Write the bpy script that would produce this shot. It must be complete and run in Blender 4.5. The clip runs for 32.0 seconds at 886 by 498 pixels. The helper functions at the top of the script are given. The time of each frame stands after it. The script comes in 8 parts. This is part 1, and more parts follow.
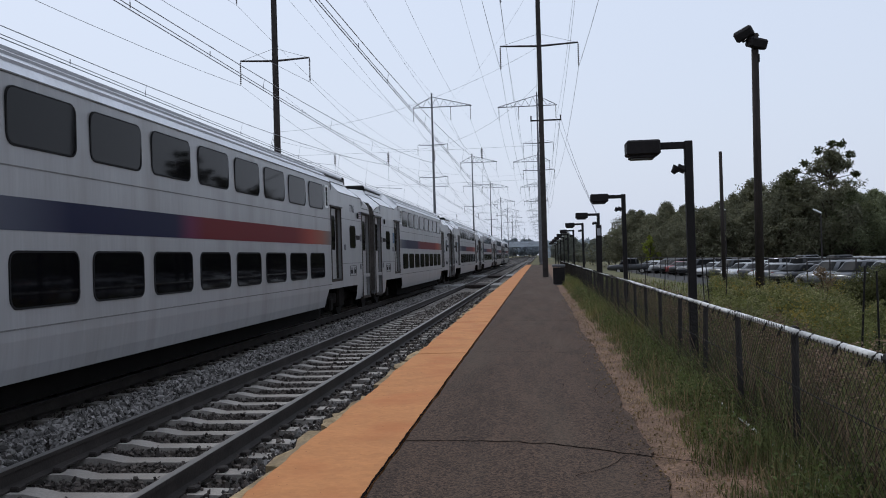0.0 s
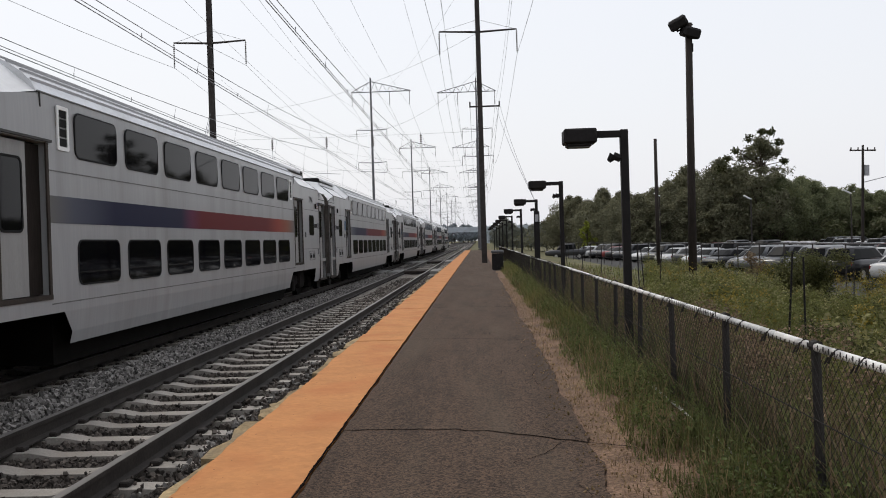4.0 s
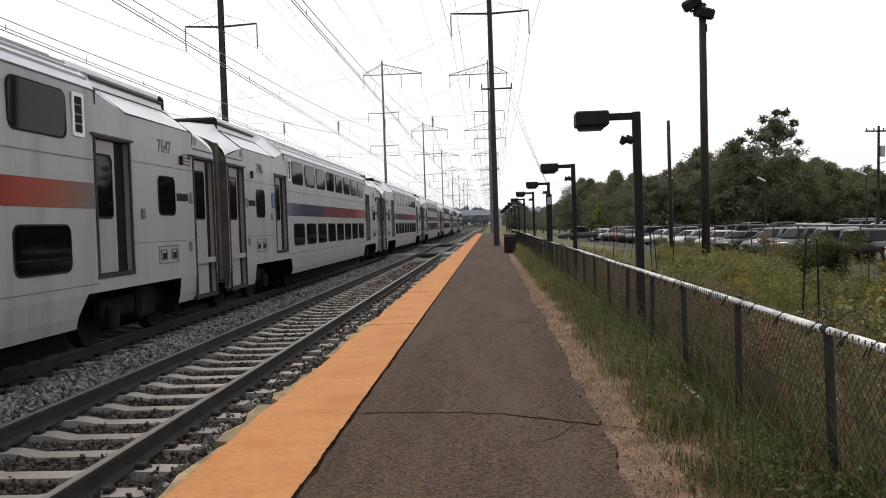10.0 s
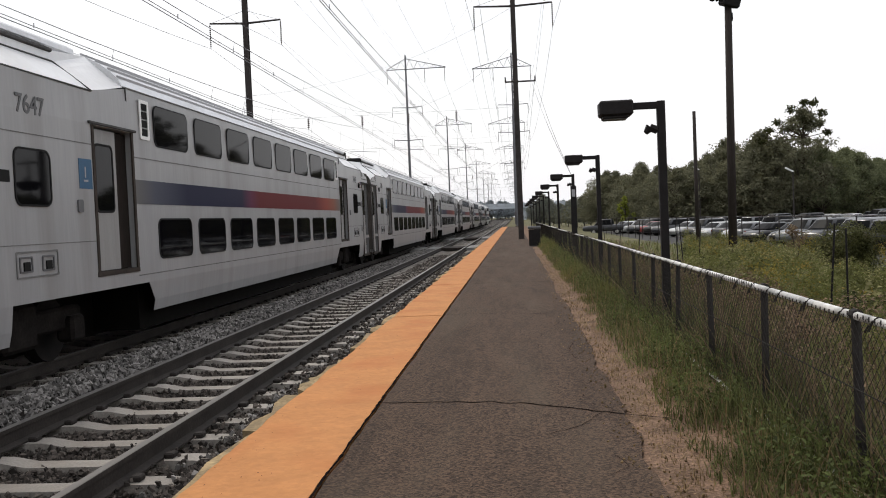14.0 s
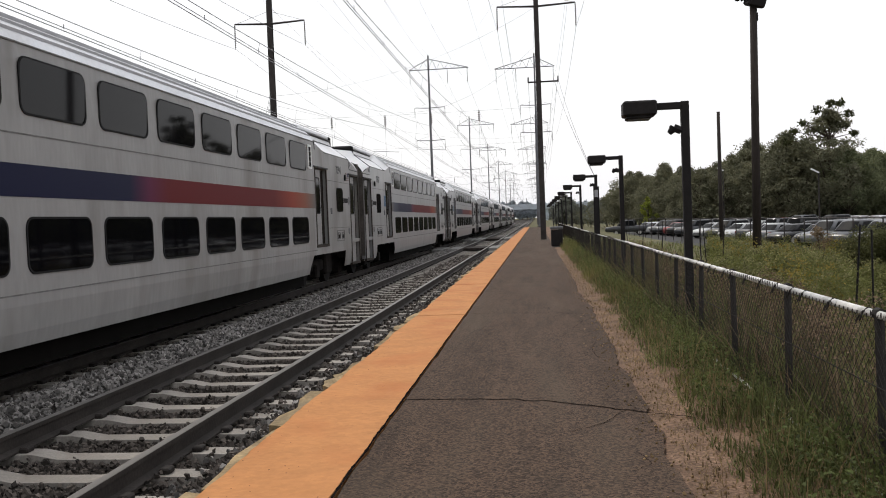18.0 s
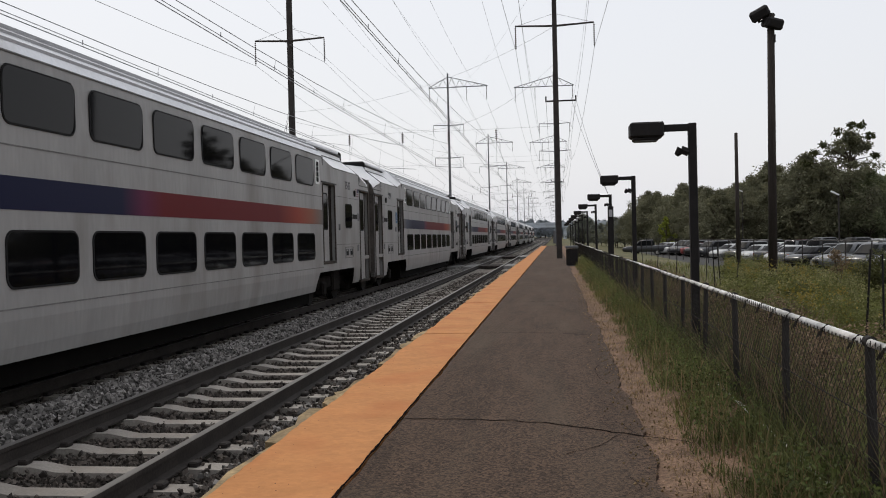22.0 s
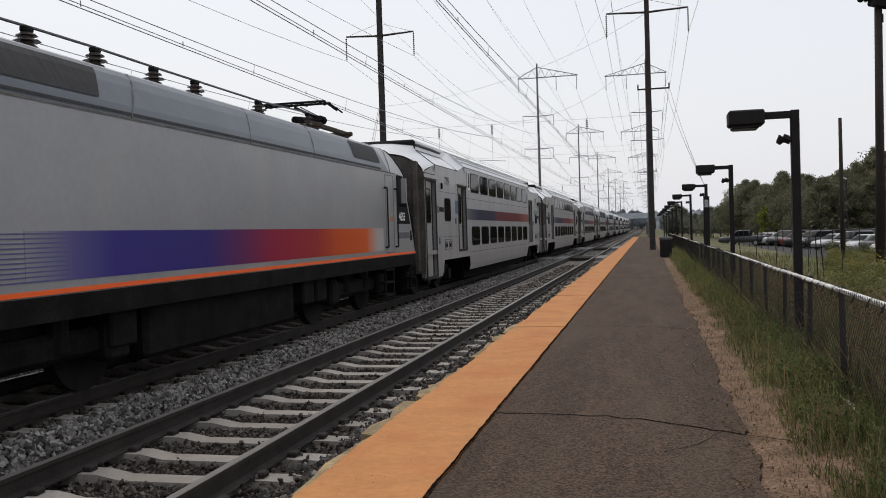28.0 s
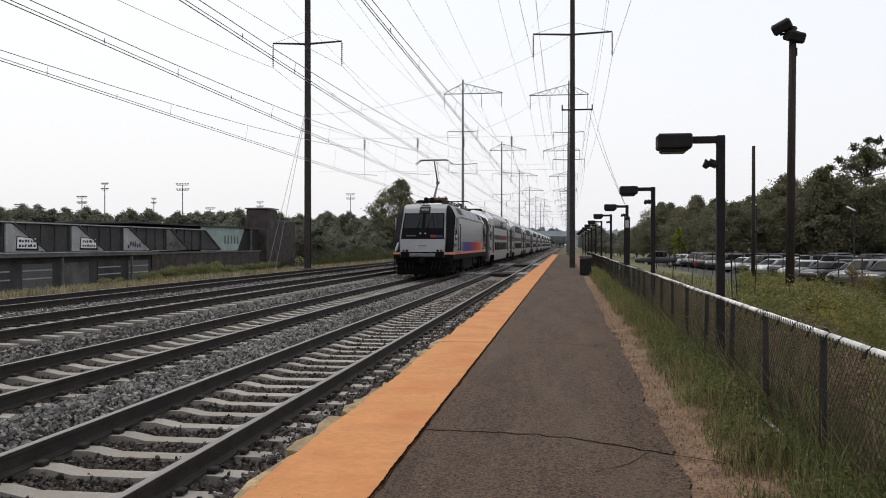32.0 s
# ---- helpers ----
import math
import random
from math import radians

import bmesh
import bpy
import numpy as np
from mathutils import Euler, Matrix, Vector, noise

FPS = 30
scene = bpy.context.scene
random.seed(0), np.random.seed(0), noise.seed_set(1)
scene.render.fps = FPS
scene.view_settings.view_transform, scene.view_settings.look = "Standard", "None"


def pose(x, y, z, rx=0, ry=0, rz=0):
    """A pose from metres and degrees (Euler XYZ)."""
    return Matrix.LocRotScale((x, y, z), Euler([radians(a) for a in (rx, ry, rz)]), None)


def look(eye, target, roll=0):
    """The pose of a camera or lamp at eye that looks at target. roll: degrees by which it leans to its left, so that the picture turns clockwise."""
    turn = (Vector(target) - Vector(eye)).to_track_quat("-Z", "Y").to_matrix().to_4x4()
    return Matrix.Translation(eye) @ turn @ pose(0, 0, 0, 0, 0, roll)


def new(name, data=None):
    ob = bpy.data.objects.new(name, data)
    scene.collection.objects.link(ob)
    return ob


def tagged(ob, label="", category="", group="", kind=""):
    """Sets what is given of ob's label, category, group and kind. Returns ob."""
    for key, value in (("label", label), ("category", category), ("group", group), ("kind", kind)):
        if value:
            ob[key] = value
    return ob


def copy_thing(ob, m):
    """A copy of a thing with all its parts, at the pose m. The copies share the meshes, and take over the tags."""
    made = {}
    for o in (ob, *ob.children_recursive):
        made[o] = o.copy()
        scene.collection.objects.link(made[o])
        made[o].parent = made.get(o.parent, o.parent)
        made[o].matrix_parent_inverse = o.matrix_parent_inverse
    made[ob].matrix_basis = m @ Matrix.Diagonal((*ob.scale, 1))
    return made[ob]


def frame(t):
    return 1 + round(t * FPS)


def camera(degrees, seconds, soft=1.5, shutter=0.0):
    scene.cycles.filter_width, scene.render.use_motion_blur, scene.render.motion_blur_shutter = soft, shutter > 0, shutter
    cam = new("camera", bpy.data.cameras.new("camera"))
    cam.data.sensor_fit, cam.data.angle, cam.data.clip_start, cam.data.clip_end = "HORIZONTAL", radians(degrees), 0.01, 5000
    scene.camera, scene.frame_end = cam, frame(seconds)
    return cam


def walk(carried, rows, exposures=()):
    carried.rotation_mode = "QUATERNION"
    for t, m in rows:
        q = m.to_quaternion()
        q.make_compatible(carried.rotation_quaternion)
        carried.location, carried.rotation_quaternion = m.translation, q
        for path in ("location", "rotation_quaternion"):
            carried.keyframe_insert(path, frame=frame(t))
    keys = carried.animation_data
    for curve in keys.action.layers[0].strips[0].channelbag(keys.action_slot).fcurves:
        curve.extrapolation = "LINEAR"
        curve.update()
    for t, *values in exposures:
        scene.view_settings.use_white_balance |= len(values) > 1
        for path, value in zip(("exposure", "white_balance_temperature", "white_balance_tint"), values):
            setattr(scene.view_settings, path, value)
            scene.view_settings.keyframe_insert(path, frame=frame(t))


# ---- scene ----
cam = camera(54.07, 32.0, soft=1.0)
PATH = [
    (0, pose(-0.010, -0.040, 1.642, 90.550, 1.637, 6.306)),
    (0.5, pose(-0.013, -0.041, 1.656, 90.301, 1.981, 5.281)),
    (1, pose(-0.022, -0.059, 1.672, 90.304, 1.461, 4.612)),
    (1.5, pose(-0.018, -0.058, 1.671, 90.707, 0.684, 3.913)),
    (2, pose(-0.015, -0.048, 1.662, 90.152, 0.538, 3.657)),
    (2.5, pose(-0.009, -0.038, 1.655, 89.207, 0.824, 3.212)),
    (3, pose(-0.008, -0.044, 1.649, 88.813, 1.339, 2.786)),
    (3.5, pose(-0.002, -0.027, 1.669, 89.505, 1.790, 2.408)),
    (5.5, pose(0.000, -0.011, 1.662, 89.021, 1.408, 1.882)),
    (6, pose(0.009, -0.025, 1.658, 88.762, 1.662, 1.919)),
    (6.5, pose(0.009, -0.024, 1.656, 88.563, 1.828, 1.994)),
    (7, pose(0.010, -0.022, 1.655, 88.496, 1.486, 2.180)),
    (7.5, pose(0.011, -0.023, 1.653, 88.362, 1.746, 2.373)),
    (8, pose(0.011, -0.033, 1.655, 88.321, 1.719, 2.549)),
    (8.5, pose(0.008, -0.020, 1.653, 88.285, 1.644, 2.692)),
    (9, pose(0.010, -0.026, 1.652, 88.280, 1.771, 2.761)),
    (9.5, pose(0.007, -0.027, 1.666, 88.343, 1.796, 2.981)),
    (10, pose(0.005, -0.025, 1.676, 88.377, 1.935, 3.115)),
    (10.5, pose(0.006, -0.017, 1.674, 88.318, 1.841, 3.212)),
    (11, pose(0.000, -0.025, 1.653, 88.223, 2.518, 3.298)),
    (11.5, pose(0.003, -0.013, 1.633, 88.215, 3.127, 3.491)),
    (12, pose(0.009, -0.007, 1.628, 88.204, 2.834, 3.668)),
    (12.5, pose(0.007, -0.015, 1.624, 88.166, 2.685, 3.944)),
    (13, pose(0.012, -0.005, 1.626, 88.139, 2.370, 4.255)),
    (13.5, pose(0.005, -0.040, 1.641, 88.067, 2.507, 4.420)),
    (14, pose(0.013, -0.038, 1.639, 88.062, 2.402, 4.735)),
    (14.5, pose(0.016, -0.044, 1.635, 88.099, 2.384, 4.893)),
    (16.5, pose(0.011, -0.013, 1.635, 88.212, 2.236, 5.612)),
    (17, pose(0.032, -0.047, 1.631, 88.147, 1.814, 6.004)),
    (17.5, pose(0.072, -0.077, 1.629, 88.107, 1.977, 6.218)),
    (18, pose(-0.001, -0.118, 1.628, 88.137, 2.176, 6.176)),
    (18.5, pose(0.032, -0.122, 1.630, 88.143, 1.446, 6.196)),
    (19, pose(0.177, -0.134, 1.632, 88.255, 0.645, 6.240)),
    (19.5, pose(0.178, -0.142, 1.633, 88.362, 2.262, 6.177)),
    (20, pose(0.155, -0.150, 1.636, 88.611, 1.942, 6.223)),
    (20.5, pose(0.155, -0.136, 1.642, 88.769, 1.079, 6.457)),
    (21, pose(0.158, -0.138, 1.646, 88.966, 0.864, 6.702)),
    (21.5, pose(0.160, -0.123, 1.642, 89.144, 1.198, 6.989)),
    (22, pose(0.162, -0.113, 1.644, 89.300, 1.388, 7.379)),
    (22.5, pose(0.150, -0.120, 1.644, 89.414, 1.037, 7.754)),
    (23, pose(0.158, -0.093, 1.666, 89.447, 2.356, 8.161)),
    (23.5, pose(0.154, -0.109, 1.659, 89.441, 2.175, 8.505)),
    (24, pose(0.150, -0.117, 1.639, 89.229, 1.661, 8.857)),
    (24.5, pose(0.158, -0.127, 1.637, 89.195, 1.825, 8.873)),
    (25, pose(0.151, -0.133, 1.653, 89.253, 2.211, 8.888)),
    (25.5, pose(0.155, -0.126, 1.656, 89.178, 1.606, 9.315)),
    (27.5, pose(0.126, -0.107, 1.659, 88.878, 0.980, 12.499)),
    (28, pose(0.133, -0.107, 1.665, 88.921, 1.778, 13.280)),
    (28.5, pose(0.124, -0.113, 1.668, 88.970, 1.156, 13.869)),
    (29, pose(0.123, -0.127, 1.674, 89.138, 1.671, 14.374)),
    (29.5, pose(0.108, -0.140, 1.667, 89.161, 0.768, 14.727)),
    (30, pose(0.109, -0.165, 1.685, 89.313, 1.395, 14.742)),
    (30.5, pose(0.100, -0.138, 1.673, 89.412, 1.067, 11.839)),
    (31, pose(0.069, -0.120, 1.672, 89.530, 0.389, 10.019)),
    (31.5, pose(0.010, -0.082, 1.667, 89.595, 0.107, 8.640)),
    (32, pose(-0.000, 0.000, 1.667, 89.696, -0.014, 8.076)),
]

EXPOSURES = [(0, -0.22, 5720, 9), (1.0, 0.12, 6120, 9), (1.8, -0.08, 6500, 9), (3.0, 0.05, 6500, 9), (5.0, 0.1, 6500, 9)]
# the automatic exposure hunts up and down every two seconds while the white cars pass
for k in range(7):
    EXPOSURES += [(5.8 + 2 * k, 0.30, 6650, 9), (6.2 + 2 * k, 0.30, 6650, 9), (6.75 + 2 * k, 0.0, 6450, 9), (7.25 + 2 * k, 0.0, 6450, 9)]
EXPOSURES += [(19.5, -0.02, 6500, 9), (25.5, -0.02, 6550, 9), (28, -0.02, 6500, 9), (30, -0.14, 6500, 9), (31, 0.1, 6550, 9), (32, 0.15, 6550, 9)]
walk(cam, PATH, EXPOSURES)
TRAIN = [(0, -101.72), (1, -101.15), (2, -100.42), (3, -99.57), (4, -98.52), (5, -97.23), (6, -95.68), (7, -93.78), (8, -91.6), (9, -89.12), (10, -86.37), (11, -83.22), (12, -79.57), (13, -75.6), (14, -71.32), (15, -66.8), (16, -61.99), (17, -56.84), (18, -51.3), (19, -45.47), (20, -39.26), (21, -32.72), (22, -25.88), (23, -18.72), (24, -11.3), (25, -3.55), (26, 4.35), (27, 12.55), (28, 21.0), (29, 29.96), (30, 39.38), (31, 49.28), (32, 59.75)]

# ---- world and sun: hazy bright late-summer sky ----
SUN_EL, SUN_AZ = radians(56), radians(-38)   # azimuth from +y (ahead), negative to the left
world = bpy.data.worlds.new("hazy_sky")
scene.world = world
world.use_nodes = True
wn, wl = world.node_tree.nodes, world.node_tree.links
wn.clear()
w_out, w_bg, w_sky = wn.new("ShaderNodeOutputWorld"), wn.new("ShaderNodeBackground"), wn.new("ShaderNodeTexSky")
w_sky.sky_type, w_sky.sun_disc = "NISHITA", False
w_sky.sun_elevation, w_sky.sun_rotation = SUN_EL, SUN_AZ
w_sky.dust_density, w_sky.air_density, w_sky.ozone_density = 4.0, 1.6, 1.0
w_mix = wn.new("ShaderNodeMix")
w_mix.data_type, w_mix.inputs[0].default_value = "RGBA", 0.80
w_mix.inputs[7].default_value = (9.55, 9.65, 10.3, 1)   # high thin haze
wl.new(w_sky.outputs[0], w_mix.inputs[6])
wl.new(w_mix.outputs[2], w_bg.inputs[0])
w_bg.inputs[1].default_value = 0.098
wl.new(w_bg.outputs[0], w_out.inputs[0])
sun = new("sun", bpy.data.lights.new("sun", "SUN"))
sun.data.energy, sun.data.angle, sun.data.color = 1.0, radians(10), (1, 0.95, 0.87)
sx, sy, sz = math.sin(SUN_AZ) * math.cos(SUN_EL), math.cos(SUN_AZ) * math.cos(SUN_EL), math.sin(SUN_EL)
sun.matrix_world = look((sx * 60, sy * 60, sz * 60), (0, 0, 0))


# ---- materials ----
def mat(name, color, rough=0.7, metal=0.0, vary=0.25, scale=4.0, fine=60.0, bump=0.2, spread=0.0, dirt=None, dirt_amount=0.0, stretch=(1, 1, 1), spec=0.22, coord="Object", depth=0.01, speckle=0.0, grit=70, stain=0.0, stain_scale=0.8):
    """Procedural surface: a base colour, broad stains, fine grain, relief, and a shift from piece to piece."""
    m = bpy.data.materials.new(name)
    m.use_nodes = True
    n, l = m.node_tree.nodes, m.node_tree.links
    b = n["Principled BSDF"]
    b.inputs["Roughness"].default_value, b.inputs["Metallic"].default_value = rough, metal
    b.inputs["Specular IOR Level"].default_value = spec
    tc, mp = n.new("ShaderNodeTexCoord"), n.new("ShaderNodeMapping")
    mp.inputs["Scale"].default_value = stretch
    l.new(tc.outputs[coord], mp.inputs[0])
    big, small = n.new("ShaderNodeTexNoise"), n.new("ShaderNodeTexNoise")
    big.inputs["Scale"].default_value, big.inputs["Detail"].default_value = scale, 5
    small.inputs["Scale"].default_value, small.inputs["Detail"].default_value = fine, 3
    l.new(mp.outputs[0], big.inputs["Vector"])
    l.new(tc.outputs[coord] if speckle else mp.outputs[0], small.inputs["Vector"])
    r1 = n.new("ShaderNodeMapRange")
    r1.inputs[1].default_value, r1.inputs[2].default_value = 0.3, 0.7
    r1.inputs[3].default_value, r1.inputs[4].default_value = 1 - vary, 1 + vary
    l.new(big.outputs["Fac"], r1.inputs[0])
    r2 = n.new("ShaderNodeMapRange")
    r2.inputs[1].default_value, r2.inputs[2].default_value = 0.3, 0.7
    r2.inputs[3].default_value, r2.inputs[4].default_value = 1 - vary * 0.7, 1 + vary * 0.7
    l.new(small.outputs["Fac"], r2.inputs[0])
    mul = n.new("ShaderNodeMath")
    mul.operation = "MULTIPLY"
    l.new(r1.outputs[0], mul.inputs[0])
    l.new(r2.outputs[0], mul.inputs[1])
    last = mul.outputs[0]
    if spread:
        oi = n.new("ShaderNodeObjectInfo")
        geo = n.new("ShaderNodeNewGeometry")
        add = n.new("ShaderNodeMath")
        add.operation = "ADD"
        l.new(oi.outputs["Random"], add.inputs[0])
        l.new(geo.outputs["Random Per Island"], add.inputs[1])
        fr = n.new("ShaderNodeMath")
        fr.operation = "FRACT"
        l.new(add.outputs[0], fr.inputs[0])
        r3 = n.new("ShaderNodeMapRange")
        r3.inputs[3].default_value, r3.inputs[4].default_value = 1 - spread, 1 + spread
        l.new(fr.outputs[0], r3.inputs[0])
        m2 = n.new("ShaderNodeMath")
        m2.operation = "MULTIPLY"
        l.new(last, m2.inputs[0])
        l.new(r3.outputs[0], m2.inputs[1])
        last = m2.outputs[0]
    if speckle:
        vo = n.new("ShaderNodeTexVoronoi")
        vo.inputs["Scale"].default_value = grit
        l.new(tc.outputs[coord], vo.inputs["Vector"])
        sx_ = n.new("ShaderNodeSeparateColor")
        l.new(vo.outputs["Color"], sx_.inputs[0])
        r4 = n.new("ShaderNodeMapRange")
        r4.inputs[3].default_value, r4.inputs[4].default_value = 1 - speckle, 1 + speckle
        l.new(sx_.outputs[0], r4.inputs[0])
        m3 = n.new("ShaderNodeMath")
        m3.operation = "MULTIPLY"
        l.new(last, m3.inputs[0])
        l.new(r4.outputs[0], m3.inputs[1])
        last = m3.outputs[0]
    if stain:
        st, r5, m4 = n.new("ShaderNodeTexNoise"), n.new("ShaderNodeMapRange"), n.new("ShaderNodeMath")
        st.inputs["Scale"].default_value, st.inputs["Detail"].default_value, st.inputs["Roughness"].default_value = stain_scale, 6, 0.65
        l.new(mp.outputs[0], st.inputs["Vector"])
        r5.inputs[1].default_value, r5.inputs[2].default_value = 0.44, 0.60
        r5.inputs[3].default_value, r5.inputs[4].default_value = 1.0, 1 - stain
        l.new(st.outputs["Fac"], r5.inputs[0])
        m4.operation = "MULTIPLY"
        l.new(last, m4.inputs[0])
        l.new(r5.outputs[0], m4.inputs[1])
        last = m4.outputs[0]
    sc = n.new("ShaderNodeVectorMath")
    sc.operation = "SCALE"
    sc.inputs[0].default_value = color[:3]
    l.new(last, sc.inputs["Scale"])
    col = sc.outputs[0]
    if dirt:
        dn = n.new("ShaderNodeTexNoise")
        dn.inputs["Scale"].default_value, dn.inputs["Detail"].default_value = scale * 0.6, 8
        l.new(mp.outputs[0], dn.inputs["Vector"])
        dr = n.new("ShaderNodeMapRange")
        dr.inputs[1].default_value, dr.inputs[2].default_value = 0.5, 0.72
        dr.inputs[4].default_value = dirt_amount
        l.new(dn.outputs["Fac"], dr.inputs[0])
        mx = n.new("ShaderNodeMix")
        mx.data_type = "RGBA"
        mx.inputs[7].default_value = (*dirt, 1)
        l.new(dr.outputs[0], mx.inputs[0])
        l.new(col, mx.inputs[6])
        col = mx.outputs[2]
    l.new(col, b.inputs["Base Color"])
    if bump:
        bp = n.new("ShaderNodeBump")
        bp.inputs["Strength"].default_value, bp.inputs["Distance"].default_value = bump, depth
        l.new(small.outputs["Fac"], bp.inputs["Height"])
        l.new(bp.outputs[0], b.inputs["Normal"])
    return m


def leaf_mat(name, color, spread=0.45, warm=(1.5, 1.25, 0.5), amount=0.35, scale=0.6):
    """Foliage: colour differs from leaf to leaf and from clump to clump, some light passes through."""
    m = mat(name, color, rough=0.55, vary=0.3, scale=scale, fine=9, bump=0, spread=spread, dirt=[c * w for c, w in zip(color, warm)], dirt_amount=amount, spec=0.08)
    n, l = m.node_tree.nodes, m.node_tree.links
    b = n["Principled BSDF"]
    tr, mx = n.new("ShaderNodeBsdfTranslucent"), n.new("ShaderNodeMixShader")
    src = b.inputs["Base Color"].links[0].from_socket
    l.new(src, tr.inputs[0])
    mx.inputs[0].default_value = 0.42
    l.new(b.outputs[0], mx.inputs[1])
    l.new(tr.outputs[0], mx.inputs[2])
    l.new(mx.outputs[0], n["Material Output"].inputs[0])
    return m


def glass_mat(name, color, rough=0.04, mirror=1.0):
    """Dark tinted pane: black behind, with a mirror on the surface that strengthens at a slant."""
    m = mat(name, color, rough=0.9, vary=0.15, scale=1.5, fine=8, bump=0.0, spec=0.0)
    n, l = m.node_tree.nodes, m.node_tree.links
    gl, mx = n.new("ShaderNodeBsdfGlossy"), n.new("ShaderNodeMixShader")
    gl.inputs["Roughness"].default_value = rough
    fr, mu = n.new("ShaderNodeFresnel"), n.new("ShaderNodeMath")
    fr.inputs["IOR"].default_value = 1.45
    mu.operation = "MULTIPLY"
    mu.inputs[1].default_value = mirror
    l.new(fr.outputs[0], mu.inputs[0])
    l.new(mu.outputs[0], mx.inputs[0])
    l.new(n["Principled BSDF"].outputs[0], mx.inputs[1])
    l.new(gl.outputs[0], mx.inputs[2])
    l.new(mx.outputs[0], n["Material Output"].inputs[0])
    return m


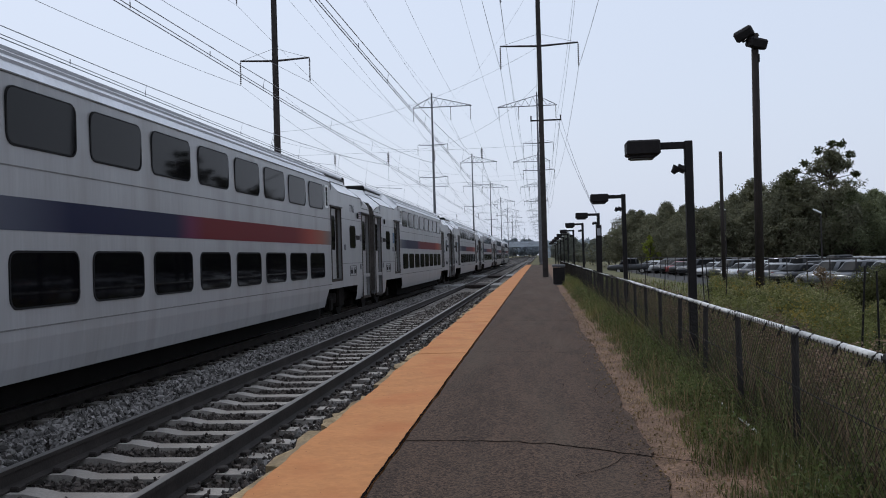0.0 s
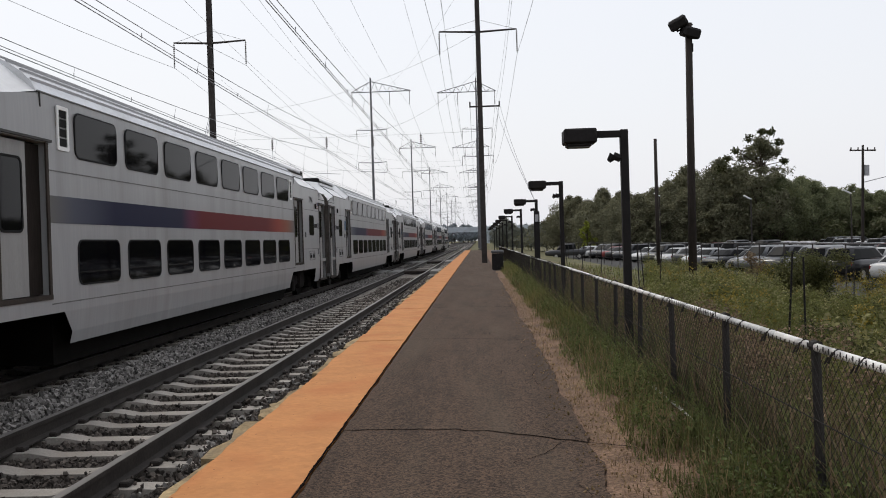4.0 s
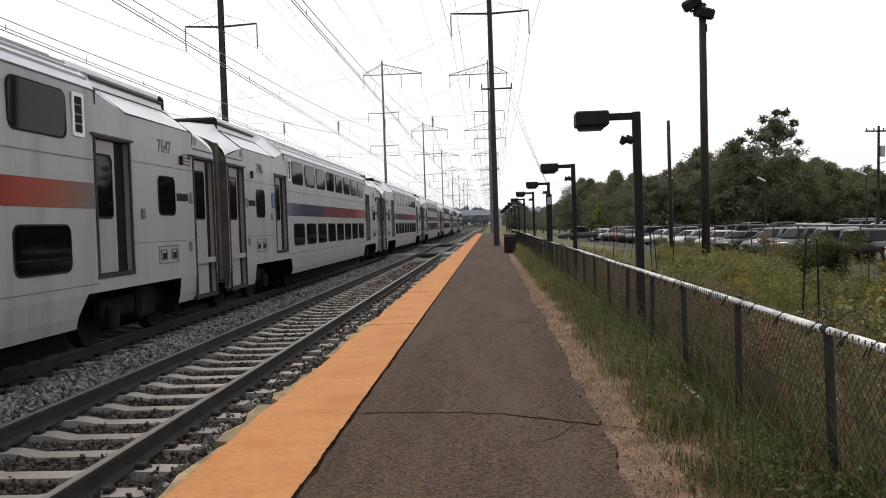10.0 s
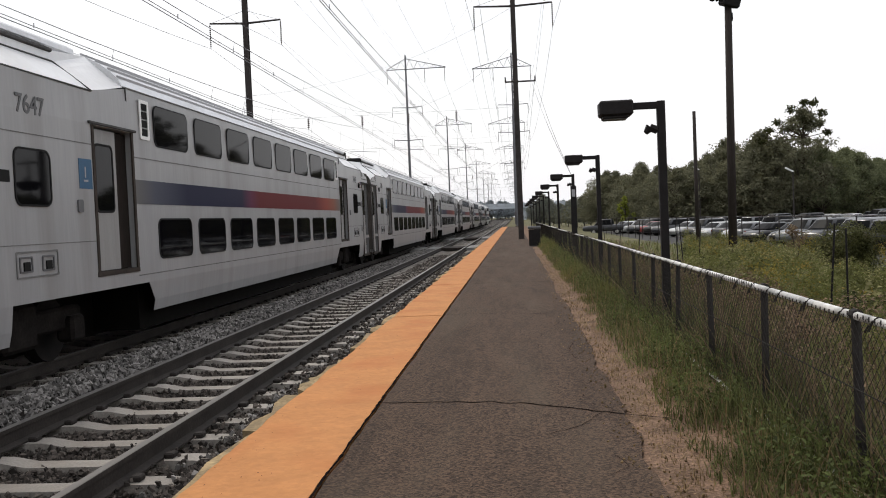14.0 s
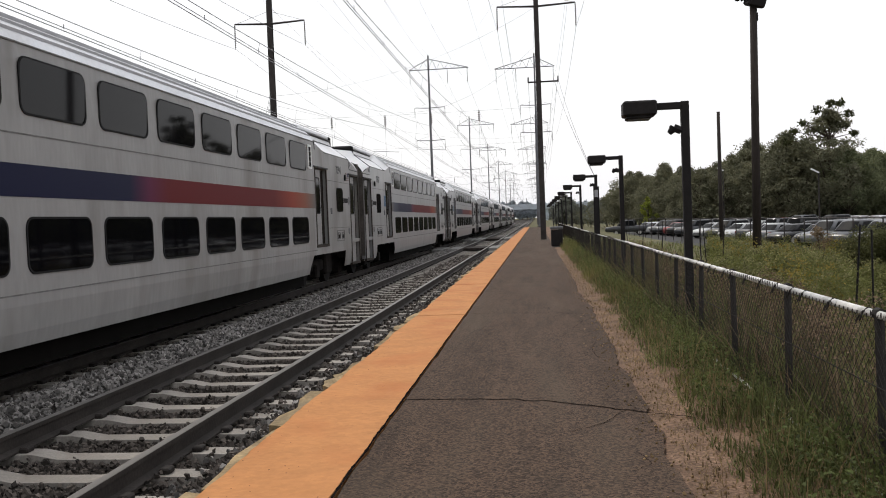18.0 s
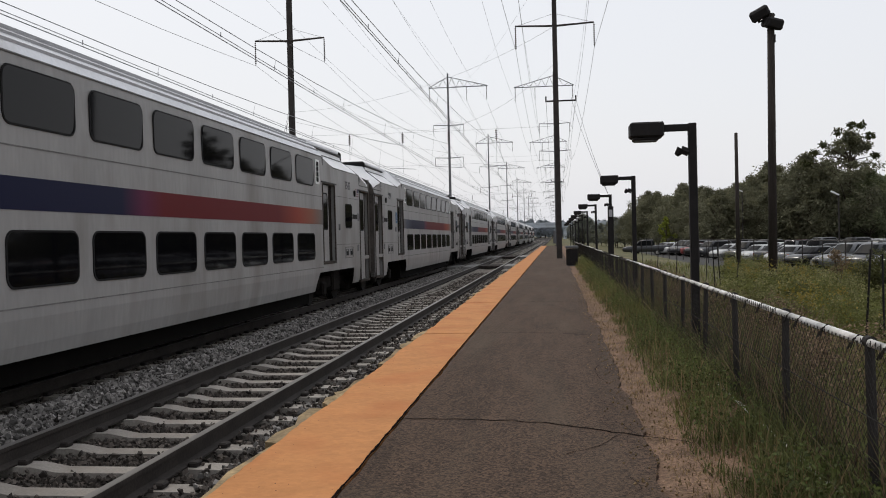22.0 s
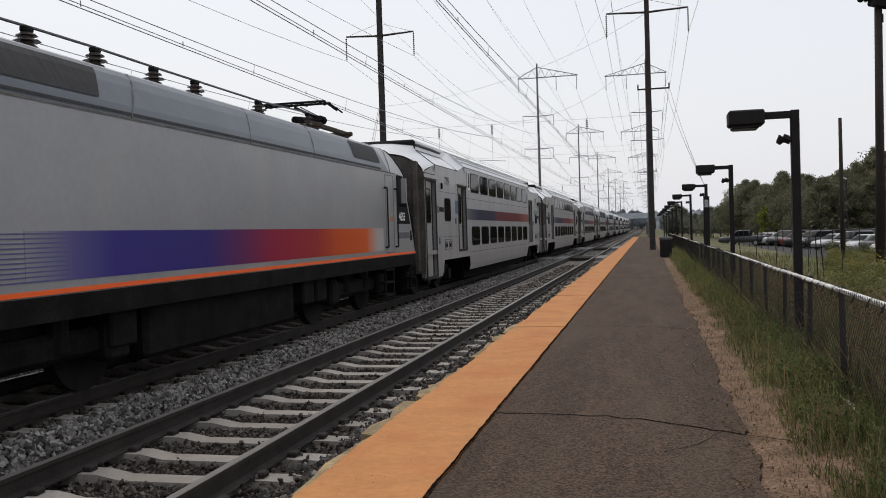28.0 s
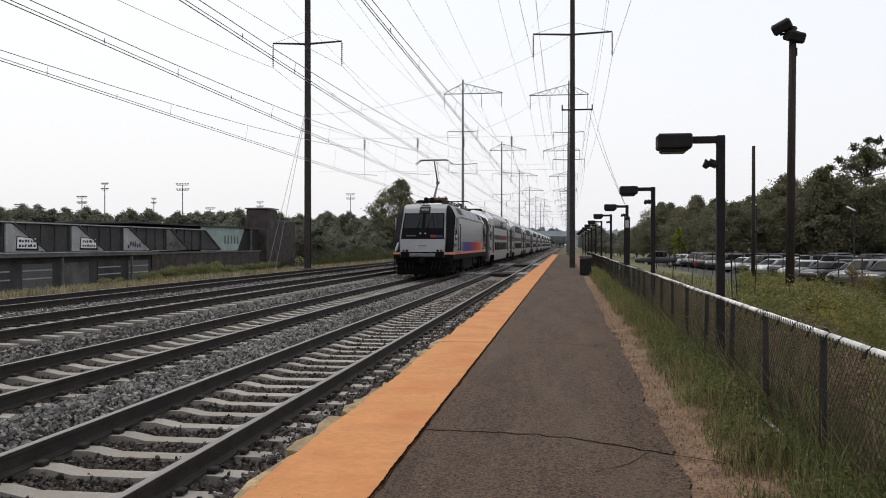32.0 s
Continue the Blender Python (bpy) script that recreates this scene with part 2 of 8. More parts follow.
M = dict(
    asphalt=mat("worn_asphalt", (0.080, 0.051, 0.034), 0.95, vary=0.30, scale=1.1, fine=75, bump=0.7, dirt=(0.092, 0.069, 0.048), dirt_amount=0.7, stretch=(1.7, 0.28, 1), spec=0.25, speckle=0.75, grit=70, stain=0.45, stain_scale=1.1),
    dirt=mat("bare_dirt", (0.170, 0.108, 0.072), 0.95, vary=0.40, scale=2, fine=45, bump=0.8, dirt=(0.085, 0.06, 0.035), dirt_amount=0.6, speckle=0.35, grit=60, spec=0.2),
    yellow=mat("yellow_edge_paint", (0.510, 0.226, 0.084), 0.85, vary=0.06, scale=1.7, fine=14, bump=0.35, dirt=(0.42, 0.145, 0.050), dirt_amount=0.75, speckle=0.05, grit=26, stain=0.10, stain_scale=3.0),
    crack=mat("crack_filler", (0.012, 0.009, 0.008), 0.95, spec=0.0),
    ballast=mat("ballast_bed", (0.040, 0.034, 0.030), 0.95, vary=0.35, scale=7, fine=22, bump=1.0, depth=0.05),
    stone=mat("ballast_stone", (0.165, 0.155, 0.145), 0.9, vary=0.25, scale=9, fine=60, bump=0.3, spread=0.75),
    stone_dark=mat("oily_shaded_stone", (0.070, 0.059, 0.051), 0.9, vary=0.25, scale=9, fine=60, bump=0.3, spread=0.75),
    sleeper=mat("concrete_sleeper", (0.31, 0.285, 0.255), 0.9, vary=0.2, scale=3, fine=50, bump=0.3, spread=0.15, dirt=(0.20, 0.17, 0.14), dirt_amount=0.6),
    rail=mat("rail_steel", (0.030, 0.025, 0.022), 0.75, metal=0.1, vary=0.3, scale=3, fine=40),
    railtop=mat("worn_rail_head", (0.17, 0.16, 0.152), 0.45, metal=0.5, vary=0.12, scale=2, fine=25, stretch=(1, 0.05, 1)),
    chip=mat("chipped_paint", (0.12, 0.055, 0.032), 0.95, vary=0.4, scale=20, fine=90),
    clip=mat("rusty_clip", (0.022, 0.018, 0.016), 0.8, vary=0.3),
    ground=mat("rough_ground", (0.10, 0.095, 0.045), 0.95, vary=0.4, scale=0.25, fine=5, bump=0.8, dirt=(0.19, 0.15, 0.085), dirt_amount=0.7),
    lot=mat("parking_asphalt", (0.050, 0.049, 0.048), 0.9, vary=0.2, scale=0.3, fine=20),
    grass=leaf_mat("grass_blade", (0.130, 0.142, 0.055), spread=0.6, warm=(2.0, 1.5, 1.3), amount=0.65),
    weed=leaf_mat("weed_leaf", (0.120, 0.126, 0.043), spread=0.26, warm=(1.6, 1.5, 1.3), amount=0.6, scale=1.1),
    # the next four leaf colours are lifted, with distance haze put into them
    leaf=leaf_mat("tree_leaf", (0.158, 0.156, 0.100), spread=0.16, warm=(1.35, 1.25, 0.9), amount=0.4),
    leaf_right=leaf_mat("dull_wood_leaf", (0.160, 0.174, 0.096), spread=0.2, warm=(1.5, 1.35, 0.7), amount=0.5, scale=0.3),
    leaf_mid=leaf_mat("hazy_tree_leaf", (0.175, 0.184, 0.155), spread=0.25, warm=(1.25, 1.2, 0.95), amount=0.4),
    leaf_far=leaf_mat("haze_paled_leaf", (0.18, 0.19, 0.145), warm=(1.3, 1.2, 0.9), amount=0.3),
    leaf_lime=leaf_mat("young_leaf", (0.24, 0.27, 0.05)),
    bark=mat("bark", (0.07, 0.055, 0.042), 0.95, vary=0.3, scale=6, fine=40, bump=0.8, stretch=(1, 1, 0.2)),
    polewood=mat("dark_creosote_wood", (0.030, 0.024, 0.021), 0.9, vary=0.3, scale=5, fine=40, bump=0.5, stretch=(1, 1, 0.1)),
    polesteel=mat("dark_weathered_steel", (0.040, 0.034, 0.032), 0.75, metal=0.2, vary=0.3, scale=3, fine=30),
    # paler copy of the pole steel, distance haze put into the colour
    towersteel=mat("haze_paled_steel", (0.15, 0.15, 0.16), 0.75, metal=0.2, vary=0.2, scale=3, fine=30),
    black=mat("black_painted_steel", (0.012, 0.010, 0.010), 0.7, vary=0.25, scale=6, fine=40),
    lamp_lens=mat("dusty_lens", (0.35, 0.34, 0.31), 0.3, vary=0.1),
    insul=mat("brown_porcelain", (0.05, 0.035, 0.03), 0.3, vary=0.15),
    wire=mat("weathered_wire", (0.25, 0.25, 0.265), 0.7, vary=0.15),
    fence=mat("black_fence_vinyl", (0.042, 0.039, 0.037), 0.8, vary=0.25, spec=0.04),
    fence_rail=mat("worn_white_rail", (0.74, 0.73, 0.70), 0.5, vary=0.15, scale=5, fine=40, dirt=(0.05, 0.045, 0.04), dirt_amount=0.75),
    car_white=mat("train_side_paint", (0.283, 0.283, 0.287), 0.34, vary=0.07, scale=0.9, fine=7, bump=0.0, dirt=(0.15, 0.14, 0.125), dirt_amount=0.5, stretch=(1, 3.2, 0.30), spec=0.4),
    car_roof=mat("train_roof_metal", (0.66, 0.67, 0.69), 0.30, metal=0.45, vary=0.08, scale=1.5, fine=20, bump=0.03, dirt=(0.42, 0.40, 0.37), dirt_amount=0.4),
    car_browner=mat("browner_train_side_paint", (0.258, 0.253, 0.249), 0.45, vary=0.10, scale=0.9, fine=7, bump=0.0, dirt=(0.105, 0.092, 0.078), dirt_amount=0.7, stretch=(1, 2.0, 0.45), spec=0.3),
    seam=mat("dark_seam", (0.15, 0.147, 0.144), 0.8),
    glass=glass_mat("tinted_window", (0.003, 0.003, 0.004), mirror=0.60),
    glass_cab=glass_mat("cab_glass", (0.006, 0.007, 0.010), mirror=0.8),
    rubber=mat("black_rubber", (0.006, 0.006, 0.006), 0.8, vary=0.2),
    doormetal=mat("brushed_door", (0.265, 0.26, 0.255), 0.45, metal=0.1, vary=0.1, scale=2, fine=40, stretch=(4, 4, 0.3)),
    darkmetal=mat("sooty_underframe", (0.011, 0.010, 0.010), 0.9, spec=0.08, vary=0.4, scale=3, fine=25),
    wheel=mat("wheel_steel", (0.016, 0.014, 0.013), 0.8, metal=0.4, vary=0.3),
    sign_blue=mat("blue_sign", (0.03, 0.095, 0.18), 0.5, vary=0.08),
    white=mat("white_paint", (0.78, 0.78, 0.77), 0.5, vary=0.06),
    grey=mat("grey_paint", (0.33, 0.33, 0.34), 0.5, vary=0.1),
    darkgrey=mat("charcoal_paint", (0.10, 0.10, 0.105), 0.5, vary=0.12),
    silver=mat("silver_loco_paint", (0.258, 0.263, 0.272), 0.30, metal=0.15, spec=0.5, vary=0.06, scale=1.0, fine=12, bump=0.02, dirt=(0.36, 0.35, 0.335), dirt_amount=0.35),
    loco_roof=mat("loco_roof_paint", (0.112, 0.124, 0.145), 0.35, vary=0.08, scale=1.5, fine=20),
    orange=mat("orange_line", (0.85, 0.13, 0.025), 0.45, vary=0.05),
    rust=mat("rusty_red_metal", (0.13, 0.045, 0.03), 0.8, vary=0.4, scale=8, fine=40),
    redlight=mat("red_lens", (0.16, 0.012, 0.01), 0.25, vary=0.05),
    wallgrey=mat("weathered_wall", (0.055, 0.054, 0.058), 0.9, vary=0.3, scale=0.7, fine=8, dirt=(0.075, 0.071, 0.067), dirt_amount=0.7),
    wallpale=mat("pale_panel", (0.34, 0.34, 0.35), 0.85, vary=0.2, scale=1.2, fine=10, dirt=(0.2, 0.19, 0.18), dirt_amount=0.5),
    brick=mat("dark_brick", (0.058, 0.048, 0.047), 0.92, vary=0.3, scale=1.5, fine=12),
    dim_glass=mat("dusty_skylight", (0.04, 0.038, 0.04), 0.6, vary=0.3, scale=0.8, fine=6),
    teal=mat("faded_green_panel", (0.26, 0.33, 0.31), 0.8, vary=0.2, scale=0.8, fine=8),
    concrete=mat("aged_concrete", (0.22, 0.215, 0.205), 0.9, vary=0.2, scale=1.2, fine=20),
    tyre=mat("tyre", (0.02, 0.02, 0.02), 0.8),
    timber=mat("yellowed_edge_timber", (0.30, 0.225, 0.125), 0.9, vary=0.35, scale=3, fine=25, bump=0.5, dirt=(0.16, 0.13, 0.10), dirt_amount=0.8),
)

# ---- building helpers ----
def mesh_from(name, verts, faces, material, smooth=False):
    me = bpy.data.meshes.new(name)
    me.from_pydata([tuple(v) for v in verts], [], [tuple(f) for f in faces])
    if material:
        me.materials.append(material)
    if smooth:
        me.shade_smooth()
    return me


def finish(name, bm, material, smooth=False):
    bmesh.ops.recalc_face_normals(bm, faces=bm.faces)
    me = bpy.data.meshes.new(name)
    bm.to_mesh(me)
    bm.free()
    me.materials.append(material)
    if smooth:
        me.shade_smooth()
    return me


def part(name, bm, material, parent, label="", smooth=False):
    """Links a bmesh (or a ready mesh) as one mesh object under a thing or a part."""
    me = finish(name, bm, material, smooth) if isinstance(bm, bmesh.types.BMesh) else bm
    ob = new(name, me)
    ob.parent = parent
    if label:
        tagged(ob, label)
    return ob


def thing(name, label, category, group="", kind="", at=None):
    ob = tagged(new(name), label, category, group, kind)
    if at is not None:
        ob.matrix_world = at
    return ob


def box(bm, x0, x1, y0, y1, z0, z1, bevel=0.0):
    v = [bm.verts.new((x, y, z)) for z in (z0, z1) for y in (y0, y1) for x in (x0, x1)]
    fs = [bm.faces.new([v[i] for i in q]) for q in ((0, 2, 3, 1), (4, 5, 7, 6), (0, 1, 5, 4), (2, 6, 7, 3), (0, 4, 6, 2), (1, 3, 7, 5))]
    if bevel:
        es = {e for f in fs for e in f.edges}
        bmesh.ops.bevel(bm, geom=list(es), offset=bevel, segments=1, affect="EDGES")
    return bm


def boxed(*a, bevel=0.0):
    return box(bmesh.new(), *a, bevel=bevel)


def tube(bm, p0, p1, r0, r1=None, n=8, caps=True):
    p0, p1 = Vector(p0), Vector(p1)
    r1 = r0 if r1 is None else r1
    d = (p1 - p0).normalized()
    a = d.orthogonal().normalized()
    b = d.cross(a)
    rings = []
    for p, r in ((p0, r0), (p1, r1)):
        rings.append([bm.verts.new(p + (a * math.cos(k * math.tau / n) + b * math.sin(k * math.tau / n)) * r) for k in range(n)])
    for k in range(n):
        bm.faces.new((rings[0][k], rings[0][(k + 1) % n], rings[1][(k + 1) % n], rings[1][k]))
    if caps:
        bm.faces.new(rings[0][::-1])
        bm.faces.new(rings[1])
    return bm


def tubed(p0, p1, r0, r1=None, n=8):
    return tube(bmesh.new(), p0, p1, r0, r1, n)


def extrude(bm, profile, y0, y1, caps=True):
    """A closed (x, z) profile drawn out along y."""
    a = [bm.verts.new((x, y0, z)) for x, z in profile]
    b = [bm.verts.new((x, y1, z)) for x, z in profile]
    n = len(profile)
    for k in range(n):
        bm.faces.new((a[k], a[(k + 1) % n], b[(k + 1) % n], b[k]))
    if caps:
        bm.faces.new(a[::-1])
        bm.faces.new(b)
    return bm


def loft(bm, sections, closed=True, caps=True):
    """Rings of equal length joined one to the next."""
    rings = [[bm.verts.new(p) for p in s] for s in sections]
    n = len(rings[0])
    for a, b in zip(rings, rings[1:]):
        for k in range(n if closed else n - 1):
            bm.faces.new((a[k], a[(k + 1) % n], b[(k + 1) % n], b[k]))
    if caps and closed:
        bm.faces.new(rings[0][::-1])
        bm.faces.new(rings[-1])
    return bm


def pipe(bm, points, r, n=4):
    """One unbroken round wire through a row of points."""
    pts = [Vector(p) for p in points]
    rings = []
    for i, p in enumerate(pts):
        d = (pts[min(i + 1, len(pts) - 1)] - pts[max(i - 1, 0)]).normalized()
        a = d.cross(Vector((0, 0, 1)) if abs(d.z) < 0.95 else Vector((1, 0, 0))).normalized()
        b = d.cross(a)
        rr = r[i] if isinstance(r, (list, tuple)) else r
        rings.append([p + (a * math.cos(k * math.tau / n) + b * math.sin(k * math.tau / n)) * rr for k in range(n)])
    return loft(bm, rings)


def lathe(bm, x, y, profile, n=8):
    """A turned shape about a vertical axis: (radius, height) rows from end to end."""
    return loft(bm, [[(x + r * math.cos(k * math.tau / n), y + r * math.sin(k * math.tau / n), z) for k in range(n)] for r, z in profile])


def many(name, base_v, base_f, mats, material, flat=False):
    """Copies of one small shape by an array of 3 x 4 matrices, as one mesh."""
    base_v = np.asarray(base_v, float)
    v = np.einsum("nij,kj->nki", mats[:, :, :3], base_v) + mats[:, None, :, 3]
    k, n = len(base_v), len(mats)
    f = np.asarray(base_f)
    faces = (f[None] + (np.arange(n) * k)[:, None, None]).reshape(-1, f.shape[1])
    me = bpy.data.meshes.new(name)
    me.vertices.add(n * k)
    me.vertices.foreach_set("co", v.reshape(-1))
    me.loops.add(faces.size)
    me.loops.foreach_set("vertex_index", faces.reshape(-1).astype(np.int32))
    me.polygons.add(len(faces))
    me.polygons.foreach_set("loop_start", np.arange(0, faces.size, f.shape[1], dtype=np.int32))
    me.materials.append(material)
    me.update(calc_edges=True)
    me.validate()
    if flat:
        me.shade_flat()
    return me


def turns(rng, n, tilt=math.pi):
    """n random rotations as 3 x 3 arrays."""
    q = rng.normal(size=(n, 4))
    q /= np.linalg.norm(q, axis=1, keepdims=True)
    w, x, y, z = q.T
    return np.stack([np.stack([1 - 2 * (y * y + z * z), 2 * (x * y - z * w), 2 * (x * z + y * w)], -1),
                     np.stack([2 * (x * y + z * w), 1 - 2 * (x * x + z * z), 2 * (y * z - x * w)], -1),
                     np.stack([2 * (x * z - y * w), 2 * (y * z + x * w), 1 - 2 * (x * x + y * y)], -1)], -2)


def placed(rot, size, pos):
    m = np.zeros((len(pos), 3, 4))
    m[:, :, :3] = rot * np.asarray(size)[:, None, None] if np.ndim(size) == 1 else rot * size[:, None, :]
    m[:, :, 3] = pos
    return m


def words(text, size, material, parent, at, name="lettering", bold=0.0):
    """Raised lettering in the built-in font, as a mesh."""
    cu = bpy.data.curves.new(name, "FONT")
    cu.body, cu.size, cu.extrude, cu.offset = text, size, 0.002, bold
    cu.align_x, cu.align_y = "CENTER", "CENTER"
    tmp = bpy.data.objects.new(name, cu)
    scene.collection.objects.link(tmp)
    me = bpy.data.meshes.new_from_object(tmp.evaluated_get(bpy.context.evaluated_depsgraph_get()))
    bpy.data.objects.remove(tmp)
    me.materials.clear()
    me.materials.append(material)
    ob = new(name, me)
    ob.parent = parent
    ob.matrix_local = at
    return ob


RNG = np.random.default_rng(7)
PLAT = 0.05                                    # platform top above rail top
TRACKS = [(-3.68, 0.0), (-6.95, 0.0), (-10.15, 0.22), (-13.9, 0.22)]   # centre line, rail top
FENCE_X = 1.80


def bed_height(x):
    """Ground height across the line of the tracks."""
    pts = [(-5000, -1.0), (-60, -1.0), (-30, -1.0), (-21, -0.45), (-17.4, -0.05), (-16.0, 0.02), (-8.9, 0.02), (-8.2, -0.17), (-5.6, -0.17), (-4.95, -0.17), (-2.2, -0.17), (-2.12, -0.2), (1.2, -0.2), (1.35, 0.0), (2.3, 0.0), (4.5, -0.25), (8, -0.60), (13, -1.05), (5000, -1.1)]
    for (a, za), (b, zb) in zip(pts, pts[1:]):
        if x <= b:
            return za + (zb - za) * (x - a) / (b - a)
    return pts[-1][1]


# ---- ground: one sheet to the horizon ----
def build_ground():
    xs = [-4000, -1200, -400, -150, -80, -50, -40, -30, -25, -21, -19, -17.4, -16.0, 1.2, 1.35, 1.8, 2.3, 3.2, 4.5, 7, 12, 20, 30, 45, 70, 110, 200, 450, 1200, 4000]
    ys = [-400, -100, -40, -15, -5, 0, 3, 6, 9, 12, 16, 20, 26, 33, 42, 55, 75, 100, 140, 200, 300, 500, 900, 1800, 4000]
    bm = bmesh.new()
    grid = []
    for y in ys:
        row = []
        for x in xs:
            z = bed_height(x)
            if -16.2 < x < 1.3:
                z = -0.45
            if 2 < x < 60 or -60 < x < -18:
                z += 0.10 * noise.noise((x * 0.21, y * 0.17, 0))
            row.append(bm.verts.new((x, y, z)))
        grid.append(row)
    for a, b in zip(grid, grid[1:]):
        for k in range(len(a) - 1):
            bm.faces.new((a[k], a[k + 1], b[k + 1], b[k]))
    ob = new("ground", finish("ground", bm, M["ground"], True))
    tagged(ob, "rough grassy ground with dry patches beside the railway", "ground", kind="structure")


build_ground()


def build_ballast():
    bm = bmesh.new()
    ys = [-60, -10, 0, 4, 8, 12, 16, 22, 30, 45, 70, 120, 200, 400, 900]
    xs = [-17.3, -16.1, -15.4, -12.3, -11.9, -8.95, -8.3, -5.6, -5.3, -5.0, -2.05]
    zs = [-0.4, -0.0, 0.00, 0.00, 0.03, 0.00, -0.27, -0.265, -0.10, -0.265, -0.26]
    top = [[bm.verts.new((x, y, z)) for x, z in zip(xs, zs)] for y in ys]
    for a, b in zip(top, top[1:]):
        for k in range(len(a) - 1):
            bm.faces.new((a[k], a[k + 1], b[k + 1], b[k]))
    ob = new("ballast", finish("ballast", bm, M["ballast"]))
    tagged(ob, "grey crushed stone ballast bed under four tracks", "ballast", kind="structure")


build_ballast()

RAIL = [(-0.075, -0.175), (0.075, -0.175), (0.075, -0.16), (0.012, -0.14), (0.012, -0.045), (0.036, -0.035), (0.036, -0.004), (-0.036, -0.004), (-0.036, -0.035), (-0.012, -0.045), (-0.012, -0.14), (-0.075, -0.16)]
SLEEPER = [(-1.29, -0.30), (1.29, -0.30), (1.29, -0.185), (1.05, -0.175), (0.52, -0.175), (0.30, -0.215), (-0.30, -0.215), (-0.52, -0.175), (-1.05, -0.175), (-1.29, -0.185)]


def build_track(x, z, near, far, name):
    tr = thing(name, "straight railway track with steel rails on pale concrete sleepers", "track", group="tracks of the line", kind="structure")
    for side in (-1, 1):
        bm = bmesh.new()
        rx = x + side * 0.7525
        extrude(bm, [(rx + a, z + b) for a, b in RAIL], -60, 900)
        rail = part("rail", bm, M["rail"], tr, "rusty dark steel rail with a worn bright head")
        part("rail_head", boxed(rx - 0.033, rx + 0.033, -60, 900, z - 0.004, z), M["railtop"], rail, "worn bright running surface")
    one = finish("sleeper", extrude(bmesh.new(), SLEEPER, -0.105, 0.105), M["sleeper"])
    bm = bmesh.new()
    for s in (-1, 1):
        for o in (-0.115, 0.115):
            cx = s * 0.7525 + o
            box(bm, cx - 0.042, cx + 0.042, -0.055, 0.055, -0.178, -0.13, 0.012)
    clips = finish("rail_clip", bm, M["clip"])
    step, y = 0.632, 0.35 - 0.632 * 80
    rest_v = []
    while y < 420:
        if near < y < far:
            ob = part("sleeper", one, None, tr)
            ob.location = (x, y + RNG.normal() * 0.01, z)
            ob.rotation_euler[2] = RNG.normal() * 0.006
            part("rail_clip", clips, None, ob)
        else:
            rest_v.append(y)
        y += step
    v = [(px, py, pz) for py in (-0.105, 0.105) for px, pz in SLEEPER]
    n = len(SLEEPER)
    f = [(k, (k + 1) % n, n + (k + 1) % n, n + k) for k in range(n)]
    mats = np.zeros((len(rest_v), 3, 4))
    mats[:, 0, 0] = mats[:, 1, 1] = mats[:, 2, 2] = 1
    mats[:, 0, 3], mats[:, 1, 3], mats[:, 2, 3] = x, rest_v, z
    ob = part("sleepers_beyond", many("sleepers_beyond", v, f, mats, M["sleeper"]), None, tr)
    tagged(ob, kind="stuff")


for (tx, tz), (a, b), nm in zip(TRACKS, ((2.5, 62), (5, 70), (7, 40), (9, 40)), ("track_near", "track_train", "track_third", "track_far")):
    build_track(tx, tz, a, b, nm)


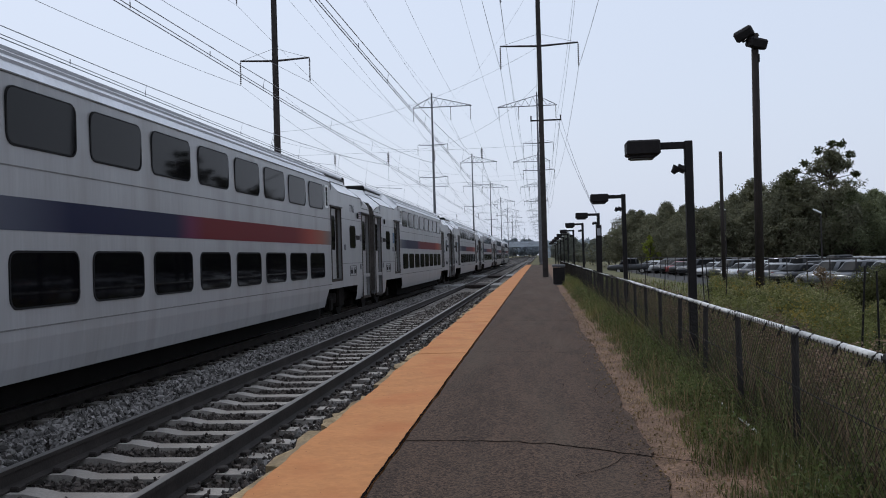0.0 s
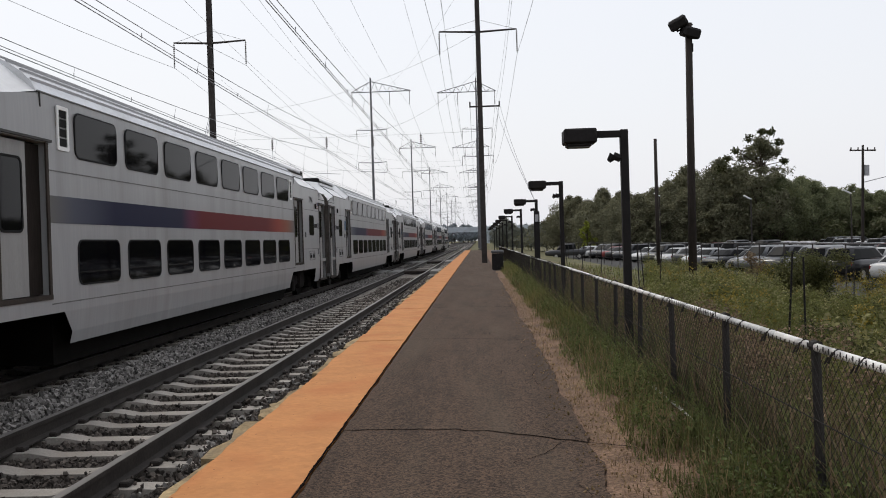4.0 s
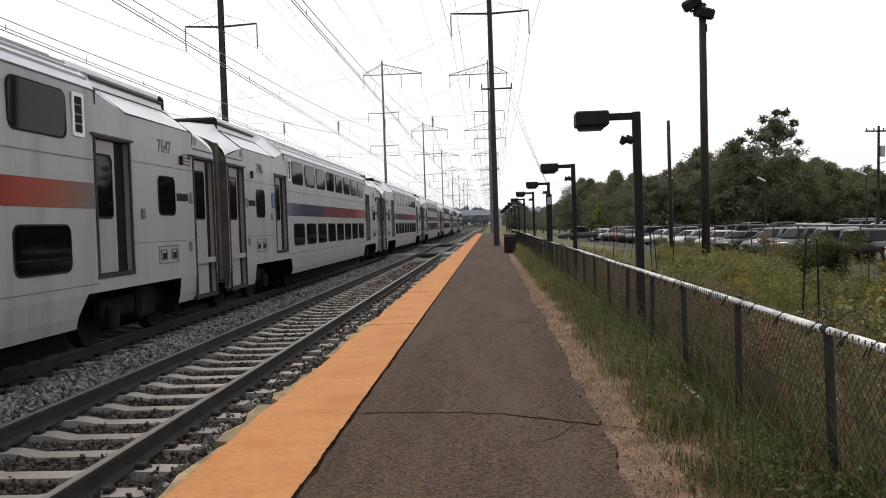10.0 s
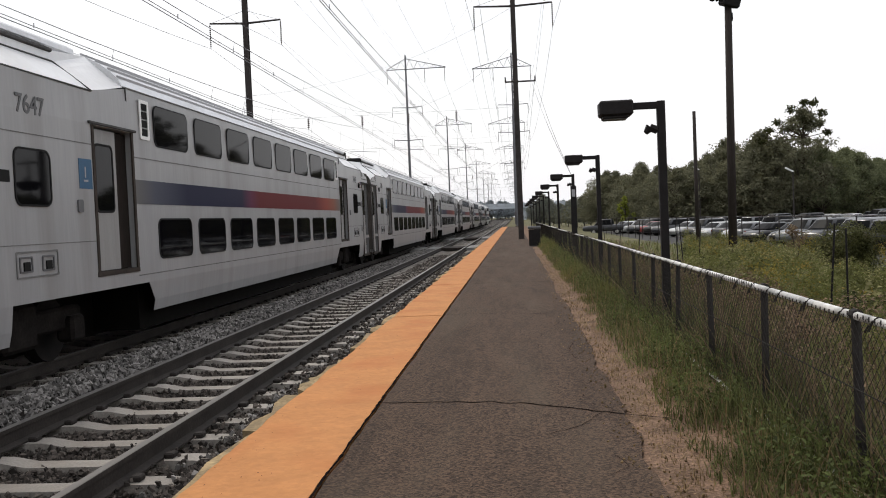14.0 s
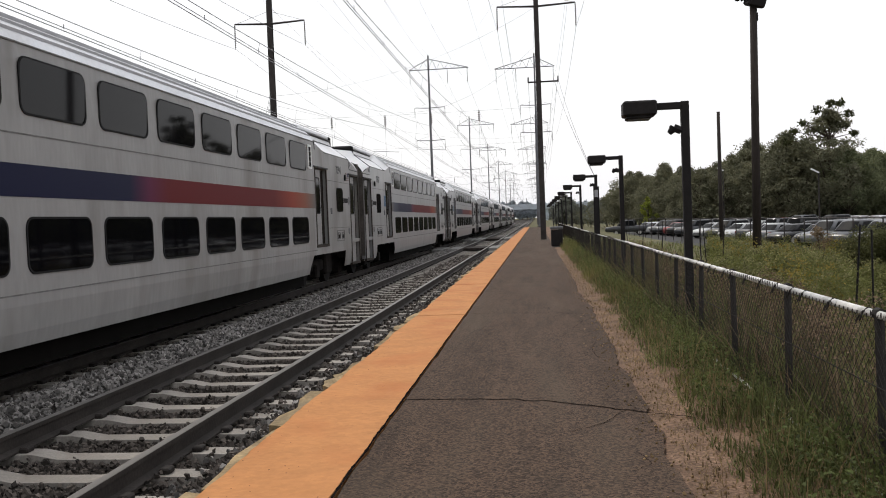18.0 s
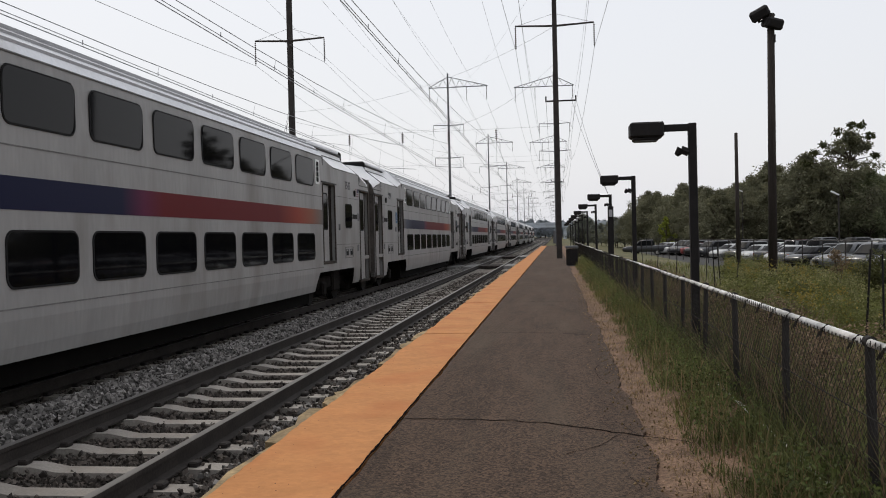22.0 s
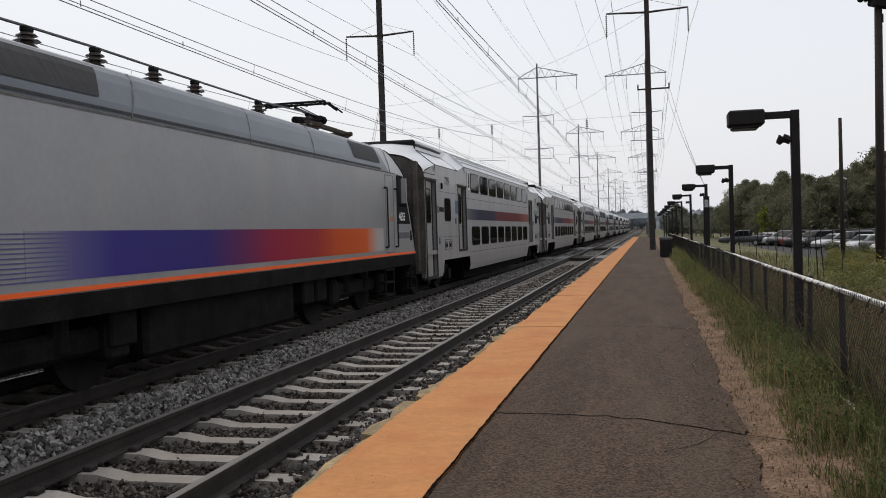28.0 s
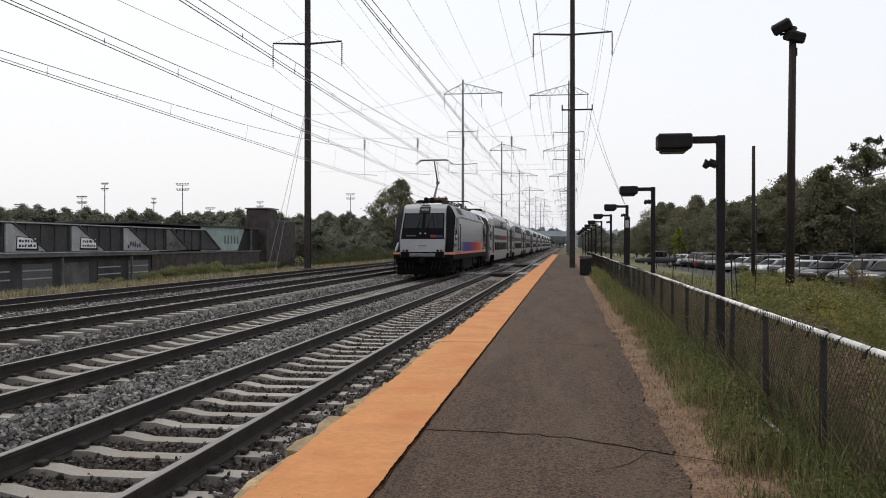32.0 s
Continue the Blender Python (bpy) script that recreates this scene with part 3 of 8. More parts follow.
# loose stones of the ballast
def build_stones():
    # a broken, sharp-edged lump: a box with every corner knocked about
    ico_v = np.array([(x, y, z) for x in (-1, 1) for y in (-1, 1) for z in (-1, 1)]) * np.array([0.95, 0.75, 0.55]) + RNG.uniform(-0.30, 0.30, (8, 3))
    ico_f = [(0, 1, 3), (0, 3, 2), (4, 6, 7), (4, 7, 5), (0, 4, 5), (0, 5, 1), (2, 3, 7), (2, 7, 6), (0, 2, 6), (0, 6, 4), (1, 5, 7), (1, 7, 3)]
    spots, oily = [], []

    def strip(x0, x1, y0, y1, n, z, crest=0.0, dark=False, between=False):
        u = RNG.random(n)
        y = y0 + (y1 - y0) * u ** 1.5
        y[::9] = RNG.uniform(-14, y0, len(y[::9]))   # behind the camera's place too
        x = RNG.uniform(x0, x1, n)
        w = (x - x0) / (x1 - x0)
        zz = z + crest * np.sin(w * math.pi) + RNG.normal(0, 0.014, n)
        size = RNG.uniform(0.011, 0.029, n) * (1 + 0.8 * u) * (0.8 if dark else 1.0)
        if between:
            # keep off the sleeper tops
            off = np.abs((y - 0.35 + 0.316) % 0.632 - 0.316)
            ok = (off > 0.125) | (RNG.random(n) < 0.02)
            x, y, zz, size = x[ok], y[ok], zz[ok], size[ok]
        (oily if dark else spots).append((np.stack([x, y, zz], -1), size))

    strip(-5.75, -4.9, 3.0, 60, 29000, -0.20, 0.11)      # shoulder between the two near tracks
    strip(-4.35, -3.0, 2.5, 45, 27000, -0.238, dark=True, between=True)              # between the near rails
    strip(-2.86, -2.20, 2.5, 45, 14000, -0.23, dark=True, between=True)            # beside the platform
    strip(-2.50, -2.13, 2.5, 45, 6500, -0.175, 0.03, dark=True)                    # heaped over the sleeper ends
    strip(-2.62, -2.13, 2.5, 45, 900, -0.175, 0.03)
    strip(-2.86, -2.20, 2.5, 45, 1500, -0.165, dark=True)
    strip(-4.95, -4.48, 2.5, 45, 11000, -0.23, dark=True, between=True)
    strip(-7.65, -6.25, 6, 50, 11000, -0.262, dark=True, between=True)
    # strip beside the train: dark stones paint in its shadow
    strip(-6.15, -5.7, 4, 50, 4500, -0.21, dark=True)
    strip(-9.3, -7.75, 8, 60, 9000, -0.12, 0.10)
    strip(-13.1, -10.95, 11, 60, 7000, 0.03, 0.03)
    strip(-10.85, -9.45, 10, 50, 3500, -0.02)
    for nm, lot, mt, lab in (("ballast_stones", spots, "stone", "loose pale grey crushed stones beside the rails"), ("oily_ballast_stones", oily, "stone_dark", "loose dark crushed stones, oily between the rails, shade-toned beside the train")):
        pos = np.concatenate([p for p, s in lot])
        size = np.concatenate([s for p, s in lot])
        aniso = RNG.uniform(0.55, 1.25, (len(pos), 3)) * size[:, None]
        ob = new(nm, many(nm, ico_v, ico_f, placed(turns(RNG, len(pos)), aniso, pos), M[mt], True))
        tagged(ob, lab, "ballast", kind="stuff")


build_stones()


# ---- platform ----
def build_platform():
    pf = thing("platform", "low asphalt platform with a painted orange-yellow edge", "platform", kind="structure")
    edges = [(y, 0.84 + 0.10 * noise.noise((y * 0.30, 3.1, 0)) + 0.05 * noise.noise((y * 1.7, 9.1, 0)) + 0.025 * noise.noise((y * 7.0, 2.1, 0))) for y in np.concatenate([np.arange(-12, 3, 1.0), np.arange(3, 22, 0.09), np.arange(22, 45, 0.5), np.arange(45, 140, 4)])]
    bm = bmesh.new()
    rows = []
    for y, xr in edges:
        rows.append([bm.verts.new(p) for p in ((-1.215 + 0.022 * noise.noise((y * 2.3, 6.6, 0)) + 0.012 * noise.noise((y * 9, 1.2, 0)), y, -0.2), (-1.215 + 0.022 * noise.noise((y * 2.3, 6.6, 0)) + 0.012 * noise.noise((y * 9, 1.2, 0)), y, PLAT), (0, y, PLAT + 0.012), (xr, y, PLAT - 0.005), (xr + 0.03, y, -0.2))])
    for a, b in zip(rows, rows[1:]):
        for k in range(4):
            bm.faces.new((a[k], a[k + 1], b[k + 1], b[k]))
    part("asphalt_surface", bm, M["asphalt"], pf, "dark worn asphalt with thin cracks")
    # painted edge slabs with narrow joints
    cuts = [-12, -5, 1.0, 14.25, 21.0, 27.8, 34.5, 41.3, 48, 62, 80, 110, 140]
    for a, b in zip(cuts, cuts[1:]):
        bm = bmesh.new()
        ys = np.arange(a + 0.028, b - 0.03, 0.12).tolist() + [b - 0.028]
        rows = []
        for y in ys:
            xl = -2.09 + 0.03 * noise.noise((y * 1.3, 0.7, 0)) + 0.022 * noise.noise((y * 6, 5.7, 0))
            xr = -1.247 + 0.012 * noise.noise((y * 3, 1.7, 2))
            rows.append([bm.verts.new(p) for p in ((xl, y, -0.2), (xl, y, PLAT - 0.012), (xl + 0.02, y, PLAT + 0.004), (xr, y, PLAT + 0.008), (xr, y, -0.2))])
        for p, q in zip(rows, rows[1:]):
            for k in range(4):
                bm.faces.new((p[k], p[k + 1], q[k + 1], q[k]))
        bm.faces.new(rows[0][::-1])
        bm.faces.new(rows[-1])
        part("edge_slab", bm, M["yellow"], pf, "orange-yellow painted edge slab, worn and scuffed")
    # open joint, packed with black dirt, between the slabs and the asphalt
    bm = bmesh.new()
    rows = []
    for y in np.concatenate([np.arange(-12, 2.5, 0.5), np.arange(2.5, 30, 0.05), np.arange(30, 90, 0.5)]):
        c = -1.232 + 0.012 * noise.noise((y * 2.3, 6.6, 0))
        w = 0.006 + 0.012 * abs(noise.noise((y * 5, 3.3, 0))) + 0.014 * max(0, noise.noise((y * 13, 8, 0)))
        rows.append((bm.verts.new((c - w, y, PLAT + 0.0115)), bm.verts.new((c + w, y, PLAT + 0.0115))))
    for a, b in zip(rows, rows[1:]):
        bm.faces.new((a[0], a[1], b[1], b[0]))
    part("edge_joint", bm, M["crack"], pf, "ragged black joint beside the painted edge")
    # broken old timber and stone along the foot of the edge
    y = -12.0
    while y < 60:
        ln = RNG.uniform(0.5, 1.6)
        w = RNG.uniform(0.08, 0.16)
        x1 = -2.10 + RNG.normal() * 0.012
        bm = bmesh.new()
        zt = 0.004 + RNG.normal() * 0.014
        pts = [(x1, y), (x1, y + ln)] + [(x1 - w * RNG.uniform(0.5, 1.15), y + ln * f) for f in (0.97, 0.75, 0.5, 0.25, 0.03)]
        lo, hi = [bm.verts.new((a, b, -0.23)) for a, b in pts], [bm.verts.new((a, b, zt + RNG.normal() * 0.008)) for a, b in pts]
        bm.faces.new(hi)
        for i in range(7):
            bm.faces.new((lo[i], lo[(i + 1) % 7], hi[(i + 1) % 7], hi[i]))
        part("edge_timber", bm, M["timber"], pf)
        y += ln + (RNG.uniform(0.02, 0.12) if RNG.random() < 0.45 else RNG.uniform(0.3, 1.1))

    # cracks: thin dark fillets that wander over the asphalt
    def crack(points, width):
        bm = bmesh.new()
        pts = []
        for (xa, ya), (xb, yb) in zip(points, points[1:]):
            n = max(2, int(math.hypot(xb - xa, yb - ya) / 0.05))
            pts += [(xa + (xb - xa) * k / n, ya + (yb - ya) * k / n) for k in range(n)]
        pts.append(points[-1])
        rows = []
        for i, (x, y) in enumerate(pts):
            jx, jy = 0.02 * noise.noise((x * 9, y * 9, 1)), 0.045 * noise.noise((x * 6, y * 6, 5)) + 0.02 * noise.noise((x * 21, y * 21, 3))
            w = width * (0.6 + 0.8 * abs(noise.noise((x * 14, y * 14, 9))))
            xa, ya = pts[max(0, i - 1)]
            xb, yb = pts[min(len(pts) - 1, i + 1)]
            d = Vector((xb - xa, yb - ya)).normalized()
            z = PLAT + 0.012 * (1 - min(1, abs(x) / (1.2 if x < 0 else 0.9))) + 0.0035 - (0.005 * min(1, x / 0.9) if x > 0 else 0)
            rows.append((bm.verts.new((x + jx - d.y * w, y + jy + d.x * w, z)), bm.verts.new((x + jx + d.y * w, y + jy - d.x * w, z))))
        for a, b in zip(rows, rows[1:]):
            bm.faces.new((a[0], a[1], b[1], b[0]))
        part("crack", bm, M["crack"], pf)

    crack([(-1.22, 7.47), (-0.5, 7.42), (0.0, 7.27), (0.35, 7.12), (0.67, 6.93), (0.84, 6.85)], 0.013)
    crack([(-1.22, 14.4), (-0.4, 14.25), (0.1, 14.1), (0.7, 13.9)], 0.012)
    crack([(0.84, 6.85), (0.97, 6.80), (1.17, 6.62)], 0.012)
    crack([(0.2, 6.2), (0.45, 6.5), (0.67, 6.93)], 0.004)
    crack([(0.62, 9.6), (0.58, 10.1), (0.66, 10.7)], 0.004)
    crack([(0.45, 12.2), (0.62, 12.9), (0.75, 13.2)], 0.004)
    crack([(-1.22, 21.1), (-0.2, 21.0), (0.8, 20.8)], 0.022)
    crack([(-1.22, 28.0), (0.8, 27.8)], 0.03)
    crack([(-1.22, 41.3), (0.8, 41.2)], 0.02)
    for k in range(22):
        x, y = RNG.uniform(0.1, 0.75), RNG.uniform(4.5, 16)
        crack([(x, y), (x + RNG.normal() * 0.12, y + 0.2), (x + RNG.normal() * 0.15, y + 0.45)], 0.0022)
    # chips and pits in the edge paint
    bm = bmesh.new()
    for k in range(240):
        x, y = -2.05 + 0.78 * RNG.random() ** 1.3, 2.5 + 30 * RNG.random() ** 1.6
        r = RNG.uniform(0.0015, 0.006)
        z = PLAT + 0.0075 + (x + 2.09) / 0.84 * 0.004
        bm.faces.new([bm.verts.new((x + r * RNG.uniform(0.5, 1.5) * math.cos(a), y + 1.6 * r * RNG.uniform(0.5, 1.5) * math.sin(a), z)) for a in np.linspace(0, math.tau, 7)[:-1]])
    tagged(part("paint_chip", bm, M["chip"], pf, "small dark pits where the edge paint has chipped"), kind="stuff")


build_platform()


def build_verge():
    """Bare trodden dirt between the asphalt and the grass."""
    bm = bmesh.new()
    rows = []
    for y in np.concatenate([np.arange(-12, 60, 0.4), np.arange(60, 140, 5)]):
        a = 0.05 * noise.noise((y * 0.9, 4, 4))
        rows.append([bm.verts.new(p) for p in ((0.70, y, PLAT - 0.045), (0.95, y, PLAT - 0.02 + a * 0.2), (1.25 + a, y, PLAT - 0.01), (1.75, y, PLAT + 0.02), (2.6, y, 0.0))])
    for a, b in zip(rows, rows[1:]):
        for k in range(4):
            bm.faces.new((a[k], a[k + 1], b[k + 1], b[k]))
    ob = new("verge", finish("verge", bm, M["dirt"], True))
    tagged(ob, "bare trodden brown dirt beside the platform asphalt", "dirt path", kind="structure")


build_verge()

# ---- overhead line ----
def hang(a, b, sag, n=10):
    a, b = Vector(a), Vector(b)
    return [a.lerp(b, k / n) - Vector((0, 0, sag * 4 * k / n * (1 - k / n))) for k in range(n + 1)]


def span(bm, a, b, sag, r=0.016, n=10):
    pipe(bm, hang(a, b, sag, n), r)


def string(bm, x, y, z, h, r=0.07):
    """A hanging insulator string."""
    rows, n = [(0.018, z)], int(h / 0.15)
    for k in range(n):
        zz = z - 0.12 - (h - 0.2) * k / n
        rows += [(0.02, zz), (r * 0.6, zz - 0.005), (r, zz - 0.07), (0.02, zz - 0.075)]
    lathe(bm, x, y, rows + [(0.018, z - h)], 6)


M["footing"] = mat("dirty_footing", (0.085, 0.078, 0.070), 0.95, vary=0.25, scale=3, fine=30)


def catenary_pole(x, y, first, sign):
    # towers past the first span take the steel with haze in its colour
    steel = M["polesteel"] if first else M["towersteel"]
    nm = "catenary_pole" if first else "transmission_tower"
    po = thing(nm, "tall dark steel catenary pole with crossarms" if first else "tall steel tower with a trussed crossarm, paled for distance haze", "pole", group="line poles")
    z0 = -0.2
    bm = bmesh.new()
    w0, w1 = (0.195, 0.135) if first else (0.22, 0.12)
    sec = lambda w, z: [(x - w, y - w, z), (x + w, y - w, z), (x + w, y - w * 0.6, z), (x + w * 0.35, y - w * 0.6, z), (x + w * 0.35, y + w * 0.6, z), (x + w, y + w * 0.6, z), (x + w, y + w, z), (x - w, y + w, z), (x - w, y + w * 0.6, z), (x - w * 0.35, y + w * 0.6, z), (x - w * 0.35, y - w * 0.6, z), (x - w, y - w * 0.6, z)]
    loft(bm, [sec(w0, z0), sec(w0 * 0.9, 10), sec(w1, 29.8)])
    part("column", bm, steel, po)
    part("footing", boxed(x - 0.42, x + 0.42, y - 0.42, y + 0.42, -0.5, 0.03 if sign < 0 else 0.056, bevel=0.03), M["footing"], po)
    for z, half in ((15.45 if sign < 0 else 16.3, 2.42 if sign < 0 else 2.70), (21.0, 2.58)):
        bm = bmesh.new()
        for s in (-1, 1):
            tube(bm, (x, y - 0.1, z - 0.12), (x + s * half, y - 0.1, z), 0.075, 0.055, n=6)
            tube(bm, (x, y - 0.1, z + 0.75), (x + s * half * 0.98, y - 0.1, z), 0.012, n=4)
        part("crossarm", bm, steel, po)
        for s in (-1, 1):
            bm = bmesh.new()
            string(bm, x + s * half, y - 0.1, z, 1.7)
            part("insulator_string", bm, M["insul"], po)
    # trussed top arm
    bm = bmesh.new()
    for s, half in ((-1, 3.3 if sign < 0 else 6.8), (1, 6.8 if sign < 0 else 3.4)):
        tube(bm, (x, y, 27.4), (x + s * half, y, 27.4), 0.08, n=5)
        tube(bm, (x, y, 29.2), (x + s * half, y, 27.45), 0.06, n=5)
        k = int(half / 1.3)
        for i in range(k):
            a, b = i / k, (i + 0.5) / k
            tube(bm, (x + s * half * a, y, 27.4), (x + s * half * b, y, 29.2 - 1.75 * b), 0.04, n=4)
            tube(bm, (x + s * half * b, y, 29.2 - 1.75 * b), (x + s * half * (i + 1) / k, y, 27.4), 0.04, n=4)
    part("top_truss", bm, steel, po)
    for o in (-3.2, 3.2, 6.6 if sign < 0 else -6.6):
        bm = bmesh.new()
        string(bm, x + o, y, 27.4, 2.4, 0.09)
        part("insulator_string", bm, M["insul"], po)
    if sign > 0:
        bm = bmesh.new()
        box(bm, x - 0.75, x + 1.4, y - 0.2, y - 0.1, 10.93, 11.03)
        for o in (-0.7, 1.35):
            tube(bm, (x + o, y - 0.15, 11.0), (x + o, y - 0.15, 11.32), 0.05, n=6)
        part("feeder_arm", bm, steel, po)
        part("equipment_box", boxed(x - 0.42, x - 0.24, y - 0.3, y - 0.05, 1.1, 2.0, bevel=0.02), M["darkgrey"], po)
    return po


POLES_Y = [-32.0, 57.5, 147.5, 237.5, 327.5, 417.5, 507.5, 597.5, 687.5]
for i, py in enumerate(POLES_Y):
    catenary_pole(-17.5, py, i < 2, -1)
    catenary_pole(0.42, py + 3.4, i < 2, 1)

# poles further apart carry many wires: one object for each line of wire
def wire_line(name, label, x, z, off=0.0, sag=1.62, r=0.013, first=0):
    bm, pts, rad = bmesh.new(), [], []
    for i, (a, b) in enumerate(zip(POLES_Y[first:], POLES_Y[first + 1:])):
        q = hang((x, a + off, z), (x, b + off, z), sag, 12)
        pts += q[(1 if i else 0):]
        rad += [r * (1 if i < 2 else 1.6)] * (13 if i == 0 else 12)
    pipe(bm, pts, rad)
    ob = new(name, finish(name, bm, M["wire"]))
    tagged(ob, label, "wire", "overhead wires")


for dx, z in ((-2.42, 13.78), (2.42, 13.78), (-2.58, 19.3), (2.58, 19.3), (-3.2, 25.0), (3.2, 25.0), (6.6, 25.0)):
    wire_line("feeder_wire", "thin dark feeder wire hung between the poles", -17.5 + dx, z)
for dx, z in ((-2.7, 14.6), (2.7, 14.6), (-2.58, 19.3), (2.58, 19.3), (-6.6, 25.0), (-3.2, 25.0), (3.2, 25.0)):
    wire_line("feeder_wire", "thin dark feeder wire hung between the poles", 0.42 + dx, z, 3.4, r=0.012)
for dx in (1.35, -0.7):
    wire_line("feeder_wire", "thin dark feeder wire hung between the poles", 0.42 + dx, 11.3, 3.4, r=0.012, first=1)
# service drops from the arm on the platform pole to a lamp post
for dx in (1.35, 1.05):
    ob = new("service_drop", finish("service_drop", pipe(bmesh.new(), hang((0.42 + dx, 60.9, 11.2), (2.04, 30.6, 2.98), 0.35, 12), 0.011), M["wire"]))
    tagged(ob, "thin service wire dropping from the pole to a lamp", "wire", "overhead wires")
# ground wires at the pole tops
for x in (-17.5, 0.42):
    wire_line("ground_wire", "thin wire along the pole tops", x, 29.9, 1.5, 1.2, 0.012)

CROSS_Y = [y + 1.6 for y in POLES_Y]


def overhead_contact(x, z0):
    """Messenger hung between the spans, with an auxiliary and a contact wire close together under it."""
    ca = thing("contact_line", "overhead contact wire with messenger and droppers", "wire", group="overhead wires")
    zc = 6.14 if x > -12 else 6.27
    mess, aux, con, rad, drop = [], [], [], [], bmesh.new()
    top, sag = zc + 1.98, 1.79
    for i, (a, b) in enumerate(zip(CROSS_Y, CROSS_Y[1:])):
        if i > 5:
            break
        skip = 1 if i else 0
        mess += hang((x, a, top), (x, b, top), sag, 16)[skip:]
        zig = 0.2 * (-1) ** i
        con += hang((x + zig, a, zc), (x - zig, b, zc), 0.04, 8)[skip:]
        aux += hang((x + zig, a, zc + 0.13), (x - zig, b, zc + 0.13), 0.10, 8)[skip:]
        rad += [0.011 if i < 2 else 0.02] * (17 - skip)
        for k in range(1, 12):
            f = k / 12
            y, xx = a + (b - a) * f, x + zig * (1 - 2 * f)
            if i < 3:
                tube(drop, (x, y, top - sag * 4 * f * (1 - f)), (xx, y, zc + 0.10), 0.005, n=3)
                for o in (0, 3.7):
                    tube(drop, (xx, y + o, zc - 0.01), (xx, y + o, zc + 0.10), 0.011, n=4)
    part("messenger_wire", pipe(bmesh.new(), mess, rad), M["wire"], ca)
    part("auxiliary_wire", pipe(bmesh.new(), aux, 0.010), M["wire"], ca)
    part("contact_wire", pipe(bmesh.new(), con, 0.012), M["wire"], ca)
    tagged(part("dropper_wire", drop, M["wire"], ca), kind="stuff")


for x, z in TRACKS:
    overhead_contact(x, z)


def cross_span(y, far):
    cs = thing("cross_span", "cross-span wires with insulators above the tracks", "wire", group="overhead wires")
    r = 0.007 if not far else 0.012
    bm = bmesh.new()
    span(bm, (-17.3, y, 13.2), (0.3, y, 13.2), 4.1, r, 16)
    part("span_messenger", bm, M["wire"], cs)
    for zz, rr in ((9.05, r), (6.75, r * 0.8)):
        bm = bmesh.new()
        span(bm, (-17.3, y, zz), (0.3, y, zz), 0.05, rr, 4)
        part("body_span", bm, M["wire"], cs)
    for x, z in TRACKS:
        bm = bmesh.new()
        string(bm, x, y, 9.05, 0.85, 0.10)
        part("insulator_string", bm, M["insul"], cs)
        bm = bmesh.new()
        tube(bm, (x - 0.9, y, 6.60), (x + 0.9, y, 6.46), 0.022, n=4)
        tube(bm, (x, y, 8.2), (x, y, 6.25), 0.010, n=4)
        part("steady_arm", bm, M["wire"], cs)


for i, y in enumerate(CROSS_Y[1:6]):
    cross_span(y, i > 0)

# stays and slanting wires
for a, b in (((-17.5, 57.5, 11.4), (-19.8, 55.6, -0.4)), ((-17.5, 57.5, 11.3), (-18.9, 54.6, -0.4))):
    ob = new("guy_wire", finish("guy_wire", tubed(a, b, 0.014, n=4), M["wire"]))
    tagged(ob, "thin guy wire staying the pole to the ground", "wire", "overhead wires")
for a, b, sg in (((-17.5, 57.5, 9.9), (0.4, 150.9, 16.0), 1.5), ((-17.5, 147.5, 24.0), (0.4, 241, 14.0), 1.0), ((-17.5, 57.5, 10.5), (0.4, 61, 16.2), 1.2), ((0.4, 61, 21), (-17.5, 147.5, 27), 2)):
    ob = new("slanting_wire", finish("slanting_wire", pipe(bmesh.new(), hang(a, b, sg, 12), 0.008), M["wire"]))
    tagged(ob, "thin wire slanting across the line between poles", "wire", "overhead wires")

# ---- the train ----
# hood paint set far above the side paint, sky brightness in its colour
M["hood"] = mat("skylit_hood_paint", (0.70, 0.705, 0.715), 0.32, vary=0.05, scale=1.5, fine=14, bump=0.02, dirt=(0.46, 0.44, 0.41), dirt_amount=0.35, spec=0.4)
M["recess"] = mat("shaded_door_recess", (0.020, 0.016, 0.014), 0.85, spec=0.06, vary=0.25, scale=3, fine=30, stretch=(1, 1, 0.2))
M["edge_dark"] = mat("dark_edge_strip", (0.055, 0.053, 0.052), 0.7)
# end wall paint, darkened to carry the shade between the coaches
M["end_shade"] = mat("shaded_end_paint", (0.080, 0.071, 0.064), 0.85, vary=0.35, scale=2, fine=20)
M["jamb"] = mat("brown_door_jamb", (0.042, 0.034, 0.029), 0.75, spec=0.1, vary=0.3, scale=3, fine=30)
M["flag_red"] = mat("faded_flag_red", (0.14, 0.06, 0.06), 0.6)
M["stripe_navy"] = mat("faded_navy", (0.03, 0.032, 0.07), 0.6)
M["bogie"] = mat("greasy_bogie_iron", (0.014, 0.012, 0.011), 0.9, spec=0.08, vary=0.35, scale=4, fine=30)
M["core_shade"] = mat("core_shade_black", (0.005, 0.0045, 0.004), 0.9, vary=0.2, spec=0.05)
PITCH = 25.91
HALF = 1.55
WIN = [(6.37 + 1.685 * k, 6.37 + 1.685 * k + 1.37) for k in range(8)]


def rounded(y0, y1, z0, z1, r, n=4):
    pts = []
    for cy, cz, a0 in ((y1 - r, z1 - r, 0), (y0 + r, z1 - r, 90), (y0 + r, z0 + r, 180), (y1 - r, z0 + r, 270)):
        for k in range(n + 1):
            a = radians(a0 + 90 * k / n)
            pts.append((cy + r * math.cos(a), cz + r * math.sin(a)))
    return pts


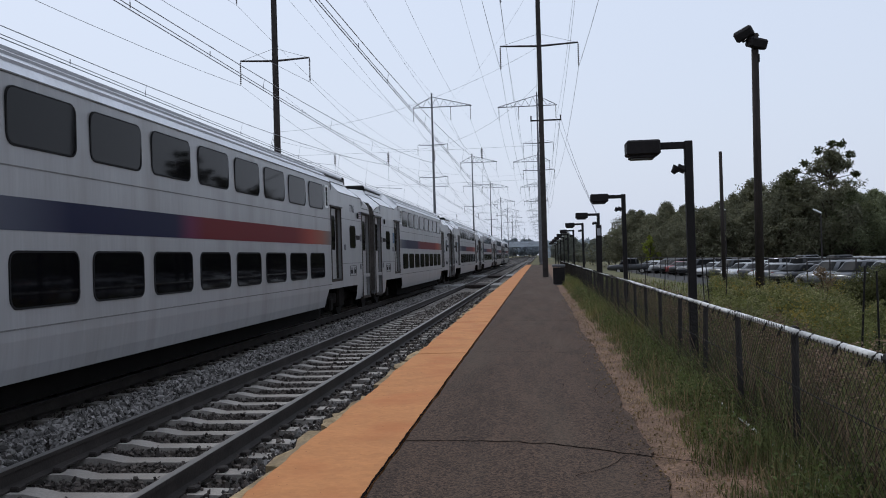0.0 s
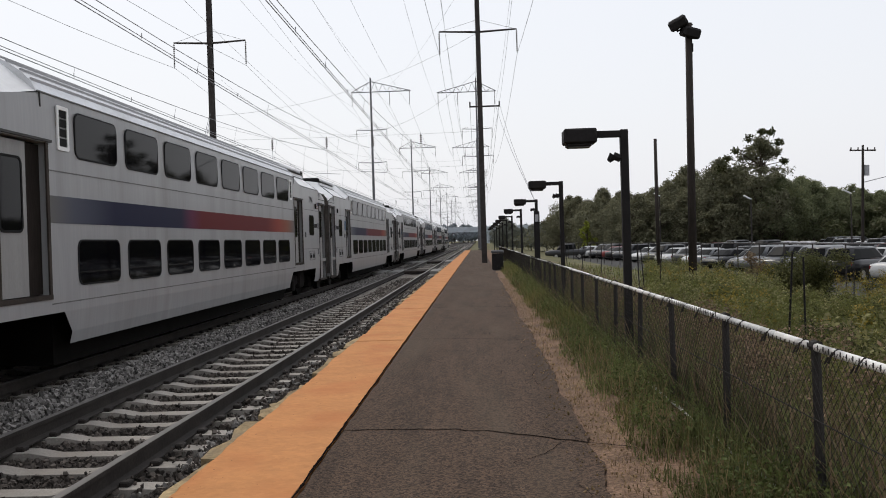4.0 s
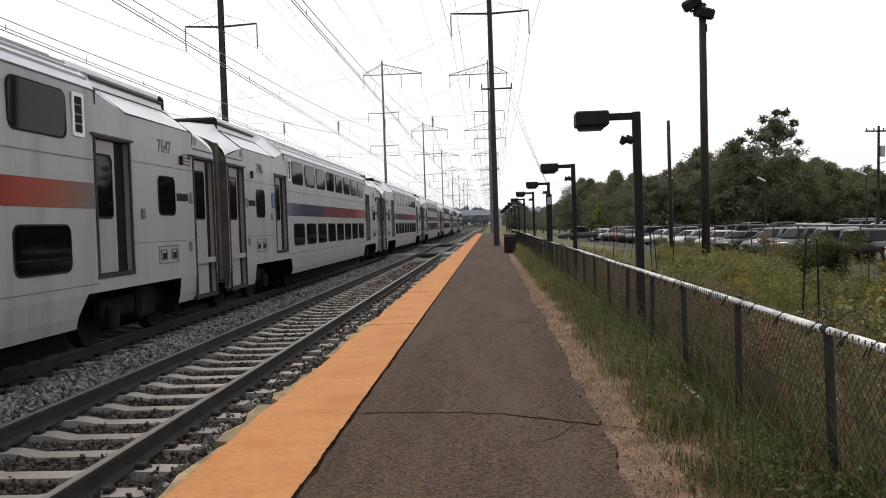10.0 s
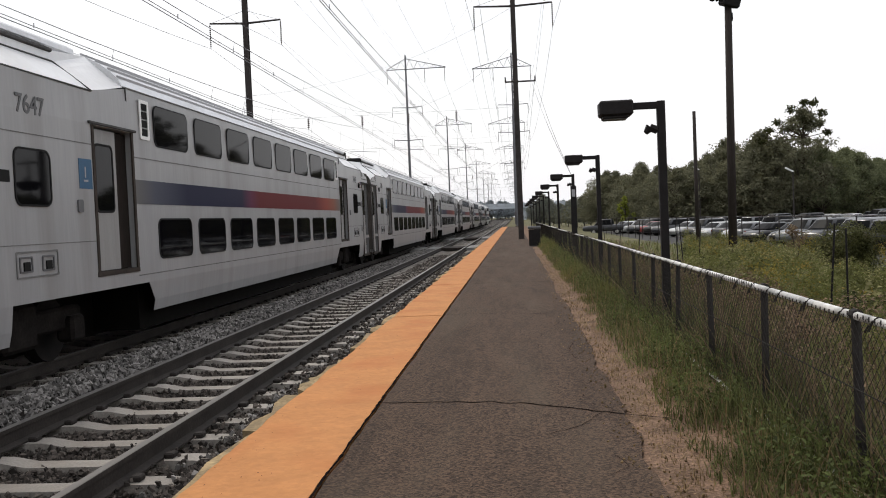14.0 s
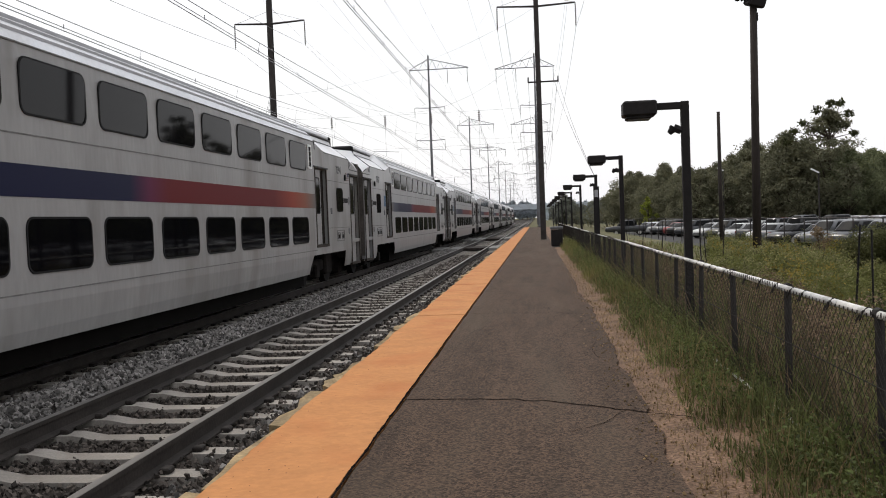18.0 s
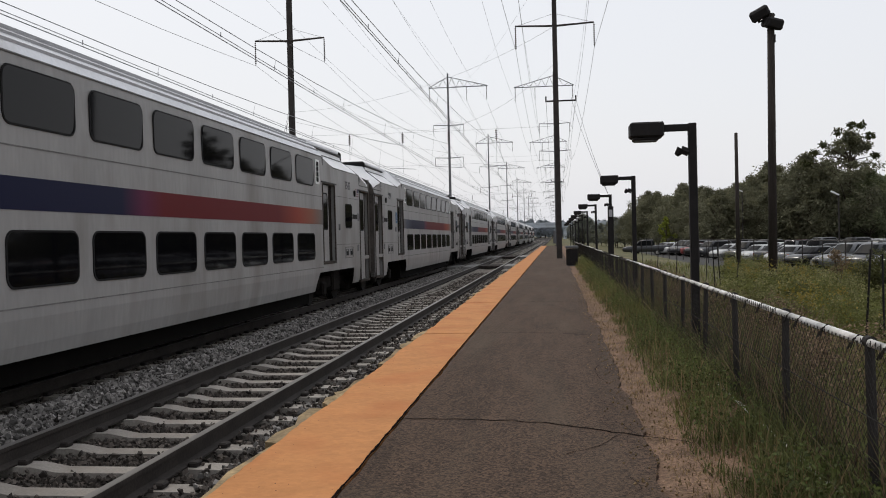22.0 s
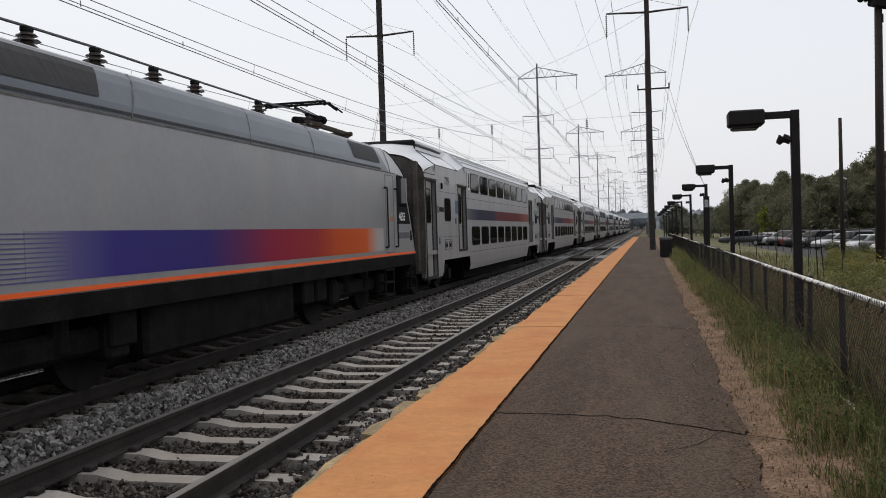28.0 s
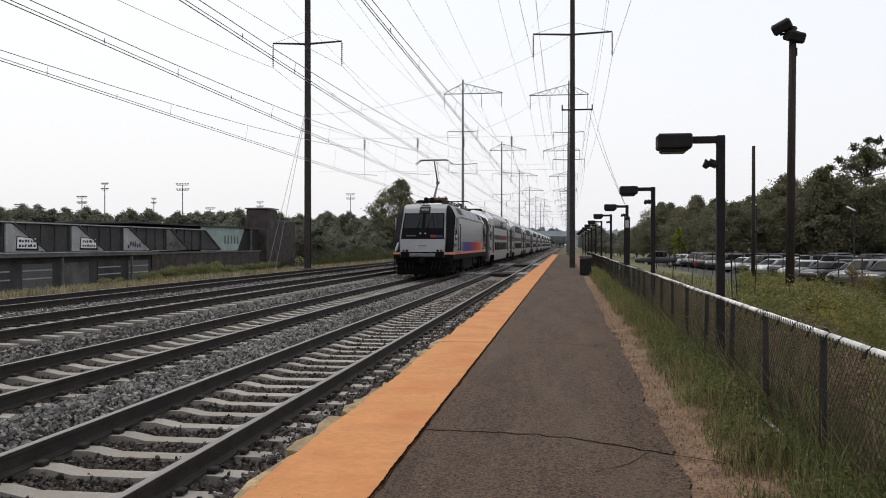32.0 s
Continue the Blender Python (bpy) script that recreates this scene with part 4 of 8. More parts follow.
def plate(bm, pts, x, depth):
    """A flat plate on a side wall: its outline in (y, z), from x outward by depth (signed)."""
    a = [bm.verts.new((x, y, z)) for y, z in pts]
    b = [bm.verts.new((x + depth, y, z)) for y, z in pts]
    n = len(pts)
    bm.faces.new(b)
    for k in range(n):
        bm.faces.new((a[k], a[(k + 1) % n], b[(k + 1) % n], b[k]))
    return bm


def ring(bm, y0, y1, z0, z1, r, w, x, depth):
    o, i = rounded(y0, y1, z0, z1, r), rounded(y0 + w, y1 - w, z0 + w, z1 - w, max(0.02, r - w))
    n = len(o)
    a = [bm.verts.new((x, y, z)) for y, z in o]
    b = [bm.verts.new((x + depth, y, z)) for y, z in o]
    c = [bm.verts.new((x + depth, y, z)) for y, z in i]
    d = [bm.verts.new((x, y, z)) for y, z in i]
    for k in range(n):
        j = (k + 1) % n
        bm.faces.new((a[k], a[j], b[j], b[k]))
        bm.faces.new((b[k], b[j], c[j], c[k]))
        bm.faces.new((c[k], c[j], d[j], d[k]))
    return bm


def car_wall(s):
    """One side of the coach as a sheet with its four doorways left open, and the returns into them."""
    L = PITCH
    doors = [(0.50, 1.62, 0.50, 3.06), (4.43, 5.60, 1.13, 3.06)]
    doors += [(L - b, L - a, c, d) for a, b, c, d in doors]
    ys = sorted({0.42, 0.50, 1.62, 2.45, 4.43, 5.60, 5.95, 6.2, L - 0.42, L - 0.50, L - 1.62, L - 2.45, L - 4.43, L - 5.60, L - 5.95, L - 6.2})
    zs = [0.46, 0.62, 0.90, 1.13, 1.6, 3.06, 3.50, 3.69]
    bm = bmesh.new()
    vs = {}

    def vert(y, z):
        if (y, z) not in vs:
            e, top = min(y, L - y), z
            if z == 3.50 and e < 1.62:
                top = 3.24 + (e - 0.42) / 1.20 * 0.26
            if z == 3.69 and e < 4.5:
                top = 3.505
            inset = 0.07 * max(0, (0.95 - z) / 0.5) ** 2 + 0.03 * max(0, (z - 3.06) / 0.74) ** 2
            vs[y, z] = bm.verts.new((s * (HALF - inset), y, top))
        return vs[y, z]

    for a, b in zip(ys, ys[1:]):
        for c, d in zip(zs, zs[1:]):
            ym, zm = (a + b) / 2, (c + d) / 2
            e = min(ym, L - ym)
            if any(p < ym < q and u < zm < v for p, q, u, v in doors):
                continue
            if 2.45 < e < 5.95 and zm < 0.90:
                continue
            if zm > 3.5 and e < 4.43:
                continue
            if e < 1.62 and zm < 0.5:
                continue
            if 5.95 < e < 6.2 and zm < 0.9:
                if zm > 0.62:
                    q = [vert(b, c), vert(b, d), vert(a, d)] if ym < L / 2 else [vert(a, c), vert(a, d), vert(b, d)]
                    bm.faces.new(q)
                continue
            bm.faces.new((vert(a, c), vert(b, c), vert(b, d), vert(a, d)))
    for p, q, u, v in doors:
        for (y1, z1), (y2, z2) in (((p, u), (q, u)), ((q, u), (q, v)), ((q, v), (p, v)), ((p, v), (p, u))):
            bm.faces.new([bm.verts.new((s * x, y, z)) for x, y, z in ((HALF, y1, z1), (HALF, y2, z2), (HALF - 0.16, y2, z2), (HALF - 0.16, y1, z1))])
    bmesh.ops.remove_doubles(bm, verts=bm.verts, dist=0.03)
    return bm


def build_coach():
    L = PITCH
    car = thing("passenger_coach", "white double-deck railway coach with a blue and red stripe", "train car", group="cars of the train")
    for s in (1, -1):
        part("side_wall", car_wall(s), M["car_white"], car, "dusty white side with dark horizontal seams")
    # black core added behind the doorways and under the floor, standing for shade
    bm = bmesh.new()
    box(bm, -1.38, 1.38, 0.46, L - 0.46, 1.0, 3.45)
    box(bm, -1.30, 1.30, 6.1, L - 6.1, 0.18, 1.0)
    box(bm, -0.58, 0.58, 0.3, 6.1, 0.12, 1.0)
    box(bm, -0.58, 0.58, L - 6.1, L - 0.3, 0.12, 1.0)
    part("interior_core", bm, M["core_shade"], car)
    # end walls
    for y, d in ((0.42, 1), (L - 0.42, -1)):
        bm = bmesh.new()
        pr = [(-1.52, 0.62), (1.52, 0.62), (1.535, 3.06), (1.52, 3.22), (1.38, 3.44), (1.0, 3.64), (0.42, 3.75), (-0.42, 3.75), (-1.0, 3.64), (-1.38, 3.44), (-1.52, 3.22), (-1.535, 3.06)]
        extrude(bm, pr, y, y + 0.03 * d)
        part("end_wall", bm, M["end_shade"], car, "grey end wall with the gap's shade in its colour")
    # roof: high over the middle with ribs, lower hoods over the ends
    mid = [(1.52, 3.69), (1.47, 3.80), (1.36, 3.92), (1.20, 4.04), (1.0, 4.15), (0.75, 4.25), (0.42, 4.34), (0, 4.39)]
    mid = mid + [(-x, z) for x, z in mid[-2::-1]]
    end = [(1.53, 3.50), (1.41, 3.61), (1.28, 3.72), (1.15, 3.82), (1.02, 3.91), (1.00, 4.06), (0.42, 4.14), (0, 4.16)]
    end = end + [(-x, z) for x, z in end[-2::-1]]
    cap = [(1.53, 3.24), (1.50, 3.34), (1.40, 3.46), (1.25, 3.56), (1.05, 3.65), (0.85, 3.71), (0.42, 3.78), (0, 3.80)]
    cap = cap + [(-x, z) for x, z in cap[-2::-1]]
    flat = [(1.52, 3.69), (1.42, 3.77), (1.31, 3.86), (1.21, 3.95), (1.10, 4.05), (1.00, 4.15), (0.42, 4.34), (0, 4.39)]
    flat = flat + [(-x, z) for x, z in flat[-2::-1]]
    bm = bmesh.new()
    loft(bm, [[(x, y, z) for x, z in mid] for y in (5.45, L - 5.45)], closed=False)
    for y in (5.45, L - 5.45):
        bm.faces.new([bm.verts.new((x, y, z)) for x, z in mid + [(-1.4, 3.4), (1.4, 3.4)]])
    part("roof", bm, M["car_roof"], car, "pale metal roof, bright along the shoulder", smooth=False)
    # ribs are greyer than the roof, their shade put into the colour
    bm = bmesh.new()
    for (xa, za), (xb, zb) in (((1.47, 3.80), (1.36, 3.92)), ((1.36, 3.92), (1.20, 4.04)), ((1.20, 4.04), (1.0, 4.15)), ((1.0, 4.15), (0.75, 4.25))):
        for f in (0.35,):
            for s in (1, -1):
                x, z = s * (xa + (xb - xa) * f), za + (zb - za) * f
                box(bm, x - 0.011, x + 0.011, 5.5, L - 5.5, z - 0.01, z + 0.028)
    part("roof_ribs", bm, M["grey"], car, "long thin ribs along the roof")
    for e in (0, 1):
        Y = (lambda y: y) if e == 0 else (lambda y: L - y)
        bm = bmesh.new()
        loft(bm, [[(x, Y(y), z) for x, z in p] for y, p in ((1.62, end), (4.50, end))], closed=False)
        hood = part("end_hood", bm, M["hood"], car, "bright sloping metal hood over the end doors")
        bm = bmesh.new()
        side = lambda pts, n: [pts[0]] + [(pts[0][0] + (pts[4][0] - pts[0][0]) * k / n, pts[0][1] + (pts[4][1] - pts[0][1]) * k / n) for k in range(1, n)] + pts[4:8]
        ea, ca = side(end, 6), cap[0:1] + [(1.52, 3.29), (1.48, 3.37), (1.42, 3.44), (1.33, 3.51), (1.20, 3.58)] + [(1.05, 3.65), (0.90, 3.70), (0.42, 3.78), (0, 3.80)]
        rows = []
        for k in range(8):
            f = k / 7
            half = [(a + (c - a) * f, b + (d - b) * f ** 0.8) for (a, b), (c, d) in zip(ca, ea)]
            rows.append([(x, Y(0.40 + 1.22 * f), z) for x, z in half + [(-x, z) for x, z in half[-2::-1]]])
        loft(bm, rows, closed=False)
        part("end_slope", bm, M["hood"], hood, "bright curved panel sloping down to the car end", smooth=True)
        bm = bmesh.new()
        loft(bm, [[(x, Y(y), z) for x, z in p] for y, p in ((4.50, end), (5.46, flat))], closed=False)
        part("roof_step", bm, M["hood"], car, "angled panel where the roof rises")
        for s in (1, -1):
            bm = bmesh.new()
            tube(bm, (s * 1.01, Y(1.66), 4.06), (s * 1.01, Y(4.5), 4.06), 0.03, n=5)
            tube(bm, (s * 1.03, Y(1.66), 3.915), (s * 1.03, Y(4.5), 3.915), 0.012, n=4)
            for y in (1.62, 4.50):
                tube(bm, (s * 1.535, Y(y), 3.505), (s * 1.03, Y(y), 3.91), 0.016, n=4)
            tube(bm, (s * 1.535, Y(1.62), 3.505), (s * 1.535, Y(4.50), 3.505), 0.012, n=4)
            tube(bm, (s * 1.537, Y(1.62), 3.505), (s * 1.54, Y(1.62), 3.24), 0.014, n=4)
            tube(bm, (s * 1.537, Y(5.50), 3.70), (s * 1.54, Y(5.50), 3.50), 0.012, n=4)
            tube(bm, (s * 1.54, Y(0.44), 3.22), (s * 1.54, Y(1.60), 3.22), 0.016, n=4)
            part("hood_edge", bm, M["edge_dark"], hood, "dark edge strip")
            # small bracket lamp on the slanting end panel
            bm = bmesh.new()
            for p, q in (((1.50, 3.44), (1.50, 3.32)), ((1.50, 3.32), (1.42, 3.32)), ((1.42, 3.32), (1.42, 3.42))):
                tube(bm, (s * 1.55, Y(p[0]), p[1]), (s * 1.55, Y(q[0]), q[1]), 0.016, n=5)
            part("end_bracket", bm, M["grey"], hood)
        part("roof_unit", boxed(-0.98, 0.98, *sorted((Y(1.68), Y(5.2))), 4.10, 4.22, bevel=0.03), M["car_roof"], hood, "low pale roof equipment cover")
        part("unit_end", boxed(-1.02, 1.02, *sorted((Y(1.48), Y(1.665))), 3.90, 4.20, bevel=0.05), M["rubber"], hood, "black end of the roof unit")
        # bellows and end frame
        part("bellows", boxed(-0.62, 0.62, *sorted((Y(0.0), Y(0.42))), 0.95, 3.25, bevel=0.05), M["rubber"], car, "dark grey folded gangway bellows")
        for s in (1, -1):
            part("end_post", boxed(min(s * 1.30, s * 1.40), max(s * 1.30, s * 1.40), *sorted((Y(0.2), Y(0.42))), 0.7, 3.5), M["end_shade"], car)
    # seams and stripe on both sides
    for s in (1, -1):
        x = s * HALF
        bm = bmesh.new()
        for z in (2.72, 1.02):
            box(bm, *sorted((x, x + s * 0.004)), 5.62, L - 5.62, z - 0.008, z + 0.008)
        for z in (2.80, 1.55):
            for a, b in ((1.64, 4.41), (L - 4.41, L - 1.64)):
                box(bm, *sorted((x, x + s * 0.004)), a, b, z - 0.006, z + 0.006)
        box(bm, *sorted((s * 1.52, s * 1.54)), 5.45, L - 5.45, 3.683, 3.702)
        part("seams", bm, M["seam"], car)
        a, b = 5.62, L - 5.62
        me = finish("stripe", plate(bmesh.new(), [(a, 2.05), (b, 2.05), (b, 2.40), (a, 2.40)], x, s * 0.006), M["stripe"])
        part("stripe", me, None, car, "stripe fading from grey to blue, red and grey")
        # windows
        for deck, (z0, z1) in (("upper_window", (2.93, 3.56)), ("lower_window", (1.22, 1.84))):
            for y0, y1 in WIN:
                fr = part(deck, ring(bmesh.new(), y0, y1, z0, z1, 0.13, 0.024, x, s * 0.012), M["rubber"], car, "dark rectangular window with rounded corners")
                bm = plate(bmesh.new(), rounded(y0 + 0.02, y1 - 0.02, z0 + 0.02, z1 - 0.02, 0.11), x, s * 0.010)
                if deck == "upper_window":
                    # the upper panes lean out a little at the top
                    for v in bm.verts:
                        v.co.x += s * 0.026 * (v.co.z - (z0 + z1) / 2)
                part("pane", bm, M["glass"], fr)
        for e in (0, 1):
            Y = (lambda y: y) if e == 0 else (lambda y: L - y)
            y0, y1 = sorted((Y(2.60), Y(3.36)))
            fr = part("end_window", ring(bmesh.new(), y0, y1, 1.98, 2.64, 0.12, 0.024, x, s * 0.012), M["rubber"], car, "small dark window with rounded corners")
            part("pane", plate(bmesh.new(), rounded(y0 + 0.02, y1 - 0.02, 2.0, 2.62, 0.10), x, s * 0.007), M["glass"], fr)
            for (a, b, z0, z1), nm in (((0.50, 1.62, 0.50, 3.06), "end_door"), ((4.43, 5.60, 1.13, 3.06), "side_door")):
                a, b = sorted((Y(a), Y(b)))
                dx = x - s * 0.065
                # leaf slid half over; the one beside it is painted dark for recess shade
                la, lb = (a + 0.02, a + 0.02 + (b - a) * (0.74 if nm == "end_door" else 0.64))
                leaf = part(nm, boxed(*sorted((dx, dx - s * 0.04)), la, lb, z0 + 0.02, z1 - 0.03), M["doormetal"], car, "grey metal sliding door with a tall narrow window")
                wa, wb = la + 0.12, lb - 0.10
                part("door_window", ring(bmesh.new(), wa, wb, 1.92, 2.84, 0.09, 0.03, dx, s * 0.012), M["rubber"], leaf)
                part("pane", plate(bmesh.new(), rounded(wa + 0.02, wb - 0.02, 1.94, 2.82, 0.08), dx, s * 0.006), M["glass"], leaf)
                part("second_leaf", boxed(*sorted((dx - s * 0.025, dx - s * 0.06)), lb, b - 0.02, z0 + 0.02, z1 - 0.03), M["recess"], car, "door leaf with the recess shade in its dark brown")
                bm = bmesh.new()
                box(bm, *sorted((x - s * 0.02, x + s * 0.03)), a - 0.10, b + 0.10, z1 + 0.01, z1 + 0.042)
                part("drip_rail", bm, M["edge_dark"], leaf)
                bm = bmesh.new()
                box(bm, *sorted((x - s * 0.14, x + s * 0.012)), a - 0.04, b + 0.04, z0 - 0.05, z0 + 0.01)
                for yy in (a, b):
                    box(bm, *sorted((x - s * 0.01, x + s * 0.012)), yy - 0.03, yy + 0.03, z0, z1)
                part("door_frame", bm, M["jamb"], leaf)
                if nm == "end_door":
                    part("trap_step", boxed(*sorted((dx + s * 0.07, dx)), a + 0.02, b - 0.02, 1.10, 1.20), M["doormetal"], leaf, "metal step plate across the doorway")
            # fittings on the end panels
            p, q = sorted((Y(2.55), Y(3.42)))
            sc = part("socket_cover", ring(bmesh.new(), p, q, 1.18, 1.48, 0.02, 0.018, x, s * 0.010), M["seam"], car, "thin-framed cover with two sockets")
            for ya in (2.74, 3.20):
                p, q = sorted((Y(ya - 0.13), Y(ya + 0.13)))
                fr = part("socket_frame", ring(bmesh.new(), p, q, 1.24, 1.42, 0.02, 0.02, x, s * 0.012), M["darkgrey"], sc)
                part("socket", boxed(*sorted((x, x + s * 0.016)), p + 0.08, q - 0.06, 1.26, 1.36), M["rubber"], fr)
            p, q = sorted((Y(3.95), Y(4.08)))
            part("handhold", plate(bmesh.new(), rounded(p, q, 1.92, 2.08, 0.03), x, s * 0.02), M["darkgrey"], car)
            p, q = sorted((Y(2.2), Y(2.34)))
            part("marker_light", plate(bmesh.new(), rounded(p + 0.02, q - 0.02, 2.87, 3.04, 0.04), x, s * 0.04), M["rubber"], car, "small dark marker lamp")
            p, q = sorted((Y(1.85), Y(1.98)))
            part("latch", plate(bmesh.new(), rounded(p, q, 1.35, 1.52, 0.02), x, s * 0.012), M["darkgrey"], car)
            p, q = sorted((Y(5.88), Y(6.20)))
            fr = part("destination_frame", ring(bmesh.new(), p, q, 3.00, 3.58, 0.03, 0.05, x, s * 0.016), M["white"], car, "tall narrow white-framed vent")
            for k in range(4):
                z = 3.06 + 0.125 * k
                part("vent_slot", boxed(*sorted((x, x + s * 0.010)), p + 0.06, q - 0.06, z, z + 0.10), M["rubber"], fr)
            if e == 0:
                p, q = Y(4.03), Y(4.36)
                sg = part("access_sign", plate(bmesh.new(), [(p, 2.22), (q, 2.22), (q, 2.60), (p, 2.60)], x, s * 0.006), M["sign_blue"], car, "blue wheelchair access sign")
                bm = bmesh.new()
                box(bm, *sorted((x, x + s * 0.009)), p + 0.14, p + 0.165, 2.36, 2.50)
                box(bm, *sorted((x, x + s * 0.009)), p + 0.11, p + 0.22, 2.31, 2.335)
                part("sign_mark", bm, M["grey"], sg)
            else:
                p, q = sorted((Y(1.75), Y(2.13)))
                fl = part("flag_sticker", plate(bmesh.new(), [(p, 2.88), (q, 2.88), (q, 3.10), (p, 3.10)], x, s * 0.005), M["grey"], car, "small faded red, white and blue striped sticker")
                bm = bmesh.new()
                for k in range(4):
                    box(bm, *sorted((x, x + s * 0.008)), p, q, 2.885 + 0.058 * k, 2.91 + 0.058 * k)
                part("flag_stripes", bm, M["flag_red"], fl)
                part("flag_canton", boxed(*sorted((x, x + s * 0.010)), *sorted((q - 0.16 if s > 0 else p, q if s > 0 else p + 0.16)), 2.99, 3.10), M["stripe_navy"], fl)
            # operator's name as plain bars
            p, q = sorted((Y(1.72), Y(2.52)))
            bm = bmesh.new()
            if e == 0:
                box(bm, *sorted((x, x + s * 0.005)), p + 0.24, q, 2.24, 2.37)
                m = part("name_bar", bm, M["rubber"], car, "dark bar in place of the operator's name")
                part("name_mark", boxed(*sorted((x, x + s * 0.005)), p, p + 0.18, 2.20, 2.41), M["darkgrey"], m)
            else:
                box(bm, *sorted((x, x + s * 0.005)), p, q - 0.24, 2.24, 2.37)
                m = part("name_bar", bm, M["rubber"], car, "dark bar in place of the operator's name")
                part("name_mark", boxed(*sorted((x, x + s * 0.005)), q - 0.18, q, 2.20, 2.41), M["darkgrey"], m)
    # bogies
    for yc in (3.15, L - 3.15):
        bm = bmesh.new()
        for s in (1, -1):
            box(bm, *sorted((s * 0.98, s * 1.14)), yc - 1.55, yc + 1.55, 0.42, 0.72, bevel=0.04)
            box(bm, *sorted((s * 0.95, s * 1.22)), yc - 0.35, yc + 0.35, 0.30, 0.86, bevel=0.05)
            for o in (-1.28, 1.28):
                box(bm, *sorted((s * 1.0, s * 1.24)), yc + o - 0.17, yc + o + 0.17, 0.26, 0.60, bevel=0.04)
        box(bm, -1.0, 1.0, yc - 0.4, yc + 0.4, 0.45, 0.8)
        bogie = part("bogie", bm, M["bogie"], car, "dark greasy bogie frame")
        for o in (-1.28, 1.28):
            for s in (1, -1):
                bm = bmesh.new()
                tube(bm, (s * 0.69, yc + o, 0.42), (s * 0.82, yc + o, 0.42), 0.42, n=20)
                tube(bm, (s * 0.66, yc + o, 0.42), (s * 0.69, yc + o, 0.42), 0.445, n=20)
                part("wheel", bm, M["wheel"], bogie)
        # pillar brackets beside the bogie
        bm = bmesh.new()
        for s in (1, -1):
            box(bm, *sorted((s * 1.25, s * 1.5)), yc - 0.6, yc + 0.1, 0.9, 1.14)
        part("body_bolster", bm, M["darkmetal"], car)
    bm = bmesh.new()
    for y in (-0.0, L - 0.45):
        box(bm, -0.2, 0.2, y, y + 0.45, 0.6, 0.9)
    part("coupler", bm, M["darkmetal"], car)
    return car


def gradient_mat(name, stops, rough=0.45):
    m = bpy.data.materials.new(name)
    m.use_nodes = True
    n, l = m.node_tree.nodes, m.node_tree.links
    tc, sp, mr, cr = n.new("ShaderNodeTexCoord"), n.new("ShaderNodeSeparateXYZ"), n.new("ShaderNodeMapRange"), n.new("ShaderNodeValToRGB")
    l.new(tc.outputs["Object"], sp.inputs[0])
    l.new(sp.outputs[1], mr.inputs[0])
    mr.inputs[1].default_value, mr.inputs[2].default_value = stops[0][0], stops[-1][0]
    l.new(mr.outputs[0], cr.inputs[0])
    el = cr.color_ramp.elements
    lo, hi = stops[0][0], stops[-1][0]
    el[0].position, el[0].color = 0, (*stops[0][1], 1)
    el[1].position, el[1].color = 1, (*stops[-1][1], 1)
    for y, c in stops[1:-1]:
        e = el.new((y - lo) / (hi - lo))
        e.color = (*c, 1)
    l.new(cr.outputs[0], n["Principled BSDF"].inputs["Base Color"])
    n["Principled BSDF"].inputs["Roughness"].default_value = rough
    n["Principled BSDF"].inputs["Specular IOR Level"].default_value = 0.06
    return m


GREY, BLUE, RED, ORNG = (0.13, 0.125, 0.12), (0.010, 0.0115, 0.036), (0.108, 0.010, 0.013), (0.55, 0.13, 0.04)
M["stripe"] = gradient_mat("coach_stripe", [(5.6, GREY), (6.3, (0.07, 0.075, 0.10)), (7.6, BLUE), (10.5, BLUE), (11.1, (0.10, 0.018, 0.05)), (11.7, RED), (16.9, RED), (18.3, (0.24, 0.045, 0.028)), (19.3, (0.22, 0.08, 0.05)), (20.3, GREY)])

coach = build_coach()
TRAIN_CARS = [(4, coach)]
for k in (0, 1, 2, 3, 5, 6, 7, 8, 9):
    TRAIN_CARS.append((k, copy_thing(coach, pose(TRACKS[1][0], TRAIN[0][1] + k * PITCH, 0))))
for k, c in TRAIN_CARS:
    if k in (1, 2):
        # two cars of the set get a darker, browner side paint
        c["label"] = "brownish white double-deck railway coach with a blue and red stripe"
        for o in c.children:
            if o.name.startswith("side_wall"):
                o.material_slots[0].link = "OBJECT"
                o.material_slots[0].material = M["car_browner"]
    number = {0: "7297", 1: "7543", 2: "7294", 3: "7647", 4: "7706"}.get(k)
    if number:
        for y in (3.0, PITCH - 3.0):
            words(number, 0.30, M["darkgrey"], c, pose(HALF + 0.002, y, 3.12, 90, 0, 90), "car_number", 0.004)


# ---- the electric locomotive: y = 0 at its rear coupling, nose towards -y ----
LF, LR = -17.95, -0.12
# height, set-back of the nose, half width of the front face, half width of the side, where the side begins
LOCO_Z = [(1.02, -0.04, 1.06, 1.42, 0.28), (1.20, 0.0, 1.07, 1.48, 0.30), (1.92, 0.06, 1.12, 1.48, 0.60), (2.30, 0.23, 1.10, 1.48, 0.80), (3.05, 0.64, 1.05, 1.48, 1.20), (3.20, 0.73, 1.05, 1.42, 1.28), (3.46, 0.92, 1.06, 1.27, 1.40), (3.58, 1.09, 1.06, 1.18, 1.48), (3.66, 1.40, 1.00, 1.08, 1.62), (3.72, 2.10, 0.80, 0.95, 2.20)]


